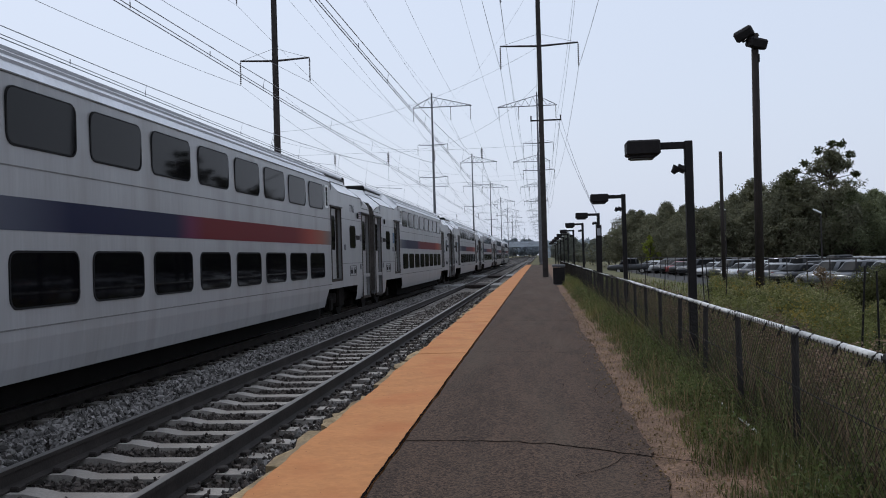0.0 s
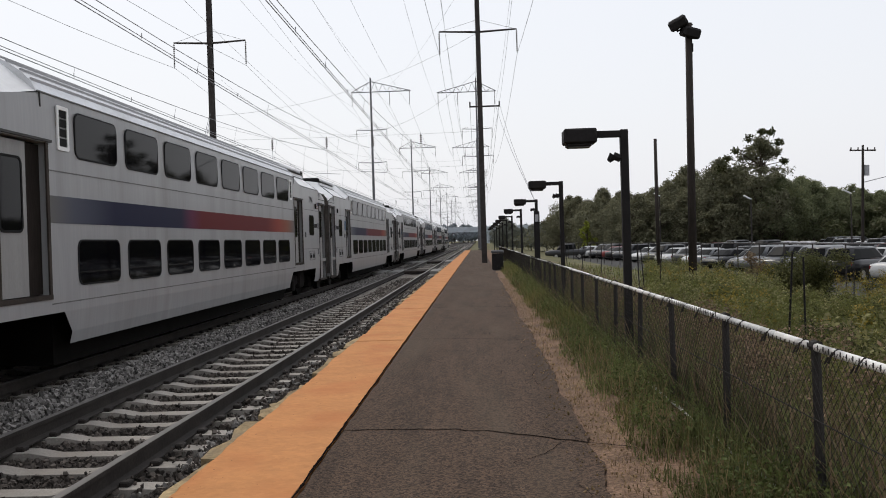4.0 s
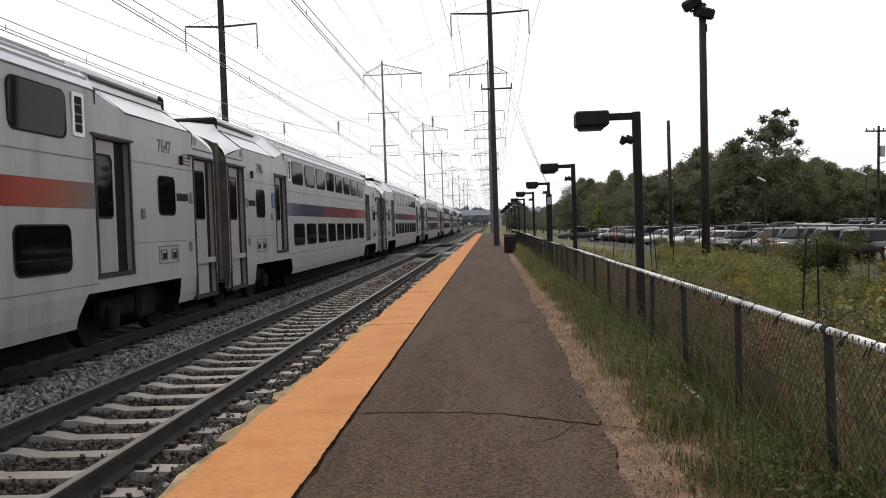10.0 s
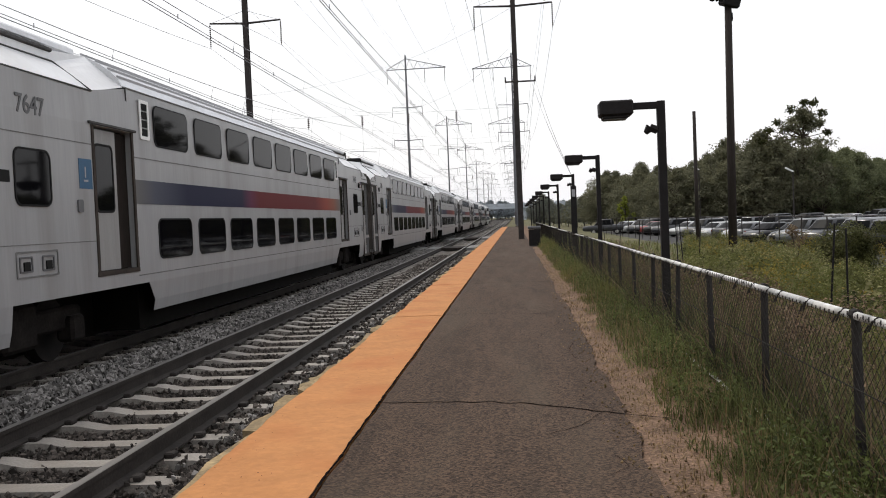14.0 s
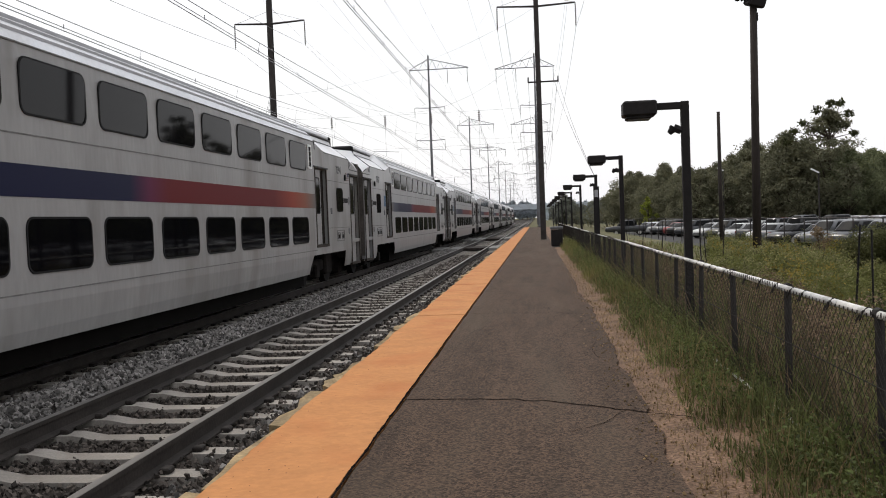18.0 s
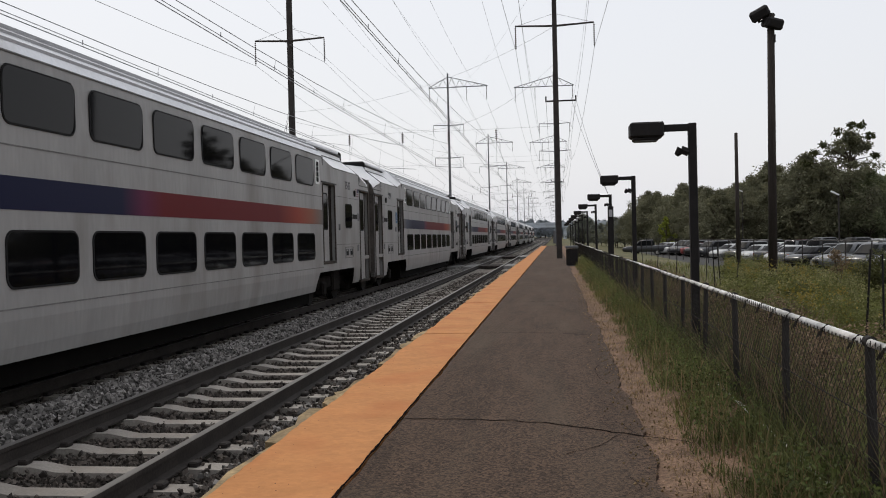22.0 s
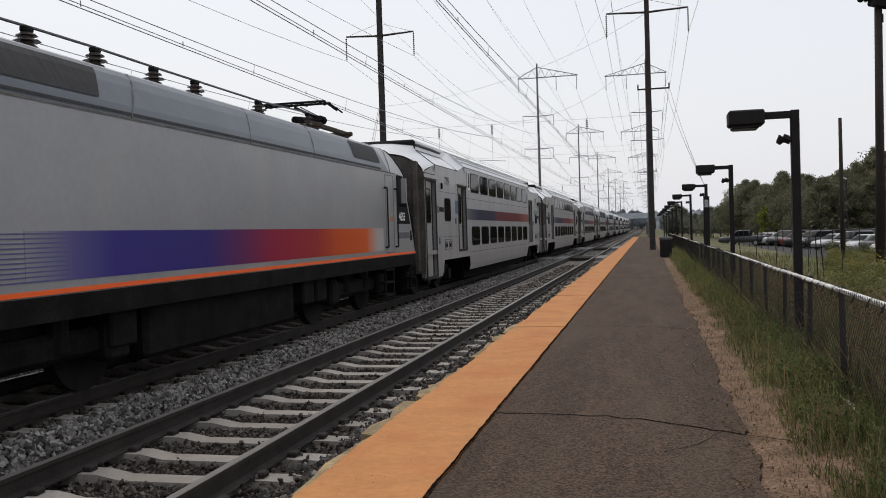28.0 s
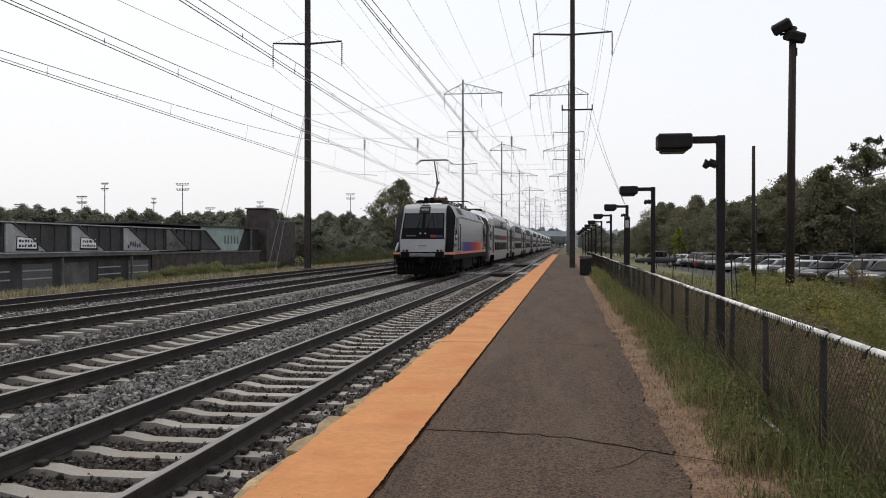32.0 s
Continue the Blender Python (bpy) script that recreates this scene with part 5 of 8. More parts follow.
def loco_at(z):
    """Set-back of the nose, half widths of the front face and of the side, and the side's beginning, at a height."""
    for a, b in zip(LOCO_Z, LOCO_Z[1:]):
        if z <= b[0]:
            f = (z - a[0]) / (b[0] - a[0])
            return [p + (q - p) * f for p, q in zip(a[1:], b[1:])]
    return list(LOCO_Z[-1][1:])


def front_pt(u, z, out=0.0, end=LF):
    s, hf, hs, c = loco_at(z)
    d = 1 if end == LF else -1
    return (u * hf, end + d * (s - out), z + out * 0.3)


def corner_pt(f, z, side, out=0.0, end=LF):
    """A point on the slanting corner panel: f = 0 at the front face, 1 at the side."""
    s, hf, hs, c = loco_at(z)
    d = 1 if end == LF else -1
    return (side * (hf + (hs - hf) * f + out * 0.9), end + d * (s + (c - s) * f - out * 0.5), z)


def sheet(bm, fn, us, zs):
    g = [[bm.verts.new(fn(u, z)) for u in us] for z in zs]
    for a, b in zip(g, g[1:]):
        for k in range(len(us) - 1):
            bm.faces.new((a[k], a[k + 1], b[k + 1], b[k]))
    return bm


def insulator(bm, x, y, z, h, r):
    n = max(3, int(h / 0.055))
    rows = [(r * 0.45, z)]
    for k in range(n):
        zz = z + h * (k + 0.3) / n
        f = 1.0 - 0.22 * (k % 2)
        rows += [(r * 0.45, zz), (r * f, zz + 0.004), (r * f * 0.92, zz + h / n * 0.28), (r * 0.45, zz + h / n * 0.5)]
    lathe(bm, x, y, rows + [(r * 0.45, z + h)], 8)


def pantograph(parent, yc, raised):
    base = bmesh.new()
    ya, yb = (yc - 1.25, yc + 0.12) if raised else (yc - 1.0, yc + 1.0)
    for x in (-0.55, 0.55):
        box(base, x - 0.045, x + 0.045, ya, yb, 3.90, 3.99, bevel=0.015)
    for y in (ya + 0.08, yb - 0.08):
        box(base, -0.72, 0.72, y - 0.06, y + 0.06, 3.88, 3.97, bevel=0.015)
    frame_ = part("pantograph_base", base, M["bark"], parent, "dark brown pantograph base frame on insulators")
    for x in (-0.6, 0.6):
        for y in (ya + 0.1, yb - 0.1):
            bm = bmesh.new()
            insulator(bm, x, y, 3.70, 0.20, 0.10)
            part("base_insulator", bm, M["insul"], frame_)
    if raised:
        # drive box with its sloping end, spring drums, and the two domed pots in front
        bm = bmesh.new()
        loft(bm, [[(x, y, z) for x, z in ((0.12, 3.93), (0.60, 3.93), (0.60, zt), (0.12, zt))] for y, zt in ((ya + 0.28, 4.07), (ya + 0.55, 4.13), (yb - 0.35, 4.11), (yb - 0.06, 3.98))])
        part("drive_box", bm, M["rust"], frame_, "rust-red drive box with a sloping end")
        bm = bmesh.new()
        for y in (ya + 0.42, ya + 0.72):
            tube(bm, (-0.34, y, 4.04), (0.62, y, 4.04), 0.055, n=8)
        for y in (ya + 0.50, ya + 0.95):
            tube(bm, (0.30, y, 4.08), (0.30, y, 4.19), 0.022, n=6)
        part("spring_drum", bm, M["rust"], frame_)
        for x in (-0.26, 0.06):
            bm = bmesh.new()
            lathe(bm, x, ya - 0.02, [(0.125, 3.80), (0.125, 3.98), (0.115, 4.05), (0.085, 4.095), (0.03, 4.115)], 12)
            part("domed_pot", bm, M["mask_black"], frame_, "black round-topped pot")
        bm = boxed(-0.78, 0.30, ya - 0.16, ya - 0.04, 3.82, 3.92, bevel=0.02)
        box(bm, 0.18, 0.58, ya - 0.10, ya + 0.26, 3.84, 3.98, bevel=0.05)
        part("valve_block", bm, M["mask_black"], frame_)
    if raised:
        k, top = (0, yc + 1.05, 5.02), (0, yc - 0.15, 6.08)
        hinge = (0, yc - 0.25, 4.08)
    else:
        k, top = (0, yc + 0.95, 4.28), (0, yc - 0.55, 4.36)
        hinge = (0, yc - 0.6, 4.10)
    bm = tubed(hinge, k, 0.075, 0.05, 8)
    tube(bm, (0, k[1] - 0.09, k[2]), (0, k[1] + 0.09, k[2]), 0.10, n=8)
    part("lower_arm", bm, M["darkgrey"] if raised else M["darkmetal"], frame_, "jointed pantograph arm")
    bm = tubed(k, top, 0.042, 0.03, 8)
    tube(bm, (0.1, k[1], k[2]), (0.12, top[1], top[2]), 0.012, n=4)
    part("upper_arm", bm, M["darkmetal"], frame_)
    bm = bmesh.new()
    for o in (-0.16, 0.16):
        box(bm, -0.72, 0.72, top[1] + o - 0.03, top[1] + o + 0.03, top[2] + 0.05, top[2] + 0.09)
        for s in (-1, 1):
            tube(bm, (s * 0.70, top[1] + o, top[2] + 0.07), (s * 0.98, top[1] + o, top[2] - 0.14), 0.02, n=5)
    for x in (-0.6, -0.2, 0.2, 0.6):
        box(bm, x - 0.02, x + 0.02, top[1] - 0.16, top[1] + 0.16, top[2] + 0.03, top[2] + 0.06)
    part("contact_head", bm, M["darkmetal"], frame_, "wide collector head with drooping horns")


M["tail_lens"] = mat("dim_tail_lens", (0.10, 0.022, 0.020), 0.3, vary=0.1)
# iron blackened past its own tone to carry the shade under the nose
M["pitch"] = mat("shade_deepened_black", (0.006, 0.0055, 0.005), 0.9, vary=0.4, scale=3, fine=25, spec=0.06)
M["plate_grey"] = mat("dull_plate_paint", (0.145, 0.145, 0.15), 0.6, vary=0.2, scale=3)
M["trim_pale"] = mat("pale_trim", (0.42, 0.42, 0.43), 0.5, vary=0.1)
M["teeth"] = mat("thin_blue_lines", (0.09, 0.085, 0.22), 0.5, vary=0.1)
M["grille"] = mat("black_grille", (0.028, 0.028, 0.030), 0.7, vary=0.3, scale=3, fine=50, stretch=(1, 8, 1))
M["mask_black"] = mat("satin_black_mask", (0.005, 0.005, 0.006), 0.65, vary=0.2, spec=0.06)
M["stripe_red"] = mat("dull_red_flash", (0.16, 0.022, 0.022), 0.5, vary=0.1)
M["stripe_blue"] = mat("dull_blue_flash", (0.02, 0.02, 0.06), 0.5, vary=0.1)


def build_loco():
    lo = thing("electric_locomotive", "silver electric locomotive with blue, red and orange stripe", "locomotive", group="cars of the train")
    bm = bmesh.new()
    rings = []
    for z, s, hf, hs, c in LOCO_Z:
        rings.append([(-hf, LF + s, z), (hf, LF + s, z), (hs, LF + c, z), (hs, LR - c, z), (hf, LR - s, z), (-hf, LR - s, z), (-hs, LR - c, z), (-hs, LF + c, z)])
    loft(bm, rings)
    part("body_shell", bm, M["silver"], lo, "smooth silver-grey body, slightly grimy")
    bm = bmesh.new()
    for s in (1, -1):
        sheet(bm, lambda u, z: (s * (loco_at(z)[2] + 0.004), u if u > LF + 2 else LF + loco_at(z)[3] + 0.04, z + 0.003), (LF + 1.5, LF + 2.4, LF + 6, LF + 10, LR - 6, LR - 2.4), (3.06, 3.20, 3.46, 3.58, 3.66))
    part("roof_panel", bm, M["loco_roof"], lo, "sloping blue-grey roof panels")
    for end in (LF, LR):
        d = 1 if end == LF else -1
        bm = bmesh.new()
        sheet(bm, lambda u, z: front_pt(u, z, 0.012, end), (-0.96, -0.5, 0, 0.5, 0.96), (1.93, 2.1, 2.3, 2.7, 3.05, 3.22))
        mask = part("windscreen_mask", bm, M["mask_black"], lo, "black band round the windscreen")
        for a, b in ((-0.90, -0.07), (0.07, 0.90)):
            bm = bmesh.new()
            sheet(bm, lambda u, z: front_pt(u, z, 0.022, end), (a, (a + b) / 2, b), (2.46, 2.7, 3.0, 3.17))
            part("windscreen", bm, M["glass_cab"], mask, "dark windscreen pane")
        for a in (-0.30, 0.16):
            bm = bmesh.new()
            p, q = front_pt(a, 2.40, 0.05, end), front_pt(a + 0.14, 2.95, 0.05, end)
            tube(bm, p, q, 0.010, n=5)
            tube(bm, front_pt(a + 0.06, 2.42, 0.05, end), front_pt(a + 0.11, 2.82, 0.045, end), 0.007, n=4)
            part("wiper", bm, M["rubber"], mask)
        for a in (-1.0, 1.0):
            bm = bmesh.new()
            pts = [front_pt(a * 0.975, z, 0.022, end) for z in (1.95, 2.3, 2.7, 3.05, 3.22)]
            for p, q in zip(pts, pts[1:]):
                tube(bm, p, q, 0.013, n=5)
            part("windscreen_trim", bm, M["trim_pale"], mask, "pale trim strip")
        for a in (-0.11, 0.11):
            p = front_pt(a, 2.20, 0.0, end)
            part("headlight", tubed(p, (p[0], p[1] - d * 0.07, p[2]), 0.045, n=12), M["lamp_lens"], lo, "small round headlight")
        bm = bmesh.new()
        sheet(bm, lambda u, z: front_pt(u, z, 0.012, end), (-1.0, -0.5, 0, 0.5, 1.0), (1.005, 1.10, 1.20, 1.30))
        part("lower_fascia", bm, M["pitch"], lo, "black fascia under the pale nose")
        bm = bmesh.new()
        sheet(bm, lambda u, z: front_pt(u, z, 0.018, end), (-0.74, -0.5, -0.30), (2.06, 2.11))
        part("front_name_bar", bm, M["darkgrey"], mask, "dark bar in place of the operator's name")
        for u0, mt, nm in ((0.34, "stripe_red", "front_flash"), (0.62, "stripe_blue", "front_flash_blue")):
            bm = bmesh.new()
            sheet(bm, lambda u, z: front_pt(u + (2.06 - z) * 0.5, z, 0.018, end), (u0, u0 + 0.14, u0 + 0.28), (2.0, 2.06, 2.13))
            part(nm, bm, M[mt], mask)
        bm = bmesh.new()
        p, q = front_pt(-0.16, 1.60, 0.05, end), front_pt(0.16, 1.60, 0.05, end)
        tube(bm, p, q, 0.014, n=6)
        for u in (-0.16, 0.16):
            tube(bm, front_pt(u, 1.60, 0.05, end), front_pt(u, 1.64, -0.01, end), 0.014, n=6)
        part("nose_handle", bm, M["darkgrey"], lo, "small dark handle on the nose")
        # number board and horn cover above the windscreen
        bm = bmesh.new()
        sheet(bm, lambda u, z: front_pt(u, z, 0.02, end), (-0.26, 0, 0.26), (3.22, 3.40, 3.54))
        part("number_board", bm, M["black"], lo, "black number board above the windscreen")
        p = front_pt(0, 3.38, 0.045, end)
        words("4655", 0.20, M["lamp_lens"], lo, pose(p[0], p[1], p[2], 52 if end == LF else -52, 0, 0 if end == LF else 180), "front_number")
        bm = boxed(-0.22, 0.22, *sorted((end + d * 1.08, end + d * 1.22)), 3.56, 3.66, bevel=0.03)
        part("horn_cover", bm, M["darkgrey"], lo)
        for side in (1, -1):
            # black slanting corner panel
            bm = bmesh.new()
            sheet(bm, lambda u, z: corner_pt(u, z, side, 0.03, end), (0.03, 0.3, 0.6, 0.96), (1.30, 1.6, 1.92, 2.3, 2.7, 3.05, 3.20, 3.46, 3.58, 3.64))
            part("corner_panel", bm, M["mask_black"], lo, "matt black slanting corner panel")
            # tail and marker lamps
            for u, mt, r in ((0.70, "mask_black", 0.052), (0.86, "tail_lens", 0.050)):
                p = front_pt(side * u, 1.36, 0, end)
                rim = part("lamp_rim", tubed((p[0], p[1] + d * 0.02, p[2]), (p[0], p[1] - d * 0.035, p[2]), r + 0.014, n=14), M["darkgrey"], lo)
                part("marker_lamp", tubed((p[0], p[1], p[2]), (p[0], p[1] - d * 0.05, p[2]), r, n=14), M[mt], rim)
            # cab side window
            x = side * 1.48
            pts = [(end + d * 0.70, 1.90), (end + d * 1.75, 1.90), (end + d * 1.78, 3.0), (end + d * 1.70, 3.03), (end + d * 1.30, 3.03)]
            cw = part("cab_window", plate(bmesh.new(), pts, x, side * 0.012), M["mask_black"], lo, "black cab window surround with white number")
            part("pane", plate(bmesh.new(), [(end + d * 1.04, 2.30), (end + d * 1.66, 2.30), (end + d * 1.68, 2.94), (end + d * 1.34, 2.94)], x, side * 0.018), M["glass_cab"], cw)
            bm = bmesh.new()
            for (p, q), (r, u) in ((pts[4], pts[0]), (pts[3], pts[4])):
                tube(bm, (x + side * 0.008, p, q), (x + side * 0.008, r, u), 0.016, n=5)
            part("window_trim", bm, M["trim_pale"], cw, "pale edge strip of the cab window")
            words("4655", 0.26, M["white"], lo, pose(x + side * 0.015, end + d * 1.42, 2.06, 90, 0, 90 * side), "side_number", 0.004)
            part("mirror", boxed(*sorted((x + side * 0.02, x + side * 0.14)), *sorted((end + d * 1.40, end + d * 1.46)), 2.38, 2.96), M["grey"], cw, "grey flap mirror beside the window")
            m = part("name_bar", plate(bmesh.new(), [(end + d * 0.78, 1.56), (end + d * 1.68, 1.56), (end + d * 1.68, 1.70), (end + d * 0.78, 1.70)], x, side * 0.006), M["darkgrey"], lo, "dark bar in place of the operator's name")
            part("name_mark", plate(bmesh.new(), [(end + d * 0.56, 1.50), (end + d * 0.73, 1.50), (end + d * 0.73, 1.74), (end + d * 0.60, 1.74)], x, side * 0.006), M["mask_black"], m)
            # cab door seam, handrails
            bm = bmesh.new()
            for y in (end + d * 2.05, end + d * 2.66):
                box(bm, *sorted((x, x + side * 0.005)), y - 0.008, y + 0.008, 1.26, 2.98)
            for z in (1.26, 2.98):
                box(bm, *sorted((x, x + side * 0.005)), *sorted((end + d * 2.05, end + d * 2.66)), z - 0.008, z + 0.008)
            part("door_seam", bm, M["seam"], lo)
            for y in (end + d * 1.98, end + d * 2.74):
                bm = tubed((x + side * 0.07, y, 1.38), (x + side * 0.07, y, 2.69), 0.02, n=6)
                for z in (1.38, 2.69):
                    tube(bm, (x, y, z), (x + side * 0.07, y, z), 0.022, n=6)
                part("handrail", bm, M["black"], lo, "long black vertical handrail")
            part("warning_plate", plate(bmesh.new(), [(end + d * 2.16, 1.96), (end + d * 2.36, 1.96), (end + d * 2.36, 2.06), (end + d * 2.16, 2.06)], x, side * 0.006), M["yellow"], lo)
            # steps under the cab door
            for ya, yb in ((0.16, 0.62), (2.05, 2.68)):
                bm = bmesh.new()
                for z in (0.30, 0.58, 0.86):
                    box(bm, *sorted((side * 1.18, side * 1.46)), *sorted((end + d * ya, end + d * yb)), z, z + 0.035)
                for y in (ya, yb):
                    box(bm, *sorted((side * 1.42, side * 1.45)), *sorted((end + d * y, end + d * (y + 0.04))), 0.30, 1.0)
                part("cab_steps", bm, M["bogie"], lo, "grimy dark cab steps")
            bm = bmesh.new()
            sheet(bm, lambda u, z: corner_pt(u, z, side, 0.014, end), (0.0, 0.5, 1.0), (1.005, 1.10, 1.175))
            part("lower_corner", bm, M["pitch"], lo, "black lower corner of the nose")
            bm = bmesh.new()
            sheet(bm, lambda u, z: corner_pt(u, z, side, 0.022, end), (0.12, 0.5, 1.0), (1.185, 1.235))
            part("orange_corner", bm, M["orange"], lo, "orange line carried round the corner")
        # buffer beam, plough, coupler
        bm = boxed(-1.35, 1.35, *sorted((end + d * 0.15, end + d * 0.7)), 0.72, 1.02, bevel=0.05)
        part("buffer_beam", bm, M["pitch"], lo)
        bm = bmesh.new()
        box(bm, -1.30, 1.30, *sorted((end + d * 0.25, end + d * 0.6)), 0.18, 0.74, bevel=0.06)
        part("snow_plough", bm, M["pitch"], lo, "black plough and pipes under the nose")
        part("front_plate", boxed(-0.64, 0.64, *sorted((end - d * 0.06, end + d * 0.2)), 1.06, 1.24, bevel=0.03), M["plate_grey"], lo, "dull grey plate under the nose")
        bm = boxed(-0.16, 0.16, *sorted((end - d * 0.42, end + d * 0.3)), 0.72, 0.98, bevel=0.04)
        part("coupler", bm, M["pitch"], lo)
        for x in (-0.9, -0.7, -0.5, 0.5, 0.7, 0.9):
            bm = bmesh.new()
            tube(bm, (x, end + d * 0.2, 0.85), (x * 0.9, end - d * 0.06, 0.45), 0.03, n=6)
            part("brake_hose", bm, M["rubber"], lo)
    # stripes
    M["loco_stripe"] = gradient_mat("loco_stripe", [(-14.2, (0.26, 0.263, 0.275)), (-13.5, (0.10, 0.09, 0.24)), (-12.8, (0.045, 0.035, 0.20)), (-10.8, (0.04, 0.03, 0.17)), (-9.8, (0.12, 0.025, 0.10)), (-8.8, (0.26, 0.018, 0.05)), (-6.9, (0.32, 0.028, 0.03)), (-6.0, (0.50, 0.075, 0.016)), (-4.2, (0.56, 0.10, 0.016)), (-3.5, (0.40, 0.34, 0.31)), (-3.0, (0.38, 0.38, 0.40))])
    for s in (1, -1):
        x = s * 1.48
        part("stripe", plate(bmesh.new(), [(-14.2, 1.31), (-3.0, 1.31), (-3.0, 1.80), (-14.2, 1.80)], x, s * 0.006), M["loco_stripe"], lo, "broad stripe fading from blue to red and orange")
        bm = bmesh.new()
        for k in range(11):
            z = 1.315 + k * 0.045
            box(bm, *sorted((x, x + s * 0.008)), -14.75 + 0.05 * (k % 2) + 0.02 * k, -13.55, z, z + 0.014)
        tagged(part("stripe_teeth", bm, M["teeth"], lo, "fine blue lines running into the stripe"), kind="stuff")
        part("orange_line", plate(bmesh.new(), [(LF + 0.30, 1.185), (LR - 0.30, 1.185), (LR - 0.30, 1.235), (LF + 0.30, 1.235)], x, s * 0.008), M["orange"], lo, "thin bright orange line along the sill")
        part("sill", boxed(*sorted((s * 1.30, s * 1.485)), LF + 0.35, LR - 0.35, 0.92, 1.17), M["darkmetal"], lo, "dark sooty sill")
        bm = bmesh.new()
        for y in (-15.3, -12.4, -9.4, -6.9, -2.4):
            p = [(s * (loco_at(z)[2] + 0.007), y + (z - 3.06) * 0.9, z) for z in (3.06, 3.3, 3.52, 3.66)]
            for a, b in zip(p, p[1:]):
                tube(bm, a, b, 0.014, n=4)
        box(bm, *sorted((x - s * 0.01, x + s * 0.008)), LF + 1.9, LR - 1.9, 3.03, 3.055)
        part("roof_seam", bm, M["seam"], lo)
        for a, b in ((-14.9, -12.9), (-4.6, -2.9)):
            bm = bmesh.new()
            sheet(bm, lambda u, z: (s * (loco_at(z)[2] + 0.012), u + (z - 3.2) * 0.7, z + 0.008), (a, b), (3.22, 3.36, 3.52, 3.60))
            part("air_grille", bm, M["grille"], lo, "dark slanted air grille")
        bm = bmesh.new()
        sheet(bm, lambda u, z: (s * (loco_at(z)[2] + 0.010), u, z + 0.006), (LF + 3.0, -9.0, LR - 2.9), (3.075, 3.115))
        part("lower_grille", bm, M["grille"], lo)
    # roof gear
    part("roof_deck", boxed(-0.78, 0.78, LF + 2.6, LR - 2.6, 3.70, 3.74), M["loco_roof"], lo)
    pantograph(lo, -13.9, True)
    pantograph(lo, -3.6, False)
    bm = bmesh.new()
    posts = [(-14.25, 0.36), (-13.77, 0.38), (-12.97, 0.24), (-11.78, 0.25), (-10.5, 0.24), (-9.4, 0.24), (-7.25, 0.24), (-5.0, 0.32)]
    pts = [(-14.6, 4.16), (-14.25, 4.20), (-14.0, 4.22), (-13.77, 4.16), (-13.5, 4.02)] + [(y, 3.74 + h + 0.05) for y, h in posts[2:]]
    for (ya, za), (yb, zb) in zip(pts, pts[1:]):
        tube(bm, (0.62, ya, za), (0.62, yb, zb), 0.017, n=5)
    part("roof_busbar", bm, M["darkgrey"], lo, "grey bar along the roof insulators")
    for y, h in posts:
        bm = bmesh.new()
        insulator(bm, 0.62, y, 3.72, h, 0.15 if h < 0.3 else 0.105)
        ins = part("roof_insulator", bm, M["insul"], lo, "dark ribbed roof insulator")
        part("clamp", boxed(0.575, 0.665, y - 0.07, y + 0.07, 3.72 + h, 3.72 + h + 0.07, bevel=0.015), M["rubber"], ins)
    # bogies and transformer
    for yc in (LF + 4.0, LR - 4.0):
        bm = bmesh.new()
        for s in (1, -1):
            box(bm, *sorted((s * 1.00, s * 1.18)), yc - 2.0, yc + 2.0, 0.45, 0.75, bevel=0.05)
            for o in (-1.45, 1.45):
                box(bm, *sorted((s * 1.02, s * 1.30)), yc + o - 0.22, yc + o + 0.22, 0.36, 0.82, bevel=0.05)
            for o in (-0.6, 0.6):
                tube(bm, (s * 1.12, yc + o, 0.55), (s * 1.12, yc + o, 0.98), 0.13, n=10)
        box(bm, -1.0, 1.0, yc - 0.8, yc + 0.8, 0.4, 0.9)
        bogie = part("bogie", bm, M["darkmetal"], lo, "black bogie frame with coil springs")
        for o in (-1.45, 1.45):
            for s in (1, -1):
                bm = tubed((s * 0.69, yc + o, 0.56), (s * 0.83, yc + o, 0.56), 0.56, n=22)
                part("wheel", bm, M["wheel"], bogie)
    bm = boxed(-1.32, 1.32, -12.0, -7.6, 0.28, 0.95, bevel=0.06)
    part("transformer_tank", bm, M["darkmetal"], lo, "dark underfloor transformer tank")
    for s in (1, -1):
        for y in (-12.45, -7.0, -6.4):
            part("underfloor_box", boxed(*sorted((s * 1.05, s * 1.34)), y - 0.25, y + 0.25, 0.5, 0.95, bevel=0.03), M["darkmetal"], lo)
    part("floor_frame", boxed(-1.3, 1.3, LF + 0.6, LR - 0.6, 0.9, 1.05), M["darkmetal"], lo)
    return lo


TRAIN_CARS.append((0, build_loco()))

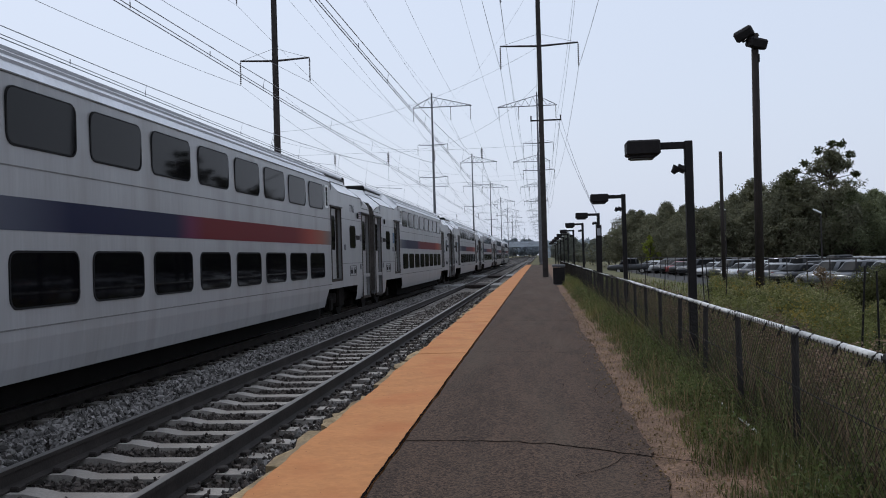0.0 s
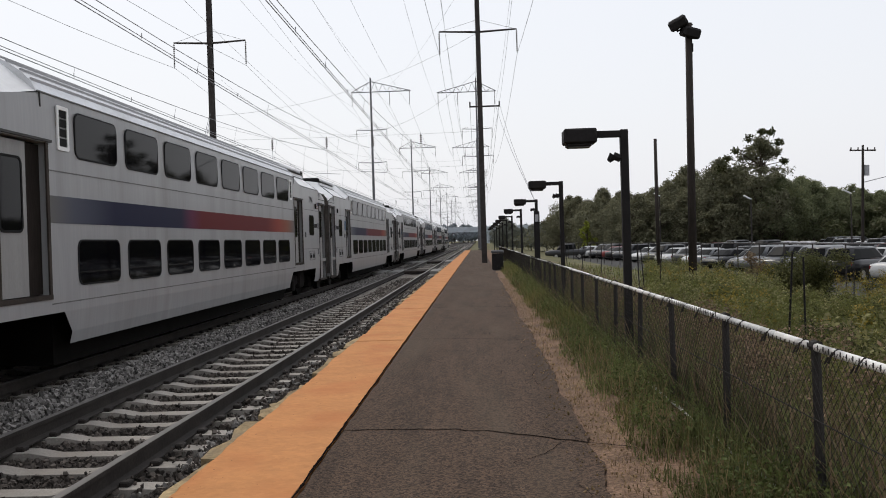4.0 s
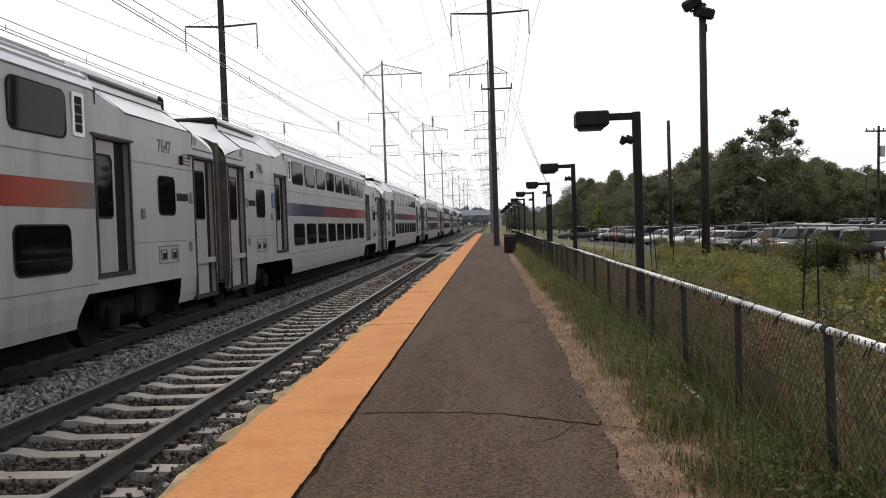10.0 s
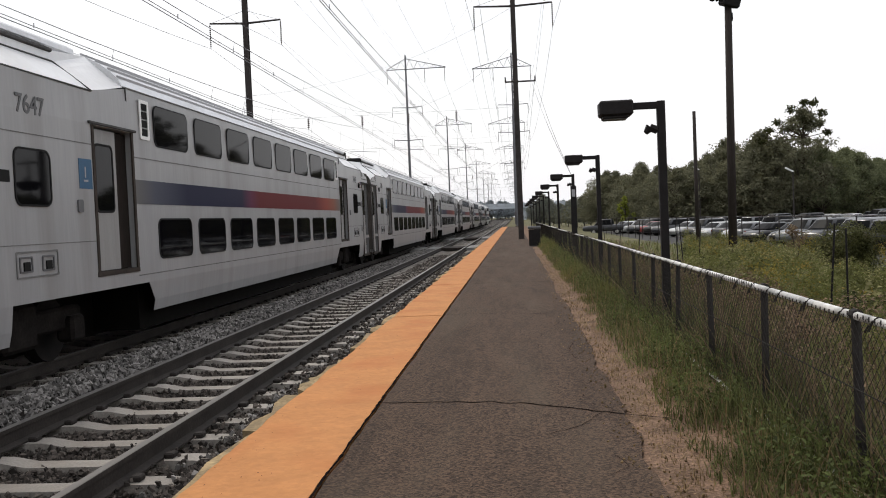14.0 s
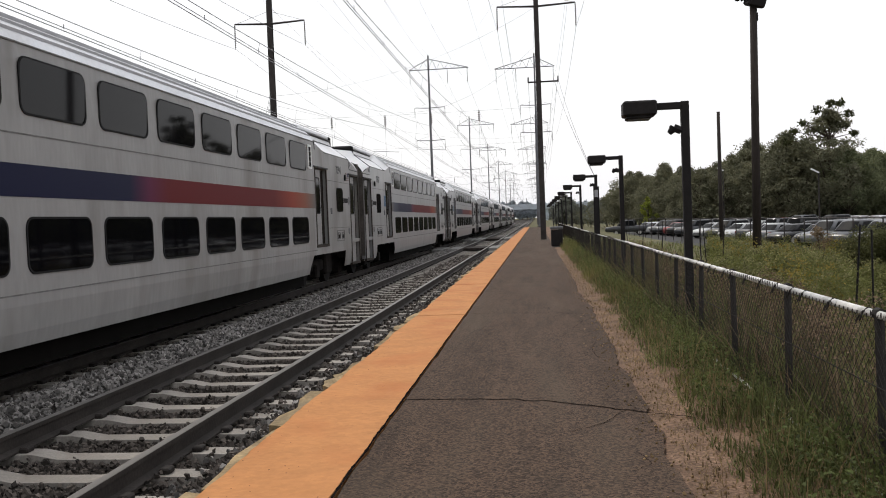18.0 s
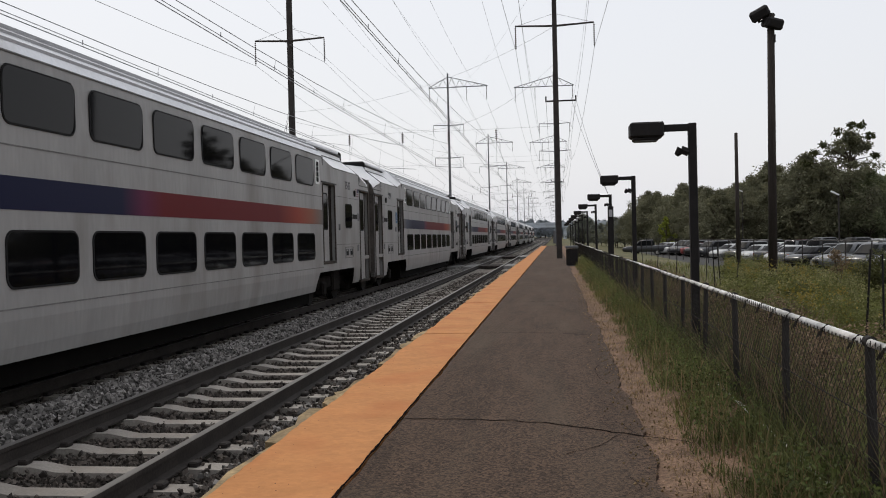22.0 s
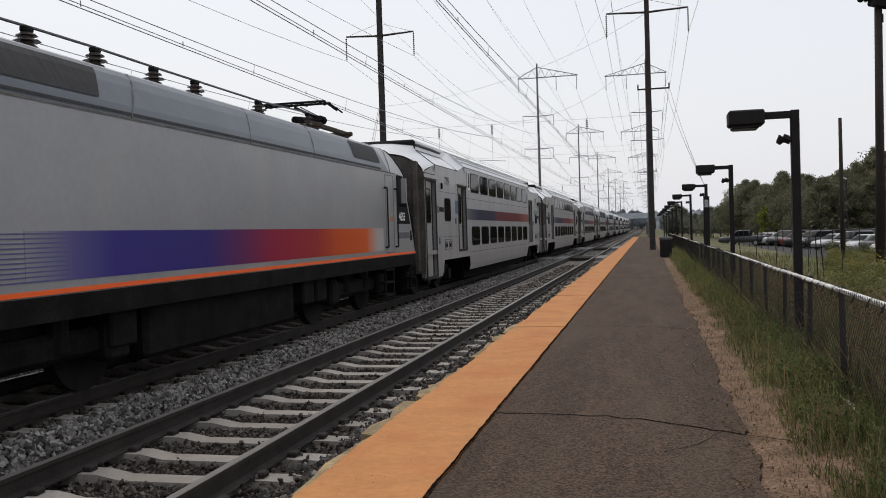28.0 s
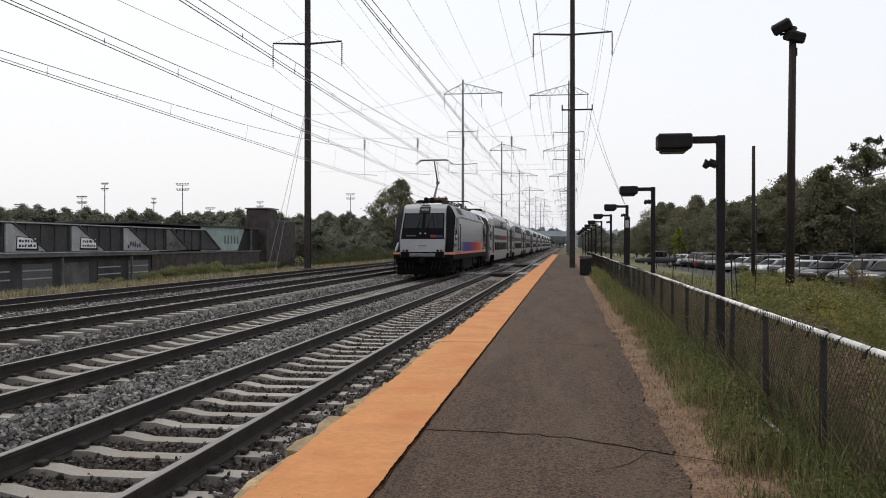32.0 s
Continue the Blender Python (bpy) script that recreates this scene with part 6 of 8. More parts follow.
# ---- platform side: fence, lamps, bin ----
def build_fence():
    fe = thing("chain_link_fence", "low black chain-link fence with a worn white top rail", "fence", kind="structure")
    bay, top, x = 1.765, 1.035, FENCE_X
    # woven diamonds: slanting wires both ways, their cut ends twisted up past the rail
    pitch, low, h = 0.0715, 0.07, top - 0.045
    bm = bmesh.new()
    k = -int(h / pitch) - 1
    while k * pitch < bay:
        ya, yb = max(0.0, k * pitch), min(bay, k * pitch + h)
        if yb - ya > 0.02:
            za, zb = low + ya - k * pitch, low + yb - k * pitch
            tube(bm, (0.003, ya, za), (0.003, yb, zb), 0.0015, n=4, caps=False)
            tube(bm, (-0.003, bay - ya, za), (-0.003, bay - yb, zb), 0.0015, n=4, caps=False)
        k += 1
    y = 0.5 * pitch
    while y < bay:
        tube(bm, (0, y, low + h - 0.012), (0.004, y + 0.010, low + h + 0.010), 0.0036, n=4)
        y += pitch
    mesh_me = finish("fence_mesh", bm, M["fence"])
    post_me = finish("fence_post", tubed((0, 0, -0.1), (0, 0, top), 0.027, n=8), M["fence"])
    cap = tube(bmesh.new(), (0, -0.03, top + 0.005), (0, 0.03, top + 0.005), 0.033, n=8)
    cap_me = finish("post_cap", cap, M["fence"])
    y = 1.235 - 1.765 * 8
    while y < 75:
        p = part("fence_post", post_me, None, fe)
        p.location = (x + 0.02, y + RNG.normal() * 0.02, 0)
        p.rotation_euler = (RNG.normal() * 0.012, RNG.normal() * 0.012, 0)
        part("post_cap", cap_me, None, p)
        m = part("fence_mesh", mesh_me, None, fe)
        m.location = (x - 0.035 + RNG.normal() * 0.004, y, RNG.uniform(-0.045, 0.006))
        y += bay
    for a in np.arange(-1 - 6.35 * 2, 75, 6.35):
        part("top_rail", tubed((x, a, top + 0.005 + RNG.normal() * 0.006), (x, a + 6.33, top + 0.005 + RNG.normal() * 0.006), 0.0235, n=8), M["fence_rail"], fe, "white top rail with black paint showing through", smooth=True)
    bm = bmesh.new()
    y = 1.0
    while y < 45:
        tube(bm, (x, y, top + 0.005), (x, y + 0.008, top + 0.005), 0.0262, n=6)
        tube(bm, (x - 0.03, y, top + 0.01), (x - 0.034, y + 0.05, top - 0.05), 0.005, n=4)
        tube(bm, (x - 0.03, y + 0.06, top - 0.02), (x - 0.034, y + 0.10, top - 0.06), 0.005, n=4)
        y += RNG.uniform(0.25, 0.60)
    tagged(part("wire_ties", bm, M["fence"], fe), kind="stuff")
    part("bottom_rail", tubed((x - 0.03, -13, 0.10), (x - 0.03, 62, 0.10), 0.015, n=6), M["fence_rail"], fe, "thin pale bottom rail, half buried in grass")
    part("tension_wire", tubed((x - 0.04, -13, 0.66), (x - 0.04, 62, 0.66), 0.0035, n=4), M["fence"], fe, "thin dark wire along the middle of the mesh")


build_fence()


def build_lamp():
    la = thing("platform_lamp", "black square lamp post with a boxy lamp head on an arm", "lamp post", group="platform lamps")
    part("post", boxed(-0.05, 0.05, -0.05, 0.05, -0.2, 3.03, bevel=0.008), M["black"], la)
    part("arm", boxed(-0.42, 0.05, -0.04, 0.04, 2.935, 3.02, bevel=0.006), M["black"], la)
    bm = bmesh.new()
    box(bm, -0.78, -0.36, -0.16, 0.16, 2.86, 3.05, bevel=0.02)
    box(bm, -0.74, -0.42, -0.13, 0.13, 2.825, 2.865, bevel=0.01)
    head = part("lamp_head", bm, M["black"], la, "flat black box lamp head")
    part("lens", boxed(-0.72, -0.44, -0.11, 0.11, 2.815, 2.828), M["darkgrey"], head)
    bm = tubed((-0.05, 0, 2.66), (-0.14, 0, 2.70), 0.05, n=8)
    tube(bm, (-0.14, 0, 2.70), (-0.20, 0, 2.63), 0.06, 0.03, n=8)
    part("speaker", bm, M["black"], la, "small black loudspeaker on the post")
    part("base_plate", boxed(-0.14, 0.14, -0.14, 0.14, -0.2, 0.03, bevel=0.01), M["black"], la)
    return la


lamp = build_lamp()
lamp.matrix_world = pose(1.91, 11.24, 0, 0, 0, 0)
for k, (x, y, tilt) in enumerate(((2.04, 21.1, 0), (2.06, 30.6, 0.4), (2.02, 40.0, -0.3), (2.02, 51.0, 0), (2.03, 61, 0), (2.03, 71, 0), (2.03, 82, 0), (2.03, 94, 0), (2.03, 108, 0))):
    la = copy_thing(lamp, pose(x, y, 0, 0, tilt, RNG.normal() * 2))
    if k == 1:
        sb = part("sign_board", boxed(-0.10, 0.10, -0.075, -0.055, 0.9, 2.62, bevel=0.004), M["black"], la, "narrow dark sign board on the post")
        part("notice", boxed(-0.06, 0.06, -0.080, -0.0755, 2.25, 2.5), M["grey"], sb, "small faded grey notice")


def build_bin():
    b = thing("trash_bin", "dark square litter bin on the platform", "trash can", at=pose(1.0, 45.9, PLAT))
    part("bin_body", boxed(-0.30, 0.30, -0.30, 0.30, 0.03, 0.88, bevel=0.03), M["black"], b)
    part("lid", boxed(-0.34, 0.34, -0.34, 0.34, 0.90, 1.05, bevel=0.04), M["darkgrey"], b)
    part("base", boxed(-0.26, 0.26, -0.26, 0.26, -0.02, 0.03), M["darkgrey"], b)


build_bin()


def build_flood():
    fl = thing("floodlight_pole", "tall dark wooden pole with two floodlights on top", "light pole", at=pose(8.28, 34.0, -0.5))
    part("pole", tubed((0, 0, -0.6), (0.10, 0, 10.3), 0.17, 0.13, n=10), M["polewood"], fl, smooth=True)
    for (dx, dz, rz, rx) in ((-0.34, 10.28, 160, -20), (0.12, 9.92, 200, -15)):
        h = part("floodlight", boxed(-0.38, 0.34, -0.24, 0.24, -0.20, 0.20, bevel=0.07), M["black"], fl, "boxy black floodlight")
        h.matrix_local = pose(dx, -0.1, dz, rx, 25 if dx < 0 else -10, rz)
        part("glass", boxed(-0.23, 0.23, -0.235, -0.218, -0.12, 0.12), M["lamp_lens"], h)
    part("bracket", tubed((-0.35, 0, 10.0), (0.25, 0, 10.25), 0.04, n=6), M["black"], fl)
    part("junction_box", boxed(0.06, 0.24, -0.1, 0.1, 9.2, 9.5), M["black"], fl)


build_flood()
tp = thing("bare_pole", "slim bare dark wooden pole in the weeds", "pole", at=pose(9.75, 47.5, -0.5))
part("shaft", tubed((0, 0, -0.6), (0, 0, 7.35), 0.12, 0.085, n=9), M["polewood"], tp, smooth=True)


# ---- grass and weeds ----
def blades(name, label, x, y, z, h, material, width=0.010, lean=0.35):
    n = len(x)
    a = RNG.uniform(0, math.tau, n)
    tl = RNG.normal(0, lean, n)
    base_v = np.array([(-1, 0, 0), (1, 0, 0), (-0.75, 0.10, 0.55), (0.75, 0.10, 0.55), (0, 0.38, 1.0)])
    base_f = [(0, 1, 3), (0, 3, 2), (2, 3, 4)]
    c, s = np.cos(a), np.sin(a)
    ct, st = np.cos(tl), np.sin(tl)
    m = np.zeros((n, 3, 4))
    w = width * RNG.uniform(0.6, 1.5, n)
    m[:, 0, 0], m[:, 1, 0] = c * w, s * w
    m[:, 0, 1], m[:, 1, 1] = -s * h, c * h
    m[:, 0, 2], m[:, 1, 2], m[:, 2, 2] = -s * st * h, c * st * h, ct * h
    m[:, 0, 3], m[:, 1, 3], m[:, 2, 3] = x, y, z
    ob = new(name, many(name, base_v, base_f, m, material))
    return tagged(ob, label, "grass", kind="stuff")


def grass_strip():
    n = 62000
    u = RNG.random(n)
    y = 2.6 + 50 * u ** 1.7
    y[::10] = RNG.uniform(-12, 2.6, len(y[::10]))
    side = RNG.random(n)
    edge = np.array([1.12 + 0.12 * noise.noise((v * 0.8, 1, 1)) + 0.06 * noise.noise((v * 3, 1, 4)) for v in y])
    x = edge + (2.35 - edge) * side ** 0.8
    clump = np.array([noise.noise((a * 2.2, b * 1.1, 8)) for a, b in zip(x, y)])
    keep = clump > -0.30
    x, y, clump, edge = x[keep], y[keep], clump[keep], edge[keep]
    h = (0.05 + 0.14 * np.clip((x - edge) / 0.5, 0, 1)) * RNG.uniform(0.4, 1.7, len(x)) * (1 + 1.0 * np.clip(clump, 0, 1)) * (1 + y / 60)
    blades("grass_strip", "long green and dry grass along the foot of the fence", x, y, np.full(len(x), PLAT - 0.02), h, M["grass"], 0.0042, 0.65)


grass_strip()


def leafy(name, label, centres, radii, counts, leaf, material, squash=0.8, category="weeds", kind="stuff", ret_mesh=False):
    """Clumps of small leaf blades round given centres."""
    n = int(sum(counts))
    idx = np.repeat(np.arange(len(centres)), counts)
    d = RNG.normal(size=(n, 3))
    d /= np.linalg.norm(d, axis=1, keepdims=True)
    rad = RNG.random(n) ** 0.45
    pos = np.asarray(centres)[idx] + d * (rad * np.asarray(radii)[idx])[:, None] * np.array([1, 1, squash])
    base_v = np.array([(0, 0, 0), (0.27, 0.5, 0.08), (0, 1, -0.05), (-0.27, 0.5, 0.08)])
    up = d * 0.5 + np.array([0, 0, 0.5]) + RNG.normal(size=(n, 3)) * 0.55
    up /= np.linalg.norm(up, axis=1, keepdims=True)
    side = np.cross(up, RNG.normal(size=(n, 3)))
    side /= np.linalg.norm(side, axis=1, keepdims=True)
    rot = np.stack([side, np.cross(up, side), up], -1)
    size = np.asarray(leaf)[idx] if np.ndim(leaf) else leaf
    m = placed(rot, size * RNG.uniform(0.6, 1.4, n), pos)
    me = many(name, base_v, [(0, 1, 2, 3)], m, material)
    if ret_mesh:
        return me
    return tagged(new(name, me), label, category, kind=kind)


def build_weeds():
    """Rough field between the fence and the lot: pale tufted weeds, goldenrod, dark brush, bare gaps."""
    pale, rod, dark, tops, gold = [([], [], []) for k in range(5)]
    for k in range(5600):
        y = 5 + 62 * RNG.random() ** 1.2 if k % 14 else RNG.uniform(-10, 5)
        x = 2.5 + (8.0 + 0.40 * abs(y)) * RNG.random()
        if y > 40 and x < 4.8 and RNG.random() < 0.8:
            continue
        edge = 10.3 + 0.083 * (108 - y)
        if (x < 0.19 * y and y > 12) or x > edge or y > 64:
            continue
        patch = noise.noise((x * 0.25, y * 0.14, 2))
        if patch < -0.25:
            continue
        g = bed_height(x)
        tall = max(0.22, 0.62 + 0.75 * noise.noise((x * 0.75, y * 0.42, 7)) + RNG.uniform(-0.12, 0.16))
        if x > edge - 3.0:
            tall += 0.22
        kind = noise.noise((x * 0.33, y * 0.21, 31)) + RNG.normal() * 0.10
        yellow = kind + 0.10 * (x - 7) - 0.02 * (y - 12) > 0.16
        body = rod if yellow else dark if kind < -0.18 else pale
        if body is dark:
            tall *= 0.75
        for part_z, w, n in ((0.28, 0.46, 36), (0.58, 0.40, 56), (0.84, 0.29, 52)):
            cs, rs, ns = body
            cs.append((x + RNG.normal() * 0.09, y + RNG.normal() * 0.09, g + tall * part_z))
            rs.append(max(0.10, tall * w))
            ns.append(int(n * 2.6) if y < 11 else n if y < 24 else int(n * 0.5))
        if body is not dark and RNG.random() < 0.7:
            cs, rs, ns = gold if yellow else tops
            for j in range(3):
                cs.append((x + RNG.normal() * tall * 0.16, y + RNG.normal() * tall * 0.16, g + tall * RNG.uniform(0.95, 1.15)))
                rs.append(tall * 0.13)
                ns.append(11)
    fine = lambda group, size: [size * (0.30 + 0.048 * min(20, max(0, c[1]))) for c in group[0]]
    leafy("roadside_weeds", "knee-high grey-green tufted weeds in rough ground", *pale, fine(pale, 0.058), M["weed"], 1.0)
    leafy("goldenrod", "yellow-green goldenrod stems among the weeds", *rod, fine(rod, 0.060), M["rod"], 1.0)
    leafy("low_brush", "low dark green brush between the weeds", *dark, fine(dark, 0.062), M["brush"], 0.9)
    leafy("weed_seed_heads", "pale grey-green tufted tops of the weeds", *tops, 0.045, M["tuft"], 0.9)
    leafy("weed_flower_heads", "dull yellow goldenrod flower heads", *gold, 0.045, M["gold"], 0.8, "flowers")
    n = 15000
    y = 4 + 60 * RNG.random(n) ** 1.3
    x = 2.2 + (9 + 0.3 * y) * RNG.random(n) ** 1.3
    z = np.array([bed_height(v) for v in x])
    blades("field_grass", "dry and green grass among the weeds", x, y, z, RNG.uniform(0.15, 0.50, n), M["grass"], 0.012)
    n = 17000
    y = 2.3 + 34 * RNG.random(n) ** 1.5
    x = 1.84 + 1.7 * RNG.random(n) ** 1.2
    z = np.array([bed_height(v) for v in x])
    blades("fence_grass", "rank grass grown up behind the fence", x, y, z, RNG.uniform(0.25, 0.80, n), M["grass"], 0.0055, 0.5)
    # dead brown stalks and vines close behind the fence
    n = 7500
    y = 2.5 + 30 * RNG.random(n) ** 1.5
    x = 1.86 + 1.5 * RNG.random(n) ** 1.5
    blades("dead_stalks", "dead brown stalks behind the fence", x, y, np.full(n, -0.02), RNG.uniform(0.3, 0.85, n), M["dead"], 0.007, 0.42)
    cs, rs, ns = [], [], []
    for k in range(190):
        y = 2.2 + 22 * RNG.random() ** 1.5
        x = 1.95 + 0.9 * RNG.random()
        if noise.noise((x * 1.1, y * 0.5, 44)) < -0.15:
            continue
        h = RNG.uniform(0.15, 0.85)
        cs.append((x, y, h))
        rs.append(RNG.uniform(0.10, 0.24))
        ns.append(110)
    leafy("dead_vines", "tangled brown dead vines behind the fence", cs, rs, ns, 0.030, M["vine"], 1.0, "vines")


def broad_weeds():
    """Low broad-leaved weeds that crowd the fence foot."""
    cs, rs, ns = [], [], []
    for k in range(720):
        y = 3 + 42 * RNG.random() ** 1.6
        x = 1.32 + 0.75 * RNG.random()
        if noise.noise((x, y * 0.7, 20)) < -0.2:
            continue
        h = RNG.uniform(0.08, 0.28)
        cs.append((x, y, PLAT + h * 0.8))
        rs.append(h)
        ns.append(int(RNG.integers(30, 80)))
    leafy("verge_weeds", "dark green broad-leaved weeds at the fence foot", cs, rs, ns, 0.032, M["verge_weed"], 1.1)
    n = 3200
    y = 3 + 40 * RNG.random(n) ** 1.6
    x = 1.22 + 0.85 * RNG.random(n)
    blades("seed_stalks", "pale bent grass stalks gone to seed", x, y, np.full(n, PLAT - 0.01), RNG.uniform(0.18, 0.46, n), M["straw"], 0.0028, 0.7)
    # grit and crumbs of dirt over the broken edge of the asphalt
    n = 800
    y = 3 + 28 * RNG.random(n) ** 1.6
    x = 0.84 + 0.11 * RNG.normal(size=n)
    lump = np.array([(x_, y_, z_) for x_ in (-1, 1) for y_ in (-1, 1) for z_ in (-0.6, 0.6)]) + RNG.uniform(-0.35, 0.35, (8, 3))
    faces = [(0, 1, 3), (0, 3, 2), (4, 6, 7), (4, 7, 5), (0, 4, 5), (0, 5, 1), (2, 3, 7), (2, 7, 6), (0, 2, 6), (0, 6, 4), (1, 5, 7), (1, 7, 3)]
    pos = np.stack([x, y, PLAT + 0.002 - 0.01 * np.clip((x - 0.84) * 8, 0, 1)], -1)
    ob = new("edge_grit", many("edge_grit", lump, faces, placed(turns(RNG, n), RNG.uniform(0.003, 0.008, n), pos), M["straw"], True))
    tagged(ob, "brown grit and crumbs along the asphalt edge", "gravel", kind="stuff")
    # straw and dead blades scattered over the dirt
    n = 9000
    y = 2.6 + 34 * RNG.random(n) ** 1.7
    x = 0.86 + 0.42 * RNG.random(n) ** 0.8
    blades("straw", "short dry straw scattered over the dirt", x, y, np.full(n, PLAT - 0.014), RNG.uniform(0.012, 0.05, n), M["straw"], 0.0035, 1.2)


M["verge_weed"] = leaf_mat("verge_weed_leaf", (0.100, 0.122, 0.042), spread=0.6, warm=(2.0, 1.5, 0.9), amount=0.4)
M["straw"] = leaf_mat("dry_straw", (0.26, 0.185, 0.10), spread=0.5, warm=(0.6, 0.7, 0.6), amount=0.7)
M["gold"] = leaf_mat("flower_head", (0.27, 0.205, 0.06), spread=0.4, warm=(1.1, 0.9, 0.5))
M["tuft"] = leaf_mat("pale_weed_tuft", (0.215, 0.205, 0.095), spread=0.4, warm=(1.2, 1.05, 0.8))
M["rod"] = leaf_mat("goldenrod_leaf", (0.190, 0.156, 0.036), spread=0.26, warm=(1.7, 1.35, 0.8), amount=0.6, scale=1.1)
M["bush_leaf"] = leaf_mat("olive_bush_leaf", (0.155, 0.165, 0.075), spread=0.35, warm=(1.6, 1.3, 0.9), amount=0.4)
M["shrub_leaf"] = leaf_mat("shrub_leaf", (0.085, 0.088, 0.036), spread=0.35, warm=(1.9, 1.5, 0.9), amount=0.5, scale=1.2)
M["brush"] = leaf_mat("brush_leaf", (0.060, 0.066, 0.028), spread=0.45, warm=(1.8, 1.4, 1.0), amount=0.4)
M["vine"] = leaf_mat("dead_vine_leaf", (0.205, 0.145, 0.098), spread=0.6, warm=(0.6, 0.75, 0.6), amount=0.5)
M["dead"] = leaf_mat("dead_stalk", (0.18, 0.13, 0.082), warm=(1.3, 1.1, 0.9))
build_weeds()
broad_weeds()


def build_posts():
    """Old short fence stakes standing in the weeds."""
    p = thing("old_fence_stake", "thin dark leaning stake of an old fence", "post", group="old stakes")
    part("stake", tubed((0, 0, -0.3), (0.02, 0, 1.55), 0.017, 0.014, n=6), M["black"], p)
    p.matrix_world = pose(4.6, 13.2, -0.2, 3, 2, 0)
    for x, y, h in ((4.9, 13.3, 0), (4.4, 24, 0), (5.1, 27, 0), (5.6, 27.3, 0), (4.3, 31, 0), (4.2, 36, 0), (4.2, 41, 0), (6.5, 38, 0), (8.6, 18, 0), (11, 26, 0)):
        copy_thing(p, pose(x, y, bed_height(x) + h, RNG.normal() * 3, RNG.normal() * 3, 0))


build_posts()


# ---- parked cars ----
M["autoglass"] = mat("car_window_glass", (0.004, 0.0045, 0.005), 0.35, vary=0.1, bump=0.0, spec=0.05)
# length stations of the lower body: y, top, half width, underside; greenhouse: rear and front at the belt and at the roof
CAR_SHAPES = {
    "sedan": ([(-2.34, 0.78, 0.70, 0.44), (-2.24, 0.93, 0.82, 0.30), (-1.55, 0.99, 0.90, 0.24), (0, 0.96, 0.91, 0.22), (1.15, 0.93, 0.90, 0.22), (1.85, 0.84, 0.87, 0.24), (2.18, 0.74, 0.80, 0.30), (2.34, 0.58, 0.66, 0.42)], (-1.72, 1.18, 0.95, -0.98, 0.32, 1.41)),
    "suv": ([(-2.28, 0.90, 0.74, 0.50), (-2.2, 1.06, 0.86, 0.36), (-1.4, 1.10, 0.92, 0.30), (0, 1.08, 0.93, 0.28), (1.2, 1.06, 0.92, 0.28), (1.85, 0.98, 0.88, 0.30), (2.15, 0.88, 0.82, 0.36), (2.28, 0.68, 0.70, 0.48)], (-2.15, 1.22, 1.07, -1.80, 0.48, 1.68)),
    "pickup": ([(-2.80, 1.08, 0.92, 0.54), (-2.76, 1.16, 0.94, 0.48), (-1.0, 1.16, 0.95, 0.42), (0, 1.14, 0.95, 0.40), (1.4, 1.12, 0.95, 0.40), (2.3, 1.06, 0.92, 0.42), (2.70, 1.00, 0.90, 0.46), (2.78, 0.84, 0.86, 0.52)], (-0.80, 1.36, 1.13, -0.62, 0.70, 1.82)),
}


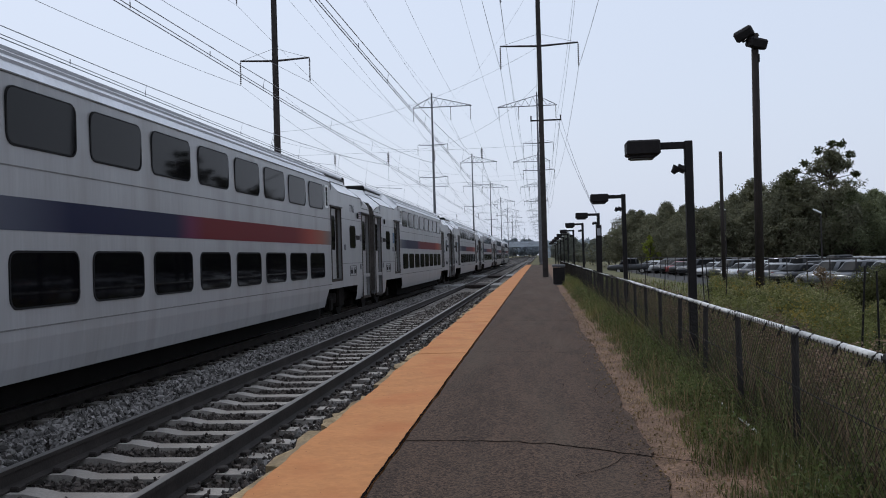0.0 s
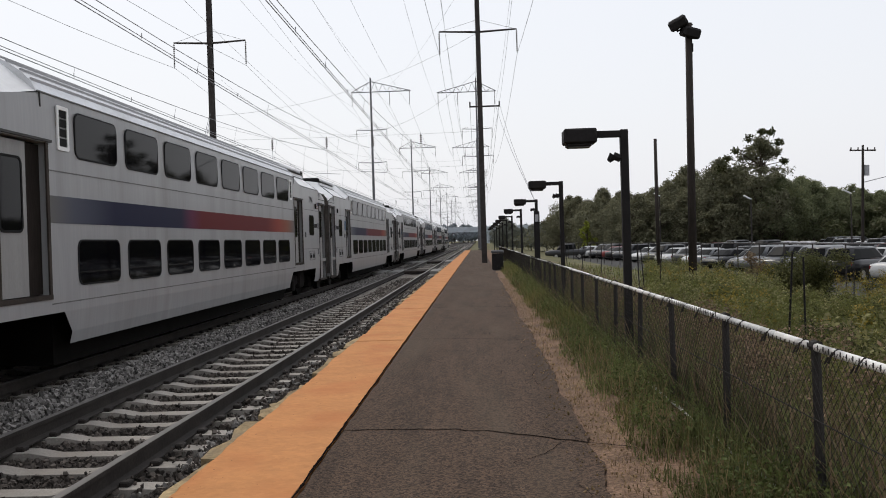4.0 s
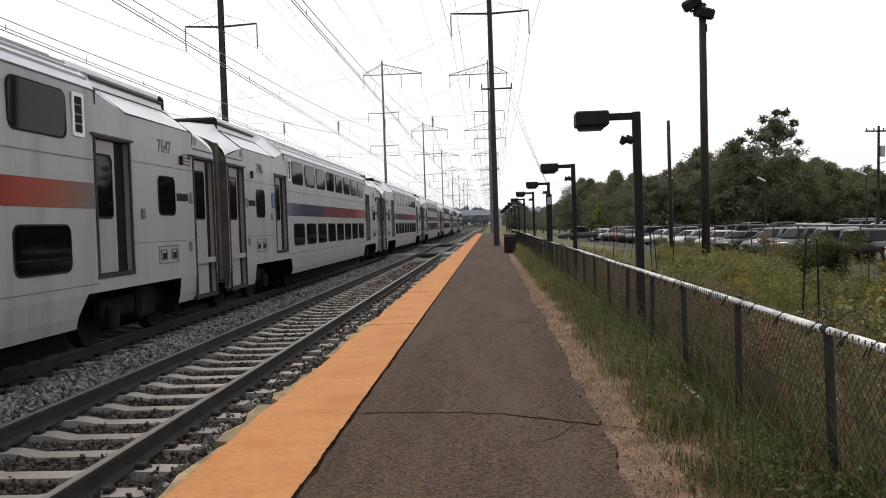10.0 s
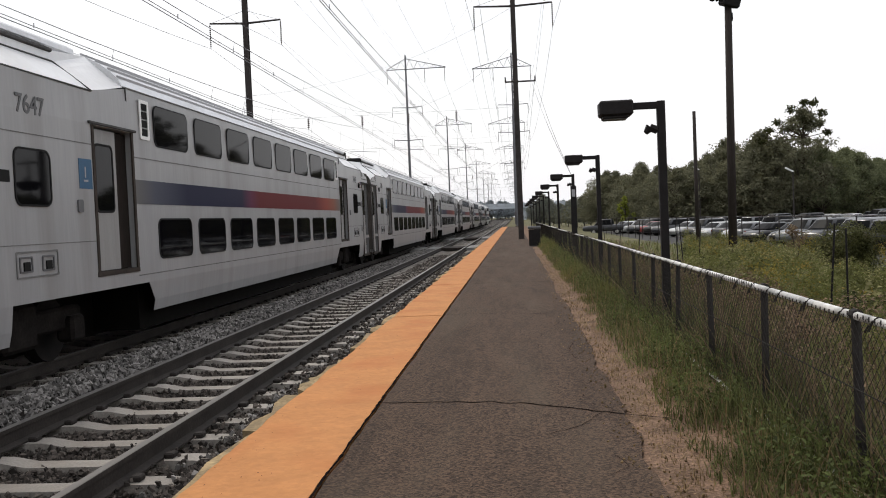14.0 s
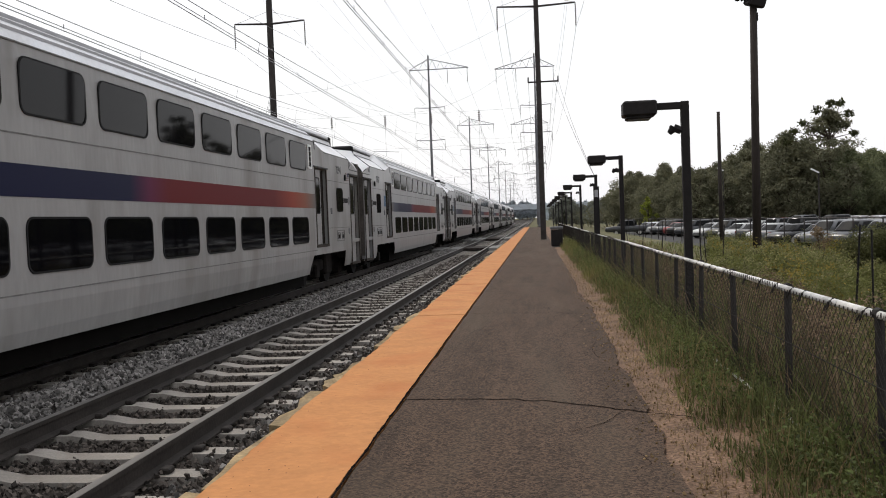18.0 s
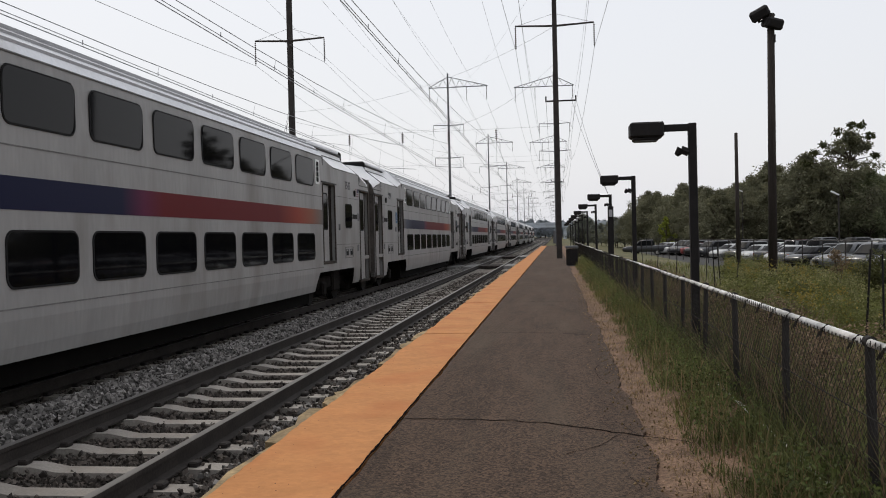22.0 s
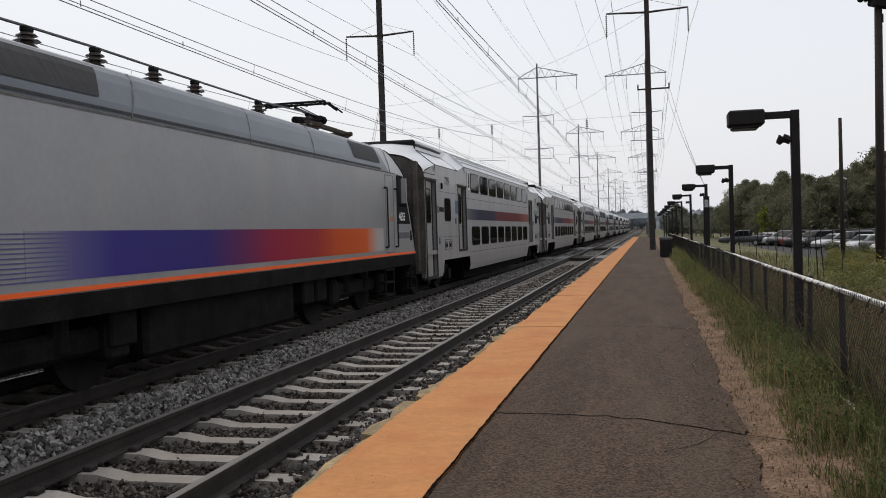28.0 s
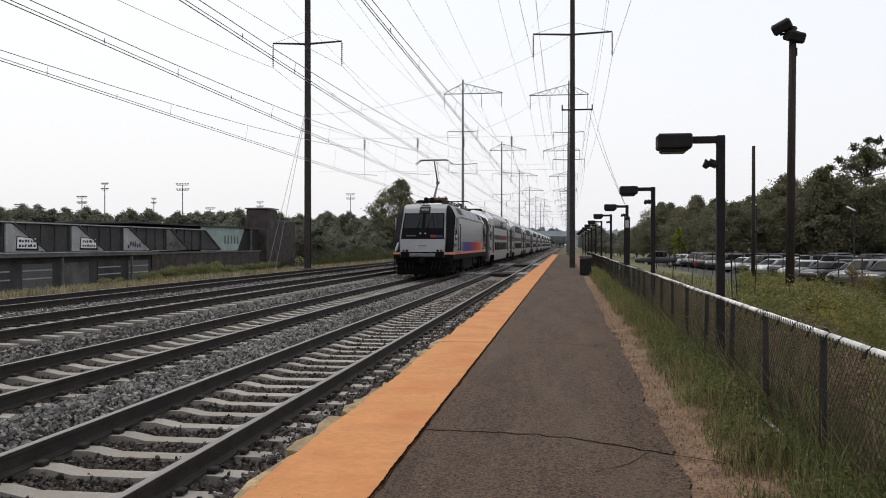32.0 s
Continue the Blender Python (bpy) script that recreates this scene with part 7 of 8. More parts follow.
def parked_car(kind, paint, word):
    lab = {"sedan": "parked %s sedan on the asphalt lot", "suv": "parked %s sport utility vehicle on the lot", "pickup": "parked %s pickup truck on the lot"}[kind] % word
    c = thing("parked_" + kind, lab, "car", "parked cars")
    low, (ra, fa, zb, rb, fb, zt) = CAR_SHAPES[kind]
    bm = bmesh.new()
    half = lambda w, z, u: [(w * 0.84, u), (w * 0.98, u + 0.14), (w, (u + z) * 0.52), (w * 0.975, z - 0.13), (w * 0.90, z - 0.025), (w * 0.55, z + 0.012)]
    loft(bm, [[(x, y, q) for x, q in half(w, z, u)] + [(-x, y, q) for x, q in half(w, z, u)[::-1]] for y, z, w, u in low])
    # greenhouse over the belt, rounded towards the roof
    gh = lambda r, f, w, z: [(-w, r, z), (-w * 0.5, r - 0.07, z), (w * 0.5, r - 0.07, z), (w, r, z), (w, f, z), (w * 0.5, f + 0.10, z), (-w * 0.5, f + 0.10, z), (-w, f, z)]
    loft(bm, [gh(ra, fa, 0.80, zb - 0.04), gh(rb, fb, 0.64, zt - 0.035), gh(rb + 0.12, fb - 0.16, 0.54, zt + 0.015)])
    part("body", bm, M[paint], c, smooth=True)

    def pane(name, p, q, r, t_, out):
        """A pane on one face of the greenhouse between four corners, low to high."""
        p, q, r, t_ = [Vector(v) for v in (p, q, r, t_)]
        at = lambda u, v: (p.lerp(q, u)).lerp(t_.lerp(r, u), v) + Vector(out) * (1 if 0.2 < u < 0.8 else 0.45)
        us = (0.06, 0.27, 0.73, 0.94)
        pts = [at(u, 0.10) for u in us] + [at(u, 0.92) for u in us]
        part(name, mesh_from(name, pts, [(k, k + 1, k + 5, k + 4) for k in range(3)], M["autoglass"]), None, c, "dark car window")

    zl, zh = zb - 0.02, zt - 0.04
    pane("windscreen", (-0.76, fa + 0.04, zl), (0.76, fa + 0.04, zl), (0.60, fb + 0.03, zh), (-0.60, fb + 0.03, zh), (0, 0.105, 0.03))
    pane("rear_window", (0.74, ra - 0.02, zl), (-0.74, ra - 0.02, zl), (-0.58, rb - 0.02, zh), (0.58, rb - 0.02, zh), (0, -0.085, 0.03))
    for s in (-1, 1):
        pane("side_window", (s * 0.80, ra, zl), (s * 0.80, fa, zl), (s * 0.64, fb, zh), (s * 0.64, rb, zh), (s * 0.025, 0, 0.008))
    for y in (1.42, -1.38):
        for s in (-1, 1):
            w = part("wheel", tubed((s * 0.72, y, 0.33), (s * 0.925, y, 0.33), 0.33, n=14), M["tyre"], c)
            part("rim", tubed((s * 0.926, y, 0.33), (s * 0.935, y, 0.33), 0.21, n=10), M["lamp_lens"], w)
    yf, yr = low[-2][0], low[1][0]
    for s in (-1, 1):
        part("headlight", boxed(*sorted((s * 0.48, s * 0.77)), yf - 0.05, yf + 0.07, low[-2][1] - 0.20, low[-2][1] - 0.06, bevel=0.02), M["lamp_lens"], c)
        part("tail_light", boxed(*sorted((s * 0.58, s * 0.80)), yr - 0.06, yr + 0.03, low[1][1] - 0.26, low[1][1] - 0.08, bevel=0.02), M["redlight"], c)
    return c


def car_paint(name, col):
    m = mat(name, col, 0.32, vary=0.05, scale=2, fine=20, bump=0.0, spec=0.30)
    m.node_tree.nodes["Principled BSDF"].inputs["Coat Weight"].default_value = 0.3
    M[name] = m


for nm, col in (("car_paint_white", (0.48, 0.48, 0.475)), ("car_paint_silver", (0.145, 0.149, 0.155)), ("car_paint_black", (0.010, 0.010, 0.011)), ("car_paint_grey", (0.040, 0.041, 0.044)), ("car_paint_blue", (0.05, 0.08, 0.16)), ("car_paint_red", (0.22, 0.03, 0.03))):
    car_paint(nm, col)


LOT_Z = -0.95


def build_lot():
    lo = bmesh.new()
    vs = [lo.verts.new(p) for p in ((8.6, 112, LOT_Z), (13.0, 27, LOT_Z), (60, 20, LOT_Z), (110, 40, LOT_Z), (95, 150, LOT_Z), (12, 150, LOT_Z))]
    lo.faces.new(vs)
    ob = new("parking_lot", finish("parking_lot", lo, M["lot"]))
    tagged(ob, "grey asphalt parking lot beyond the weeds", "parking lot", kind="structure")
    bases = []
    for kind, paint, word in (("sedan", "car_paint_white", "white"), ("suv", "car_paint_silver", "silver"), ("sedan", "car_paint_black", "black"), ("suv", "car_paint_grey", "dark grey"), ("sedan", "car_paint_silver", "silver"), ("suv", "car_paint_grey", "charcoal grey"), ("sedan", "car_paint_blue", "dark blue"), ("sedan", "car_paint_red", "dark red"), ("suv", "car_paint_black", "black"), ("sedan", "car_paint_grey", "grey")):
        bases.append(parked_car(kind, paint, word))
    pick = parked_car("pickup", "car_paint_grey", "dark grey")
    pick.matrix_world = pose(11.0, 106, LOT_Z, 0, 0, 74)
    used = set()
    PICK = np.array([6.0, 2.2, 4.5, 2.6, 3.0, 2.6, 1.2, 0.8, 4.0, 3.0])
    PICK /= PICK.sum()
    LOT_TURN = -54
    d = Vector((6.0, -72)).normalized()
    nrm = Vector((-d.y, d.x))
    # angled bays in rows that run along the fence of the lot
    for row, (off, n) in enumerate(((2.4, 24), (8.0, 24), (16.5, 23), (22.0, 22), (30.5, 20))):
        for i in range(n):
            if RNG.random() < 0.07:
                continue
            p = Vector((12.0, 112)) + d * (i * 3.05 + 1.2 * row) + nrm * (off + RNG.normal() * 0.25)
            b = int(RNG.choice(len(bases), p=PICK))
            m = pose(p.x, p.y, LOT_Z, 0, 0, LOT_TURN + (180 if row % 2 == 0 and RNG.random() < 0.75 else 0) + RNG.normal() * 3)
            if b in used:
                copy_thing(bases[b], m)
            else:
                bases[b].matrix_world = m
                used.add(b)
    for b in range(len(bases)):
        if b not in used:
            bases[b].matrix_world = pose(30 + 3 * b, 120, LOT_Z, 0, 0, LOT_TURN)
    # low wire fence before the lot
    bm = bmesh.new()
    for i in range(24):
        p = Vector((10.0, 108)) + d * (i * 3.05)
        tube(bm, (p.x, p.y, -1.2), (p.x, p.y, 1.04), 0.032, n=6)
    tube(bm, (10.0, 108, 1.02), (10.0 + d.x * 74, 108 + d.y * 74, 1.02), 0.026, n=6)
    tube(bm, (10.0, 108, -0.60), (10.0 + d.x * 74, 108 + d.y * 74, -0.60), 0.012, n=4)
    ob = new("lot_fence", finish("lot_fence", bm, M["polesteel"]))
    tagged(ob, "thin dark wire fence with a top rail before the parking lot", "fence", kind="structure")


build_lot()


# ---- trees ----
def build_tree(name, label, height, spread, seed, leaf_mat_, leaf=0.34, clumps=34, per=85, sparse=0.0, group="trees"):
    rng = np.random.default_rng(seed)
    t = thing(name, label, "tree", group)
    bm = bmesh.new()
    trunk_h = height * 0.55
    lean = rng.normal(0, 0.03, 2) * height
    r = height * 0.022
    tube(bm, (0, 0, -0.3), (lean[0] * 0.5, lean[1] * 0.5, trunk_h * 0.5), r, r * 0.75, 8)
    tube(bm, (lean[0] * 0.5, lean[1] * 0.5, trunk_h * 0.5), (lean[0], lean[1], height * 0.82), r * 0.75, r * 0.25, 7)
    cs, rs = [], []
    for k in range(clumps):
        a = rng.uniform(0, math.tau)
        f = rng.random()
        z = height * (0.22 + 0.74 * f)
        bulge = math.sin(math.pi * min(1, 0.18 + f * 0.86)) ** 0.7
        rad = spread * bulge * math.sqrt(rng.random()) * rng.uniform(0.75, 1.12)
        c = (lean[0] * f + rad * math.cos(a), lean[1] * f + rad * math.sin(a), z)
        cs.append(c)
        rs.append(spread * rng.uniform(0.13, 0.36) * (1 - 0.35 * f) * (1 - sparse * 0.3))
        if k % 3 == 0:
            zb = max(0.2 * height, z - rad * 0.9)
            tube(bm, (lean[0] * zb / height, lean[1] * zb / height, zb), c, r * 0.35, r * 0.08, 5)
    part("trunk", bm, M["bark"], t)
    me = leafy("crown", "", cs, rs, [per] * clumps, leaf, leaf_mat_, 0.75, ret_mesh=True)
    part("crown", me, None, t)
    return t


def scaled(x, y, z, s, rz, sz=None):
    return pose(x, y, z, 0, 0, rz) @ Matrix.Diagonal((s, s, sz or s, 1))


woods = [build_tree("broadleaf_tree", "leafy dark green tree at the edge of the wood", 11, 5.3, 11 + k, M["leaf"], 0.30, 120, 115, group="wood edge trees") for k in range(4)]
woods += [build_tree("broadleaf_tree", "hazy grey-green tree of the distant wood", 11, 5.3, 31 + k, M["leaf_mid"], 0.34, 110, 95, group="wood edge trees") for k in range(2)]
woods += [build_tree("broadleaf_tree", "dull green tree of the wood behind the lot", 11, 5.3, 61 + k, M["leaf_right"], 0.30, 120, 110, group="wood edge trees") for k in range(2)]
# the wood's outline: bearing (x / y) and slope of its top (height above the eye / y)
WOOD = [(0.020, 0.020), (0.037, 0.028), (0.056, 0.036), (0.068, 0.040), (0.085, 0.045), (0.123, 0.051), (0.162, 0.058), (0.19, 0.060), (0.217, 0.065), (0.261, 0.080), (0.30, 0.083), (0.325, 0.068), (0.347, 0.058), (0.369, 0.068), (0.39, 0.060), (0.406, 0.056), (0.465, 0.054), (0.7, 0.054)]
spots = []
for row in range(2):
    for k in range(46 - 12 * row):
        r = 0.026 + 0.50 * (k + RNG.uniform(-0.4, 0.4)) / (46 - 12 * row)
        e = float(np.interp(r, [a for a, b in WOOD], [b for a, b in WOOD]))
        y = max(118, 215 - 150 * (r / 0.3) ** 0.8) + 14 * row + RNG.normal() * 4
        high = (e * y + 2.75) * RNG.uniform(0.86, 1.0)
        spots.append((r * y, y, high / 11.4))
for k, (x, y, s) in enumerate(spots):
    m = scaled(x, y, -1.1, s, RNG.uniform(0, 360), s * RNG.uniform(0.85, 1.1))
    if k < 2:
        woods[4 + k].matrix_world = m
    elif 50 < k < 55:
        woods[k - 51].matrix_world = m
    else:
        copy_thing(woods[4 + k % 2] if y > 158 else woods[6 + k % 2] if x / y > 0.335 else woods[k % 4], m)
woods[6].matrix_world = scaled(62.5, 123, -1.1, 0.85, 40)
woods[7].matrix_world = scaled(66.5, 121, -1.1, 0.80, 200)
# the tall open-topped tree beside the lot and its neighbours
big = build_tree("tall_tree", "tall dark tree with an open clumpy top beside the lot", 15.0, 5.4, 77, M["leaf"], 0.33, 110, 110, group="wood edge trees")
big.matrix_world = scaled(35.3, 110, -1.0, 0.98, 0)
cs, rs = [], []
for x, z, r in ((-1.2, 15.2, 0.9), (0.4, 16.0, 0.85), (1.6, 15.9, 0.8), (2.6, 14.6, 0.9), (-2.8, 13.7, 0.9), (-3.9, 12.7, 1.0), (-5.0, 11.4, 1.0), (3.2, 12.2, 0.9), (0.2, 13.4, 1.0), (1.0, 14.2, 0.9), (2.1, 13.2, 0.8)):
    cs.append((x, 0, z - 0.6))
    rs.append(r * 0.66)
part("top_sprays", leafy("top_sprays", "", cs, rs, [85] * len(cs), 0.42, M["brush"], 0.7, ret_mesh=True), None, big, "loose leafy sprays at the top")
bm = bmesh.new()
for c in cs:
    tube(bm, (0.3, 0, 11.0), c, 0.07, 0.03, 5)
part("limb", bm, M["bark"], big)
young = build_tree("young_tree", "small bright yellow-green young tree", 4.6, 1.35, 5, M["leaf_lime"], 0.26, 22, 60, group="young trees")
young.matrix_world = scaled(15.6, 124, -1.1, 1.1, 0)
copy_thing(young, scaled(22.9, 122, -1.1, 0.8, 50))
copy_thing(young, scaled(56, 112, -1.1, 0.9, 120))


# undergrowth along the wood's foot and a dark shrub among the weeds
def build_shrubs():
    cs, rs, ns = [], [], []
    for k in range(230):
        f = RNG.random()
        r = 0.03 + 0.58 * f
        yy = max(116, 222 - 150 * (r / 0.3) ** 0.7) + RNG.normal() * 4
        cs.append((r * yy, yy, 0.3 + RNG.random() * 2.4))
        rs.append(RNG.uniform(1.6, 3.2))
        ns.append(70)
    leafy("undergrowth", "dark green undergrowth along the foot of the wood", cs, rs, ns, 0.45, M["leaf"], 0.8, "bushes")
    sh = thing("shrub", "round dark green shrub among the weeds", "bush", at=pose(10.9, 29.8, -1.08))
    cs = [(RNG.normal() * 0.46, RNG.normal() * 0.5, 0.0 + RNG.random() * 1.85) for k in range(40)]
    part("leaves", leafy("leaves", "", cs, [0.44] * 40, [560] * 40, 0.080, M["shrub_leaf"], 0.9, ret_mesh=True), None, sh)
    bm = bmesh.new()
    for c in cs[:7]:
        tube(bm, (0, 0, -0.1), c, 0.03, 0.01, 5)
    part("stems", bm, M["bark"], sh)
    rb = thing("rusty_shrub", "small rust-brown dying shrub in the weeds", "bush", at=pose(12.1, 38.7, -0.95))
    cs = [(RNG.normal() * 0.18, RNG.normal() * 0.2, 0.35 + RNG.random() * 1.2) for k in range(9)]
    part("leaves", leafy("leaves", "", cs, [0.28] * 9, [70] * 9, 0.10, M["dead"], 0.9, ret_mesh=True), None, rb)
    bm = bmesh.new()
    for c in cs[:5]:
        tube(bm, (0, 0, -0.1), c, 0.025, 0.01, 5)
    part("stems", bm, M["bark"], rb)


build_shrubs()


def utility_pole(x, y, h, light):
    u = thing("utility_pole", "wooden utility pole with a crossarm beyond the lot", "utility pole", "utility poles", at=pose(x, y, -0.6, 0, 1.5, 0))
    part("shaft", tubed((0, 0, -0.6), (0, 0, h), 0.15, 0.10, n=8), M["polewood"], u)
    part("crossarm", boxed(-1.1, 1.1, -0.06, 0.06, h - 0.5, h - 0.38), M["polewood"], u)
    bm = bmesh.new()
    for o in (-1.0, -0.4, 0.4, 1.0):
        tube(bm, (o, 0, h - 0.38), (o, 0, h - 0.18), 0.05, n=6)
    part("pin_insulators", bm, M["insul"], u)
    part("transformer", tubed((0.32, 0, h - 2.6), (0.32, 0, h - 1.7), 0.22, n=10), M["grey"], u)
    if light:
        bm = tubed((0, 0, h - 3.2), (1.9, -0.4, h - 2.7), 0.035, n=6)
        part("bracket", bm, M["grey"], u)
        part("lamp_head", boxed(1.8, 2.5, -0.55, -0.3, h - 2.8, h - 2.68, bevel=0.03), M["white"], u)


utility_pole(33.0, 76, 9.4, True)


def lot_light(x, y, h):
    u = thing("lot_light", "slim grey lot light with a pale tilted head", "street lamp", "lot lights", at=pose(x, y, -0.6))
    part("shaft", tubed((0, 0, -0.6), (0, 0, h), 0.08, 0.06, n=8), M["polesteel"], u)
    hd = part("lamp_head", boxed(-0.75, 0.05, -0.14, 0.14, -0.05, 0.07, bevel=0.03), M["white"], u, "pale flat lamp head")
    hd.matrix_local = pose(0, 0, h, 0, 28, 0)


lot_light(25.5, 82, 5.3)
lot_light(35.5, 84, 5.6)
lot_light(22.5, 108, 7.0)

# ---- far side of the line ----
M["wallmid"] = mat("faded_panel", (0.115, 0.112, 0.116), 0.85, vary=0.3, scale=1, fine=10)
# blue of the last woods is air haze painted into the leaf colour
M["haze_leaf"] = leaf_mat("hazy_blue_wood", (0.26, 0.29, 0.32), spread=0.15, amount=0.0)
def build_sheds():
    sh = thing("industrial_building", "long low grey building with a row of sawtooth skylights", "building")
    X = -30.0
    part("wall", boxed(X - 9, X, 5, 82, -1.4, 0.93), M["wallgrey"], sh, "stained grey wall with panels and posts")
    part("eaves_beam", boxed(X - 9.2, X + 0.6, 4.8, 59.6, 0.92, 1.20, bevel=0.03), M["wallmid"], sh, "grey eaves beam")
    part("gutter", boxed(X + 0.55, X + 0.66, 4.8, 59.6, 1.16, 1.22), M["wallpale"], sh)
    part("brick_wall", boxed(X - 9, X + 0.12, 59.7, 82.2, -1.4, 0.96), M["brick"], sh, "dark brick wall under the skylights")
    part("coping", boxed(X - 9, X + 0.2, 59.7, 82.4, 0.965, 1.08), M["wallmid"], sh)
    for y in (6.3, 14.6, 22.9, 31.1, 39.4, 47.7, 56.0):
        part("post", boxed(X + 0.38, X + 0.5, y, y + 0.13, -1.4, 0.915), M["wallmid"], sh)
    # loading doors with pale cross bars between the posts
    for k, y in enumerate(np.arange(8.6, 58, 3.95)):
        m = ("darkgrey", "wallgrey", "wallmid")[(k * 2) % 3]
        d = part("wall_panel", boxed(X, X + 0.06, y + 0.3, y + 3.2, -1.2, 0.55), M[m], sh)
        if k % 3 != 1:
            for z in (-0.32, 0.14):
                part("door_bar", boxed(X + 0.06, X + 0.09, y + 0.35, y + 3.15, z, z + 0.07), M["wallpale"], d)
    # sawtooth skylights: dusty glass, and a sloping painted end panel
    ln = 6.4
    for k in range(11):
        y = 5.0 + ln * k
        bm = bmesh.new()
        prof = [(y - ln * 0.82, 1.22), (y - ln * 0.82, 2.84), (y + ln * 0.09, 2.84), (y + ln * 0.60, 1.22)]
        v0 = [bm.verts.new((X - 0.3, a, b)) for a, b in prof]
        v1 = [bm.verts.new((X - 8.0, a, b)) for a, b in prof]
        for i in range(4):
            bm.faces.new((v0[i], v0[(i + 1) % 4], v1[(i + 1) % 4], v1[i]))
        bm.faces.new(v0)
        bm.faces.new(v1[::-1])
        sk = part("skylight", bm, M["dim_glass"], sh, "dusty dark sawtooth skylight")
        paint = "wallpale" if k < 9 else "wallmid" if k == 9 else "wallgrey"
        pts = [(y, 1.25), (y, 2.80), (y + ln * 0.09, 2.80), (y + ln * 0.59, 1.25)]
        part("end_panel", plate(bmesh.new(), pts, X - 0.27, 0.09), M[paint], sk, "painted sloping end panel")
        bm = bmesh.new()
        loft(bm, [[(x, p, q) for p, q in ((y + ln * 0.09, 2.80), (y + ln * 0.605, 1.20), (y + ln * 0.62, 1.24), (y + ln * 0.105, 2.90))] for x in (X - 8.1, X - 0.1)])
        part("sloping_roof", bm, M["wallgrey"], sk, "dark edge of the sloping roof")
        part("skylight_roof", boxed(X - 8.1, X - 0.1, y - ln * 0.83, y + ln * 0.10, 2.862, 2.93), M["wallpale"], sk, "pale flashing along the skylight ridge")
        for q in (-0.70, -0.48, -0.26, -0.04):
            part("mullion", boxed(X - 0.3, X - 0.24, y + ln * q, y + ln * q + 0.08, 1.22, 2.84), M["wallgrey"], sk)
        if k in (6, 7):
            # a painted white box of scrawls, edged in black
            p0, q0 = y + 0.85, 1.32
            sb = part("scrawl_edge", plate(bmesh.new(), [(p0, q0), (p0 + 2.1, q0 - 0.02), (p0 + 1.95, q0 + 0.72), (p0 + 0.10, q0 + 0.80)], X - 0.175, 0.02), M["black"], sk, "black edge of a spray-painted box")
            part("scrawl_ground", plate(bmesh.new(), [(p0 + 0.07, q0 + 0.12), (p0 + 1.88, q0 + 0.10), (p0 + 1.80, q0 + 0.68), (p0 + 0.14, q0 + 0.75)], X - 0.15, 0.02), M["white"], sb)
            for r in range(12):
                p, q = p0 + 0.22 + 0.26 * (r % 6) + RNG.uniform(0, 0.06), q0 + 0.18 + 0.27 * (r // 6)
                part("scrawl", plate(bmesh.new(), [(p, q), (p + RNG.uniform(0.10, 0.2), q + 0.02), (p + RNG.uniform(0.08, 0.2), q + RNG.uniform(0.1, 0.2)), (p - 0.02, q + 0.14)], X - 0.125, 0.012), M["stripe_navy"], sb)
        if k in (8, 9):
            for r in range(6):
                p, q = y + 0.5 + 0.32 * r, 1.34 + RNG.uniform(0, 0.25)
                part("scrawl", plate(bmesh.new(), [(p, q), (p + 0.2, q + 0.03), (p + 0.17, q + RNG.uniform(0.2, 0.5)), (p - 0.04, q + 0.25)], X - 0.175, 0.012), M["wallgrey"], sk, "grey sprayed scrawl")
    # the long green-painted gable past the last skylight, and the dark bay beside the tower
    part("green_wall", plate(bmesh.new(), [(69.3, 1.10), (77.4, 1.10), (79.2, 3.16), (69.3, 3.16)], X - 0.42, 0.1), M["teal"], sh, "faded green painted wall with scrawls")
    for r in range(5):
        p = 74.2 + 0.75 * r
        part("scrawl", plate(bmesh.new(), [(p, 1.7), (p + 0.4, 1.75), (p + 0.3, 2.5), (p + 0.05, 2.4)], X - 0.31, 0.012), M["wallmid"], sh, "grey sprayed scrawl")
    # solid black block put in for the shade inside the open bay
    part("dark_bay", boxed(X - 6, X - 0.45, 77.0, 83.2, 1.09, 3.10), M["black"], sh, "open bay, its inner shade a black block")
    part("bay_post", boxed(X - 0.35, X - 0.2, 80.7, 80.86, 1.09, 3.14), M["wallmid"], sh)
    part("upper_roof", boxed(X - 8, X - 0.15, 58.0, 83.4, 3.17, 3.27), M["wallgrey"], sh, "long dark roof edge behind the skylights")
    t = thing("brick_tower", "dark brick stair tower at the end of the building", "building")
    part("tower_wall", boxed(X - 2, X + 0.2, 84.0, 87.2, -1.4, 5.2, bevel=0.1), M["brick"], t)
    part("tower_annex", boxed(X - 2, X + 0.1, 87.3, 93.5, -1.4, 4.2, bevel=0.08), M["brick"], t)
    part("tower_cap", boxed(X - 2.1, X + 0.3, 83.9, 87.3, 5.22, 5.36), M["darkgrey"], t)
    part("tower_window", boxed(X + 0.2, X + 0.24, 84.8, 85.8, 3.3, 4.1), M["dim_glass"], t)


build_sheds()


M["drygrass"] = leaf_mat("dry_trackside_grass", (0.25, 0.215, 0.135), spread=0.5, warm=(0.6, 0.8, 0.6), amount=0.6)


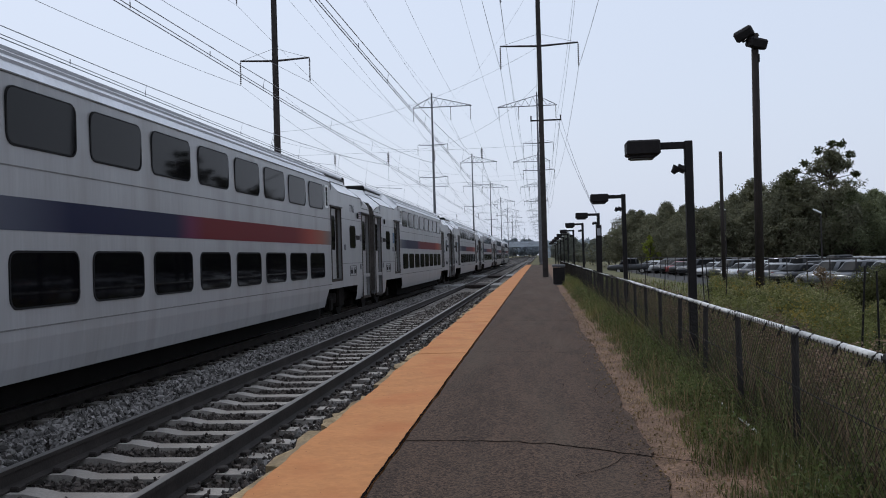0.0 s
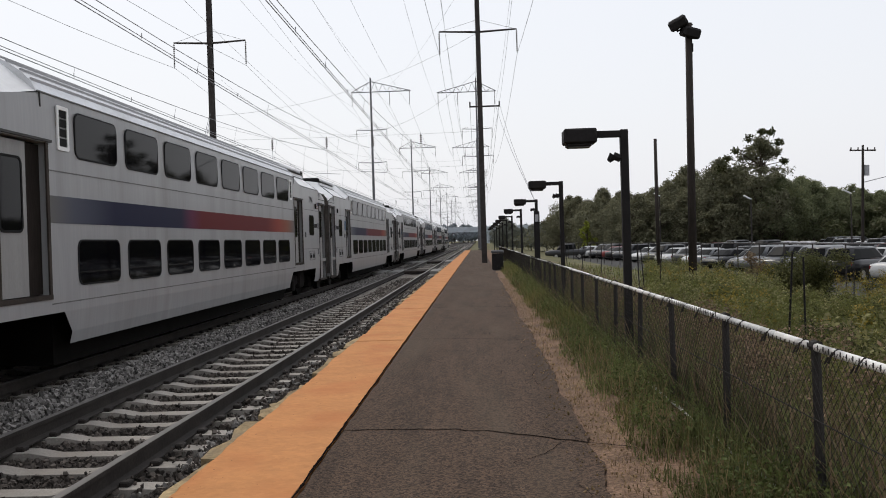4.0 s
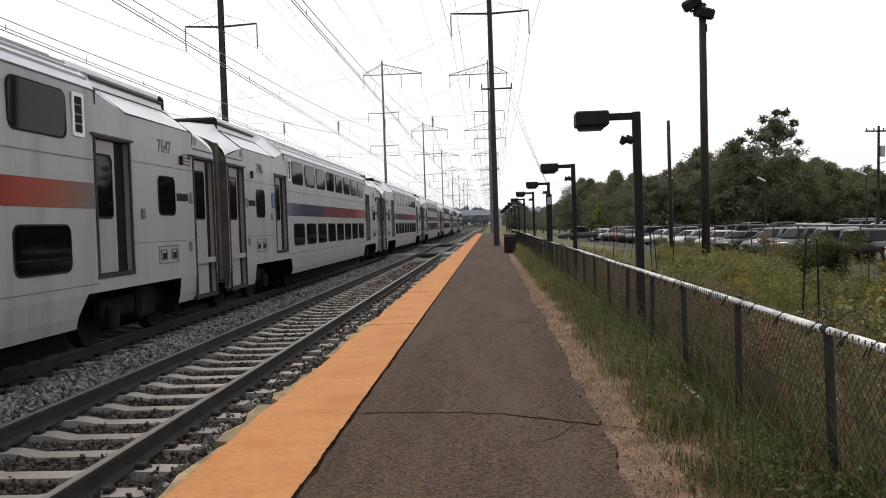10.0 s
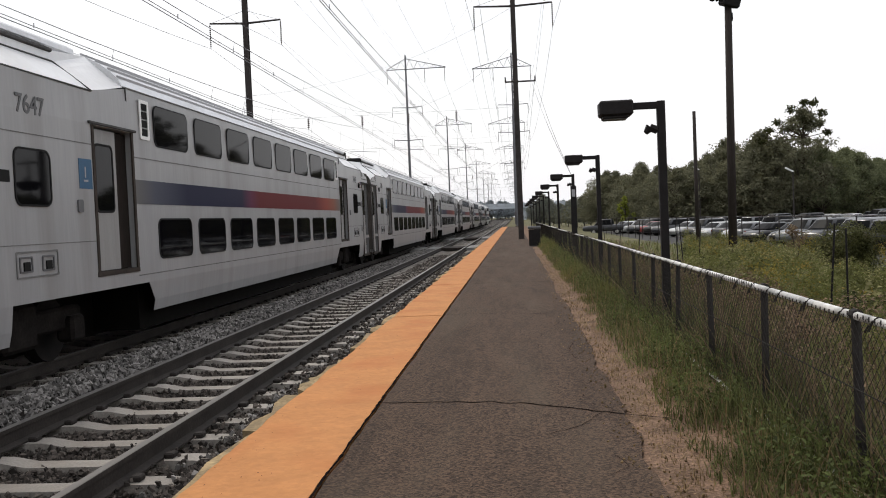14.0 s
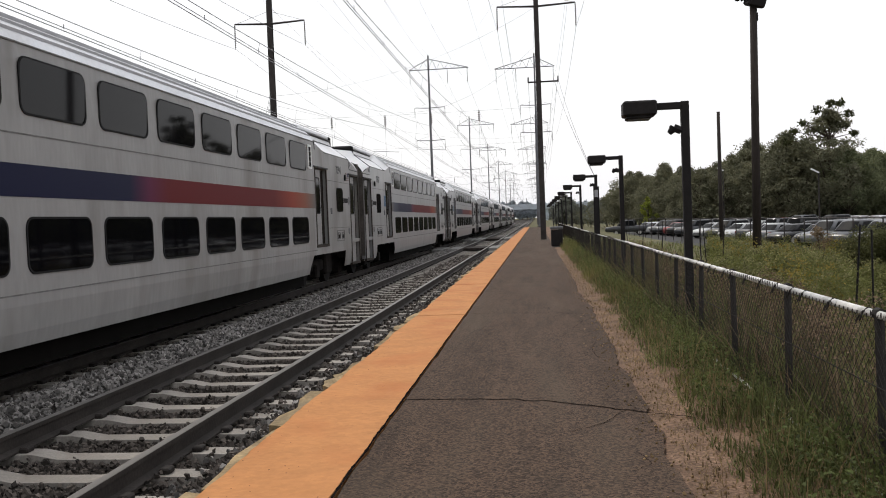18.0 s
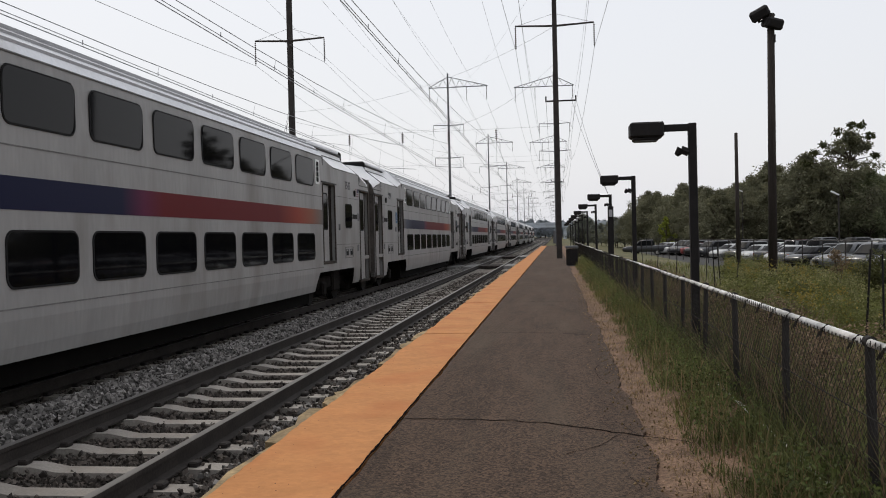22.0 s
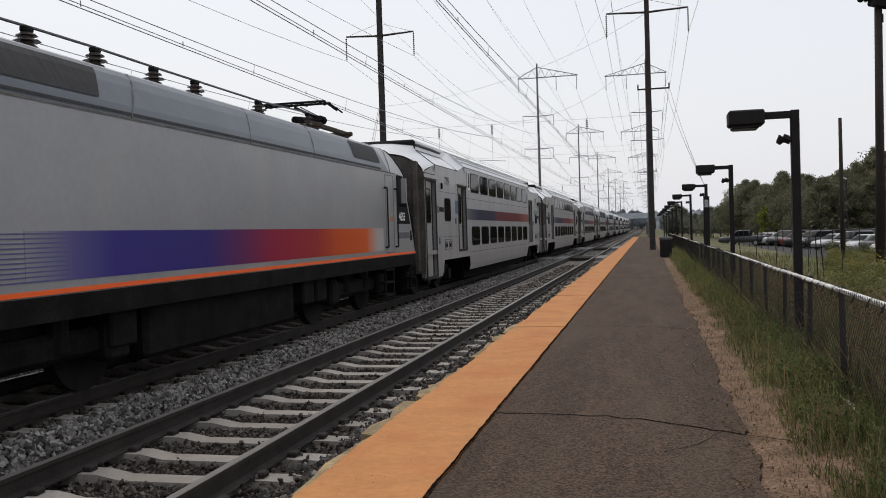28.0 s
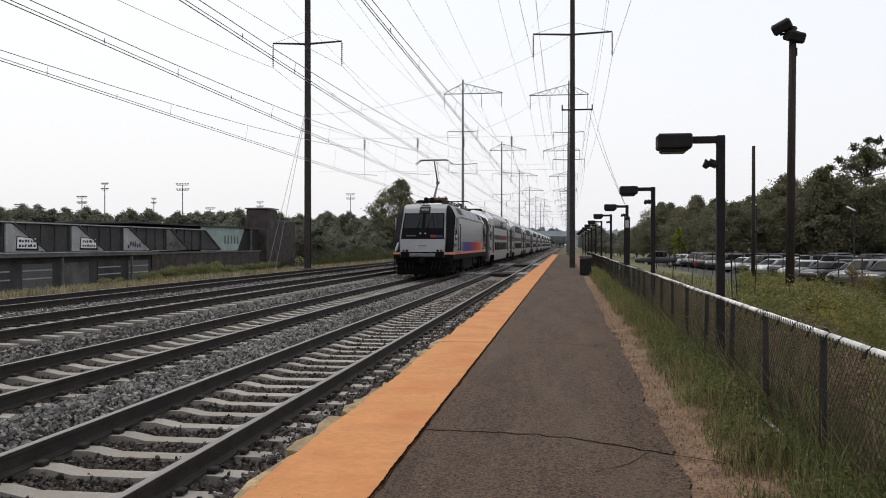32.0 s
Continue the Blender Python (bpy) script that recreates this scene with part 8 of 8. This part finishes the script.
def build_far_trees():
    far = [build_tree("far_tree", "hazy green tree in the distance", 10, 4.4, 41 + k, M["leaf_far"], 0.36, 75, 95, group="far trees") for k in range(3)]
    sp = []
    for k in range(120):
        f = k / 119
        sp.append((-150 + 92 * f + RNG.normal() * 4, 140 + 75 * f + RNG.normal() * 14, RNG.uniform(0.88, 1.06)))
    for k in range(40):
        sp.append((-62 + RNG.normal() * 12, 200 + RNG.random() * 120, RNG.uniform(0.86, 1.17)))
    for k in range(30):
        sp.append((-23.5 - RNG.random() * 12, 97 + 2.0 * k + RNG.normal() * 3, RNG.uniform(0.38, 0.60)))
    for k in range(26):
        sp.append((-24 - RNG.random() * 14, 150 + 14 * k + RNG.normal() * 5, RNG.uniform(0.45, 0.68)))
    for k in range(14):
        sp.append((9 + RNG.random() * 14, 270 + 20 * k, RNG.uniform(0.54, 0.9)))
    for x, y, s in ((-28.6, 131, 0.8), (-22.9, 131, 0.78), (-114, 130, 1.09), (-110.5, 130, 1.08), (-106.5, 131, 0.95), (-102, 131, 0.97), (-98.2, 130, 1.1), (-95.4, 130, 1.24), (-93, 131, 1.08), (-100, 150, 1.07), (-97.5, 150, 1.12), (-94.6, 150, 1.06), (-46.6, 120, 0.88), (-45, 122, 0.8)):
        sp.append((x, y, s * 0.9))
    for k, (x, y, s) in enumerate(sp):
        m = scaled(x, y, -1.0, s, RNG.uniform(0, 360))
        if k > 2:
            copy_thing(far[k % 3], m)
    for k, (x, y, s) in enumerate(sp[:3]):
        far[k].matrix_world = scaled(x, y, -1.0, s, 70 * k)
    tall = build_tree("tall_far_tree", "tall dark green tree with an uneven crown beside the line", 12.8, 5.2, 93, M["leaf"], 0.26, 150, 130, group="far trees")
    tall.matrix_world = pose(-25.4, 130, -1.0, 0, 0, 30)
    bush = thing("trackside_bush", "rounded olive-green bush beside the far track", "bush", "trackside bushes", at=pose(-24, 52.9, bed_height(-24)))
    pts = [(RNG.normal() * 0.36, RNG.normal() * 0.42, 0.12 + RNG.random() * 0.66) for k in range(22)]
    part("leaves", leafy("leaves", "", pts, [0.34] * 22, [260] * 22, 0.085, M["bush_leaf"], 0.85, ret_mesh=True), None, bush)
    bm = bmesh.new()
    for c in pts[:6]:
        tube(bm, (0, 0, -0.1), c, 0.02, 0.008, 5)
    part("stems", bm, M["bark"], bush)
    for x, y, sx, sz in ((-24, 47.3, 0.85, 0.62), (-24.2, 50.2, 0.9, 0.72), (-24.3, 51.6, 0.95, 0.85), (-24, 54.6, 0.95, 0.9), (-24, 56.6, 1.1, 1.0), (-24.1, 58.2, 1.0, 0.8), (-24, 43.2, 0.9, 0.45), (-24.5, 62.0, 0.8, 0.7), (-24.5, 65.5, 0.9, 0.75), (-25, 71, 1.0, 0.8)):
        copy_thing(bush, pose(x, y, bed_height(x), 0, 0, RNG.uniform(0, 360)) @ Matrix.Diagonal((sx, sx * 1.05, sz * 1.2, 1)))
    cs, rs, ns = [], [], []
    for k in range(150):
        y = 86 + RNG.random() ** 1.2 * 45
        x = -19.8 - RNG.random() * (6 + (y > 88) * 6)
        g = bed_height(x)
        s = RNG.uniform(0.4, 1.0) * (1.7 if y > 88 else 1.15)
        cs.append((x, y, g + s * 0.35))
        rs.append(s)
        ns.append(420)
    leafy("trackside_bushes", "low green bushes beside the far track", cs, rs, ns, 0.13, M["brush"], 0.8, "bushes")
    n = 30000
    y = 24 + 90 * RNG.random(n)
    x = -17.6 - 7 * RNG.random(n) ** 1.3
    z = np.array([bed_height(v) for v in x])
    blades("trackside_grass", "dry yellow-green grass beside the far track", x, y, z, RNG.uniform(0.12, 0.42, n), M["drygrass"], 0.012, 0.5)


build_far_trees()


def field_light(x, y, h, wide):
    u = thing("field_light_mast", "tall thin mast with a rack of sports field lights", "light mast", "field lights", at=pose(x, y, -1))
    part("mast", tubed((0, 0, 0), (0, 0, h), 0.16, 0.10, n=7), M["towersteel"], u)
    bm = bmesh.new()
    wide *= 0.75
    box(bm, -wide, wide, -0.08, 0.08, h - 0.12, h)
    box(bm, -wide, wide, -0.1, 0.1, h - 1.42, h - 1.3)
    part("rack", bm, M["towersteel"], u)
    bm = bmesh.new()
    for o in np.linspace(-wide, wide, 5):
        for dz in (0.35, -0.95):
            box(bm, o - 0.2, o + 0.2, -0.2, 0.2, h + dz - 0.2, h + dz + 0.08)
    part("lamp_bank", bm, M["grey"], u)


for px, py, h, w in ((-112.6, 190, 13.6, 1.4), (-112.5, 200, 17.4, 1.0), (-129.6, 260, 17.0, 0.8), (-96.9, 210, 17.8, 2.0), (-98, 230, 12.5, 1.6), (-94.5, 260, 15.6, 1.2), (-65.6, 260, 17.9, 1.6), (-115, 170, 10.8, 1.2)):
    field_light(px, py, h, w)


# concrete paled and blued in its colour to stand for air haze
M["hazy_concrete"] = mat("haze_paled_concrete", (0.46, 0.50, 0.55), 0.95, vary=0.1, scale=0.2, fine=2)


def build_bridge():
    b = thing("road_bridge", "road bridge crossing the line in the distance, paled for haze", "bridge")
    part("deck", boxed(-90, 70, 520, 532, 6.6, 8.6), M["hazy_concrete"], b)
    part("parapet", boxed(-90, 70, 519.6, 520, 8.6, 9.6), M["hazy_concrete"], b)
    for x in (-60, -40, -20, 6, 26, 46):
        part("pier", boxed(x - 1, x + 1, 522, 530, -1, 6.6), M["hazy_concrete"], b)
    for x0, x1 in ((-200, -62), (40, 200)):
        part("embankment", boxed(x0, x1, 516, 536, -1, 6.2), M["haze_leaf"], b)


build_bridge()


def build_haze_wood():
    """The last woods, distance haze in their blue leaf colour, closing the view under and beyond the bridge."""
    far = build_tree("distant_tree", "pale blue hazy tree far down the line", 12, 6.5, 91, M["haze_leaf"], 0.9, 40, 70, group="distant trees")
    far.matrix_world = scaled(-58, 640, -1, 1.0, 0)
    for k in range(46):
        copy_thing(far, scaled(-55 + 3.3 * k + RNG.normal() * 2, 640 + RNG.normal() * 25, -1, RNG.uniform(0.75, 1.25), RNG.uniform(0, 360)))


build_haze_wood()


def crossing(y0, y1):
    c = thing("track_crossing", "dark timber crossing panels laid between the rails", "track crossing", "crossings", kind="structure")
    for tx, tz in TRACKS[:2]:
        for k in range(4):
            a = tx - 0.62 + 0.315 * k
            part("crossing_panel", boxed(a, a + 0.30, y0, y1, -0.16, tz - 0.012, bevel=0.01), M["polewood"], c)
        for a, b in ((tx - 1.5, tx - 0.86), (tx + 0.86, tx + 1.5)):
            part("apron", boxed(a, b, y0 - 0.5, y1 + 0.5, -0.2, tz - 0.02, bevel=0.01), M["concrete"], c)


crossing(50.0, 53.0)
crossing(72.0, 77.0)

# ---- what moves ----
def motions():
    for k, car in TRAIN_CARS:
        walk(car, [(t, pose(TRACKS[1][0], s + k * PITCH, 0)) for t, s in TRAIN])


motions()
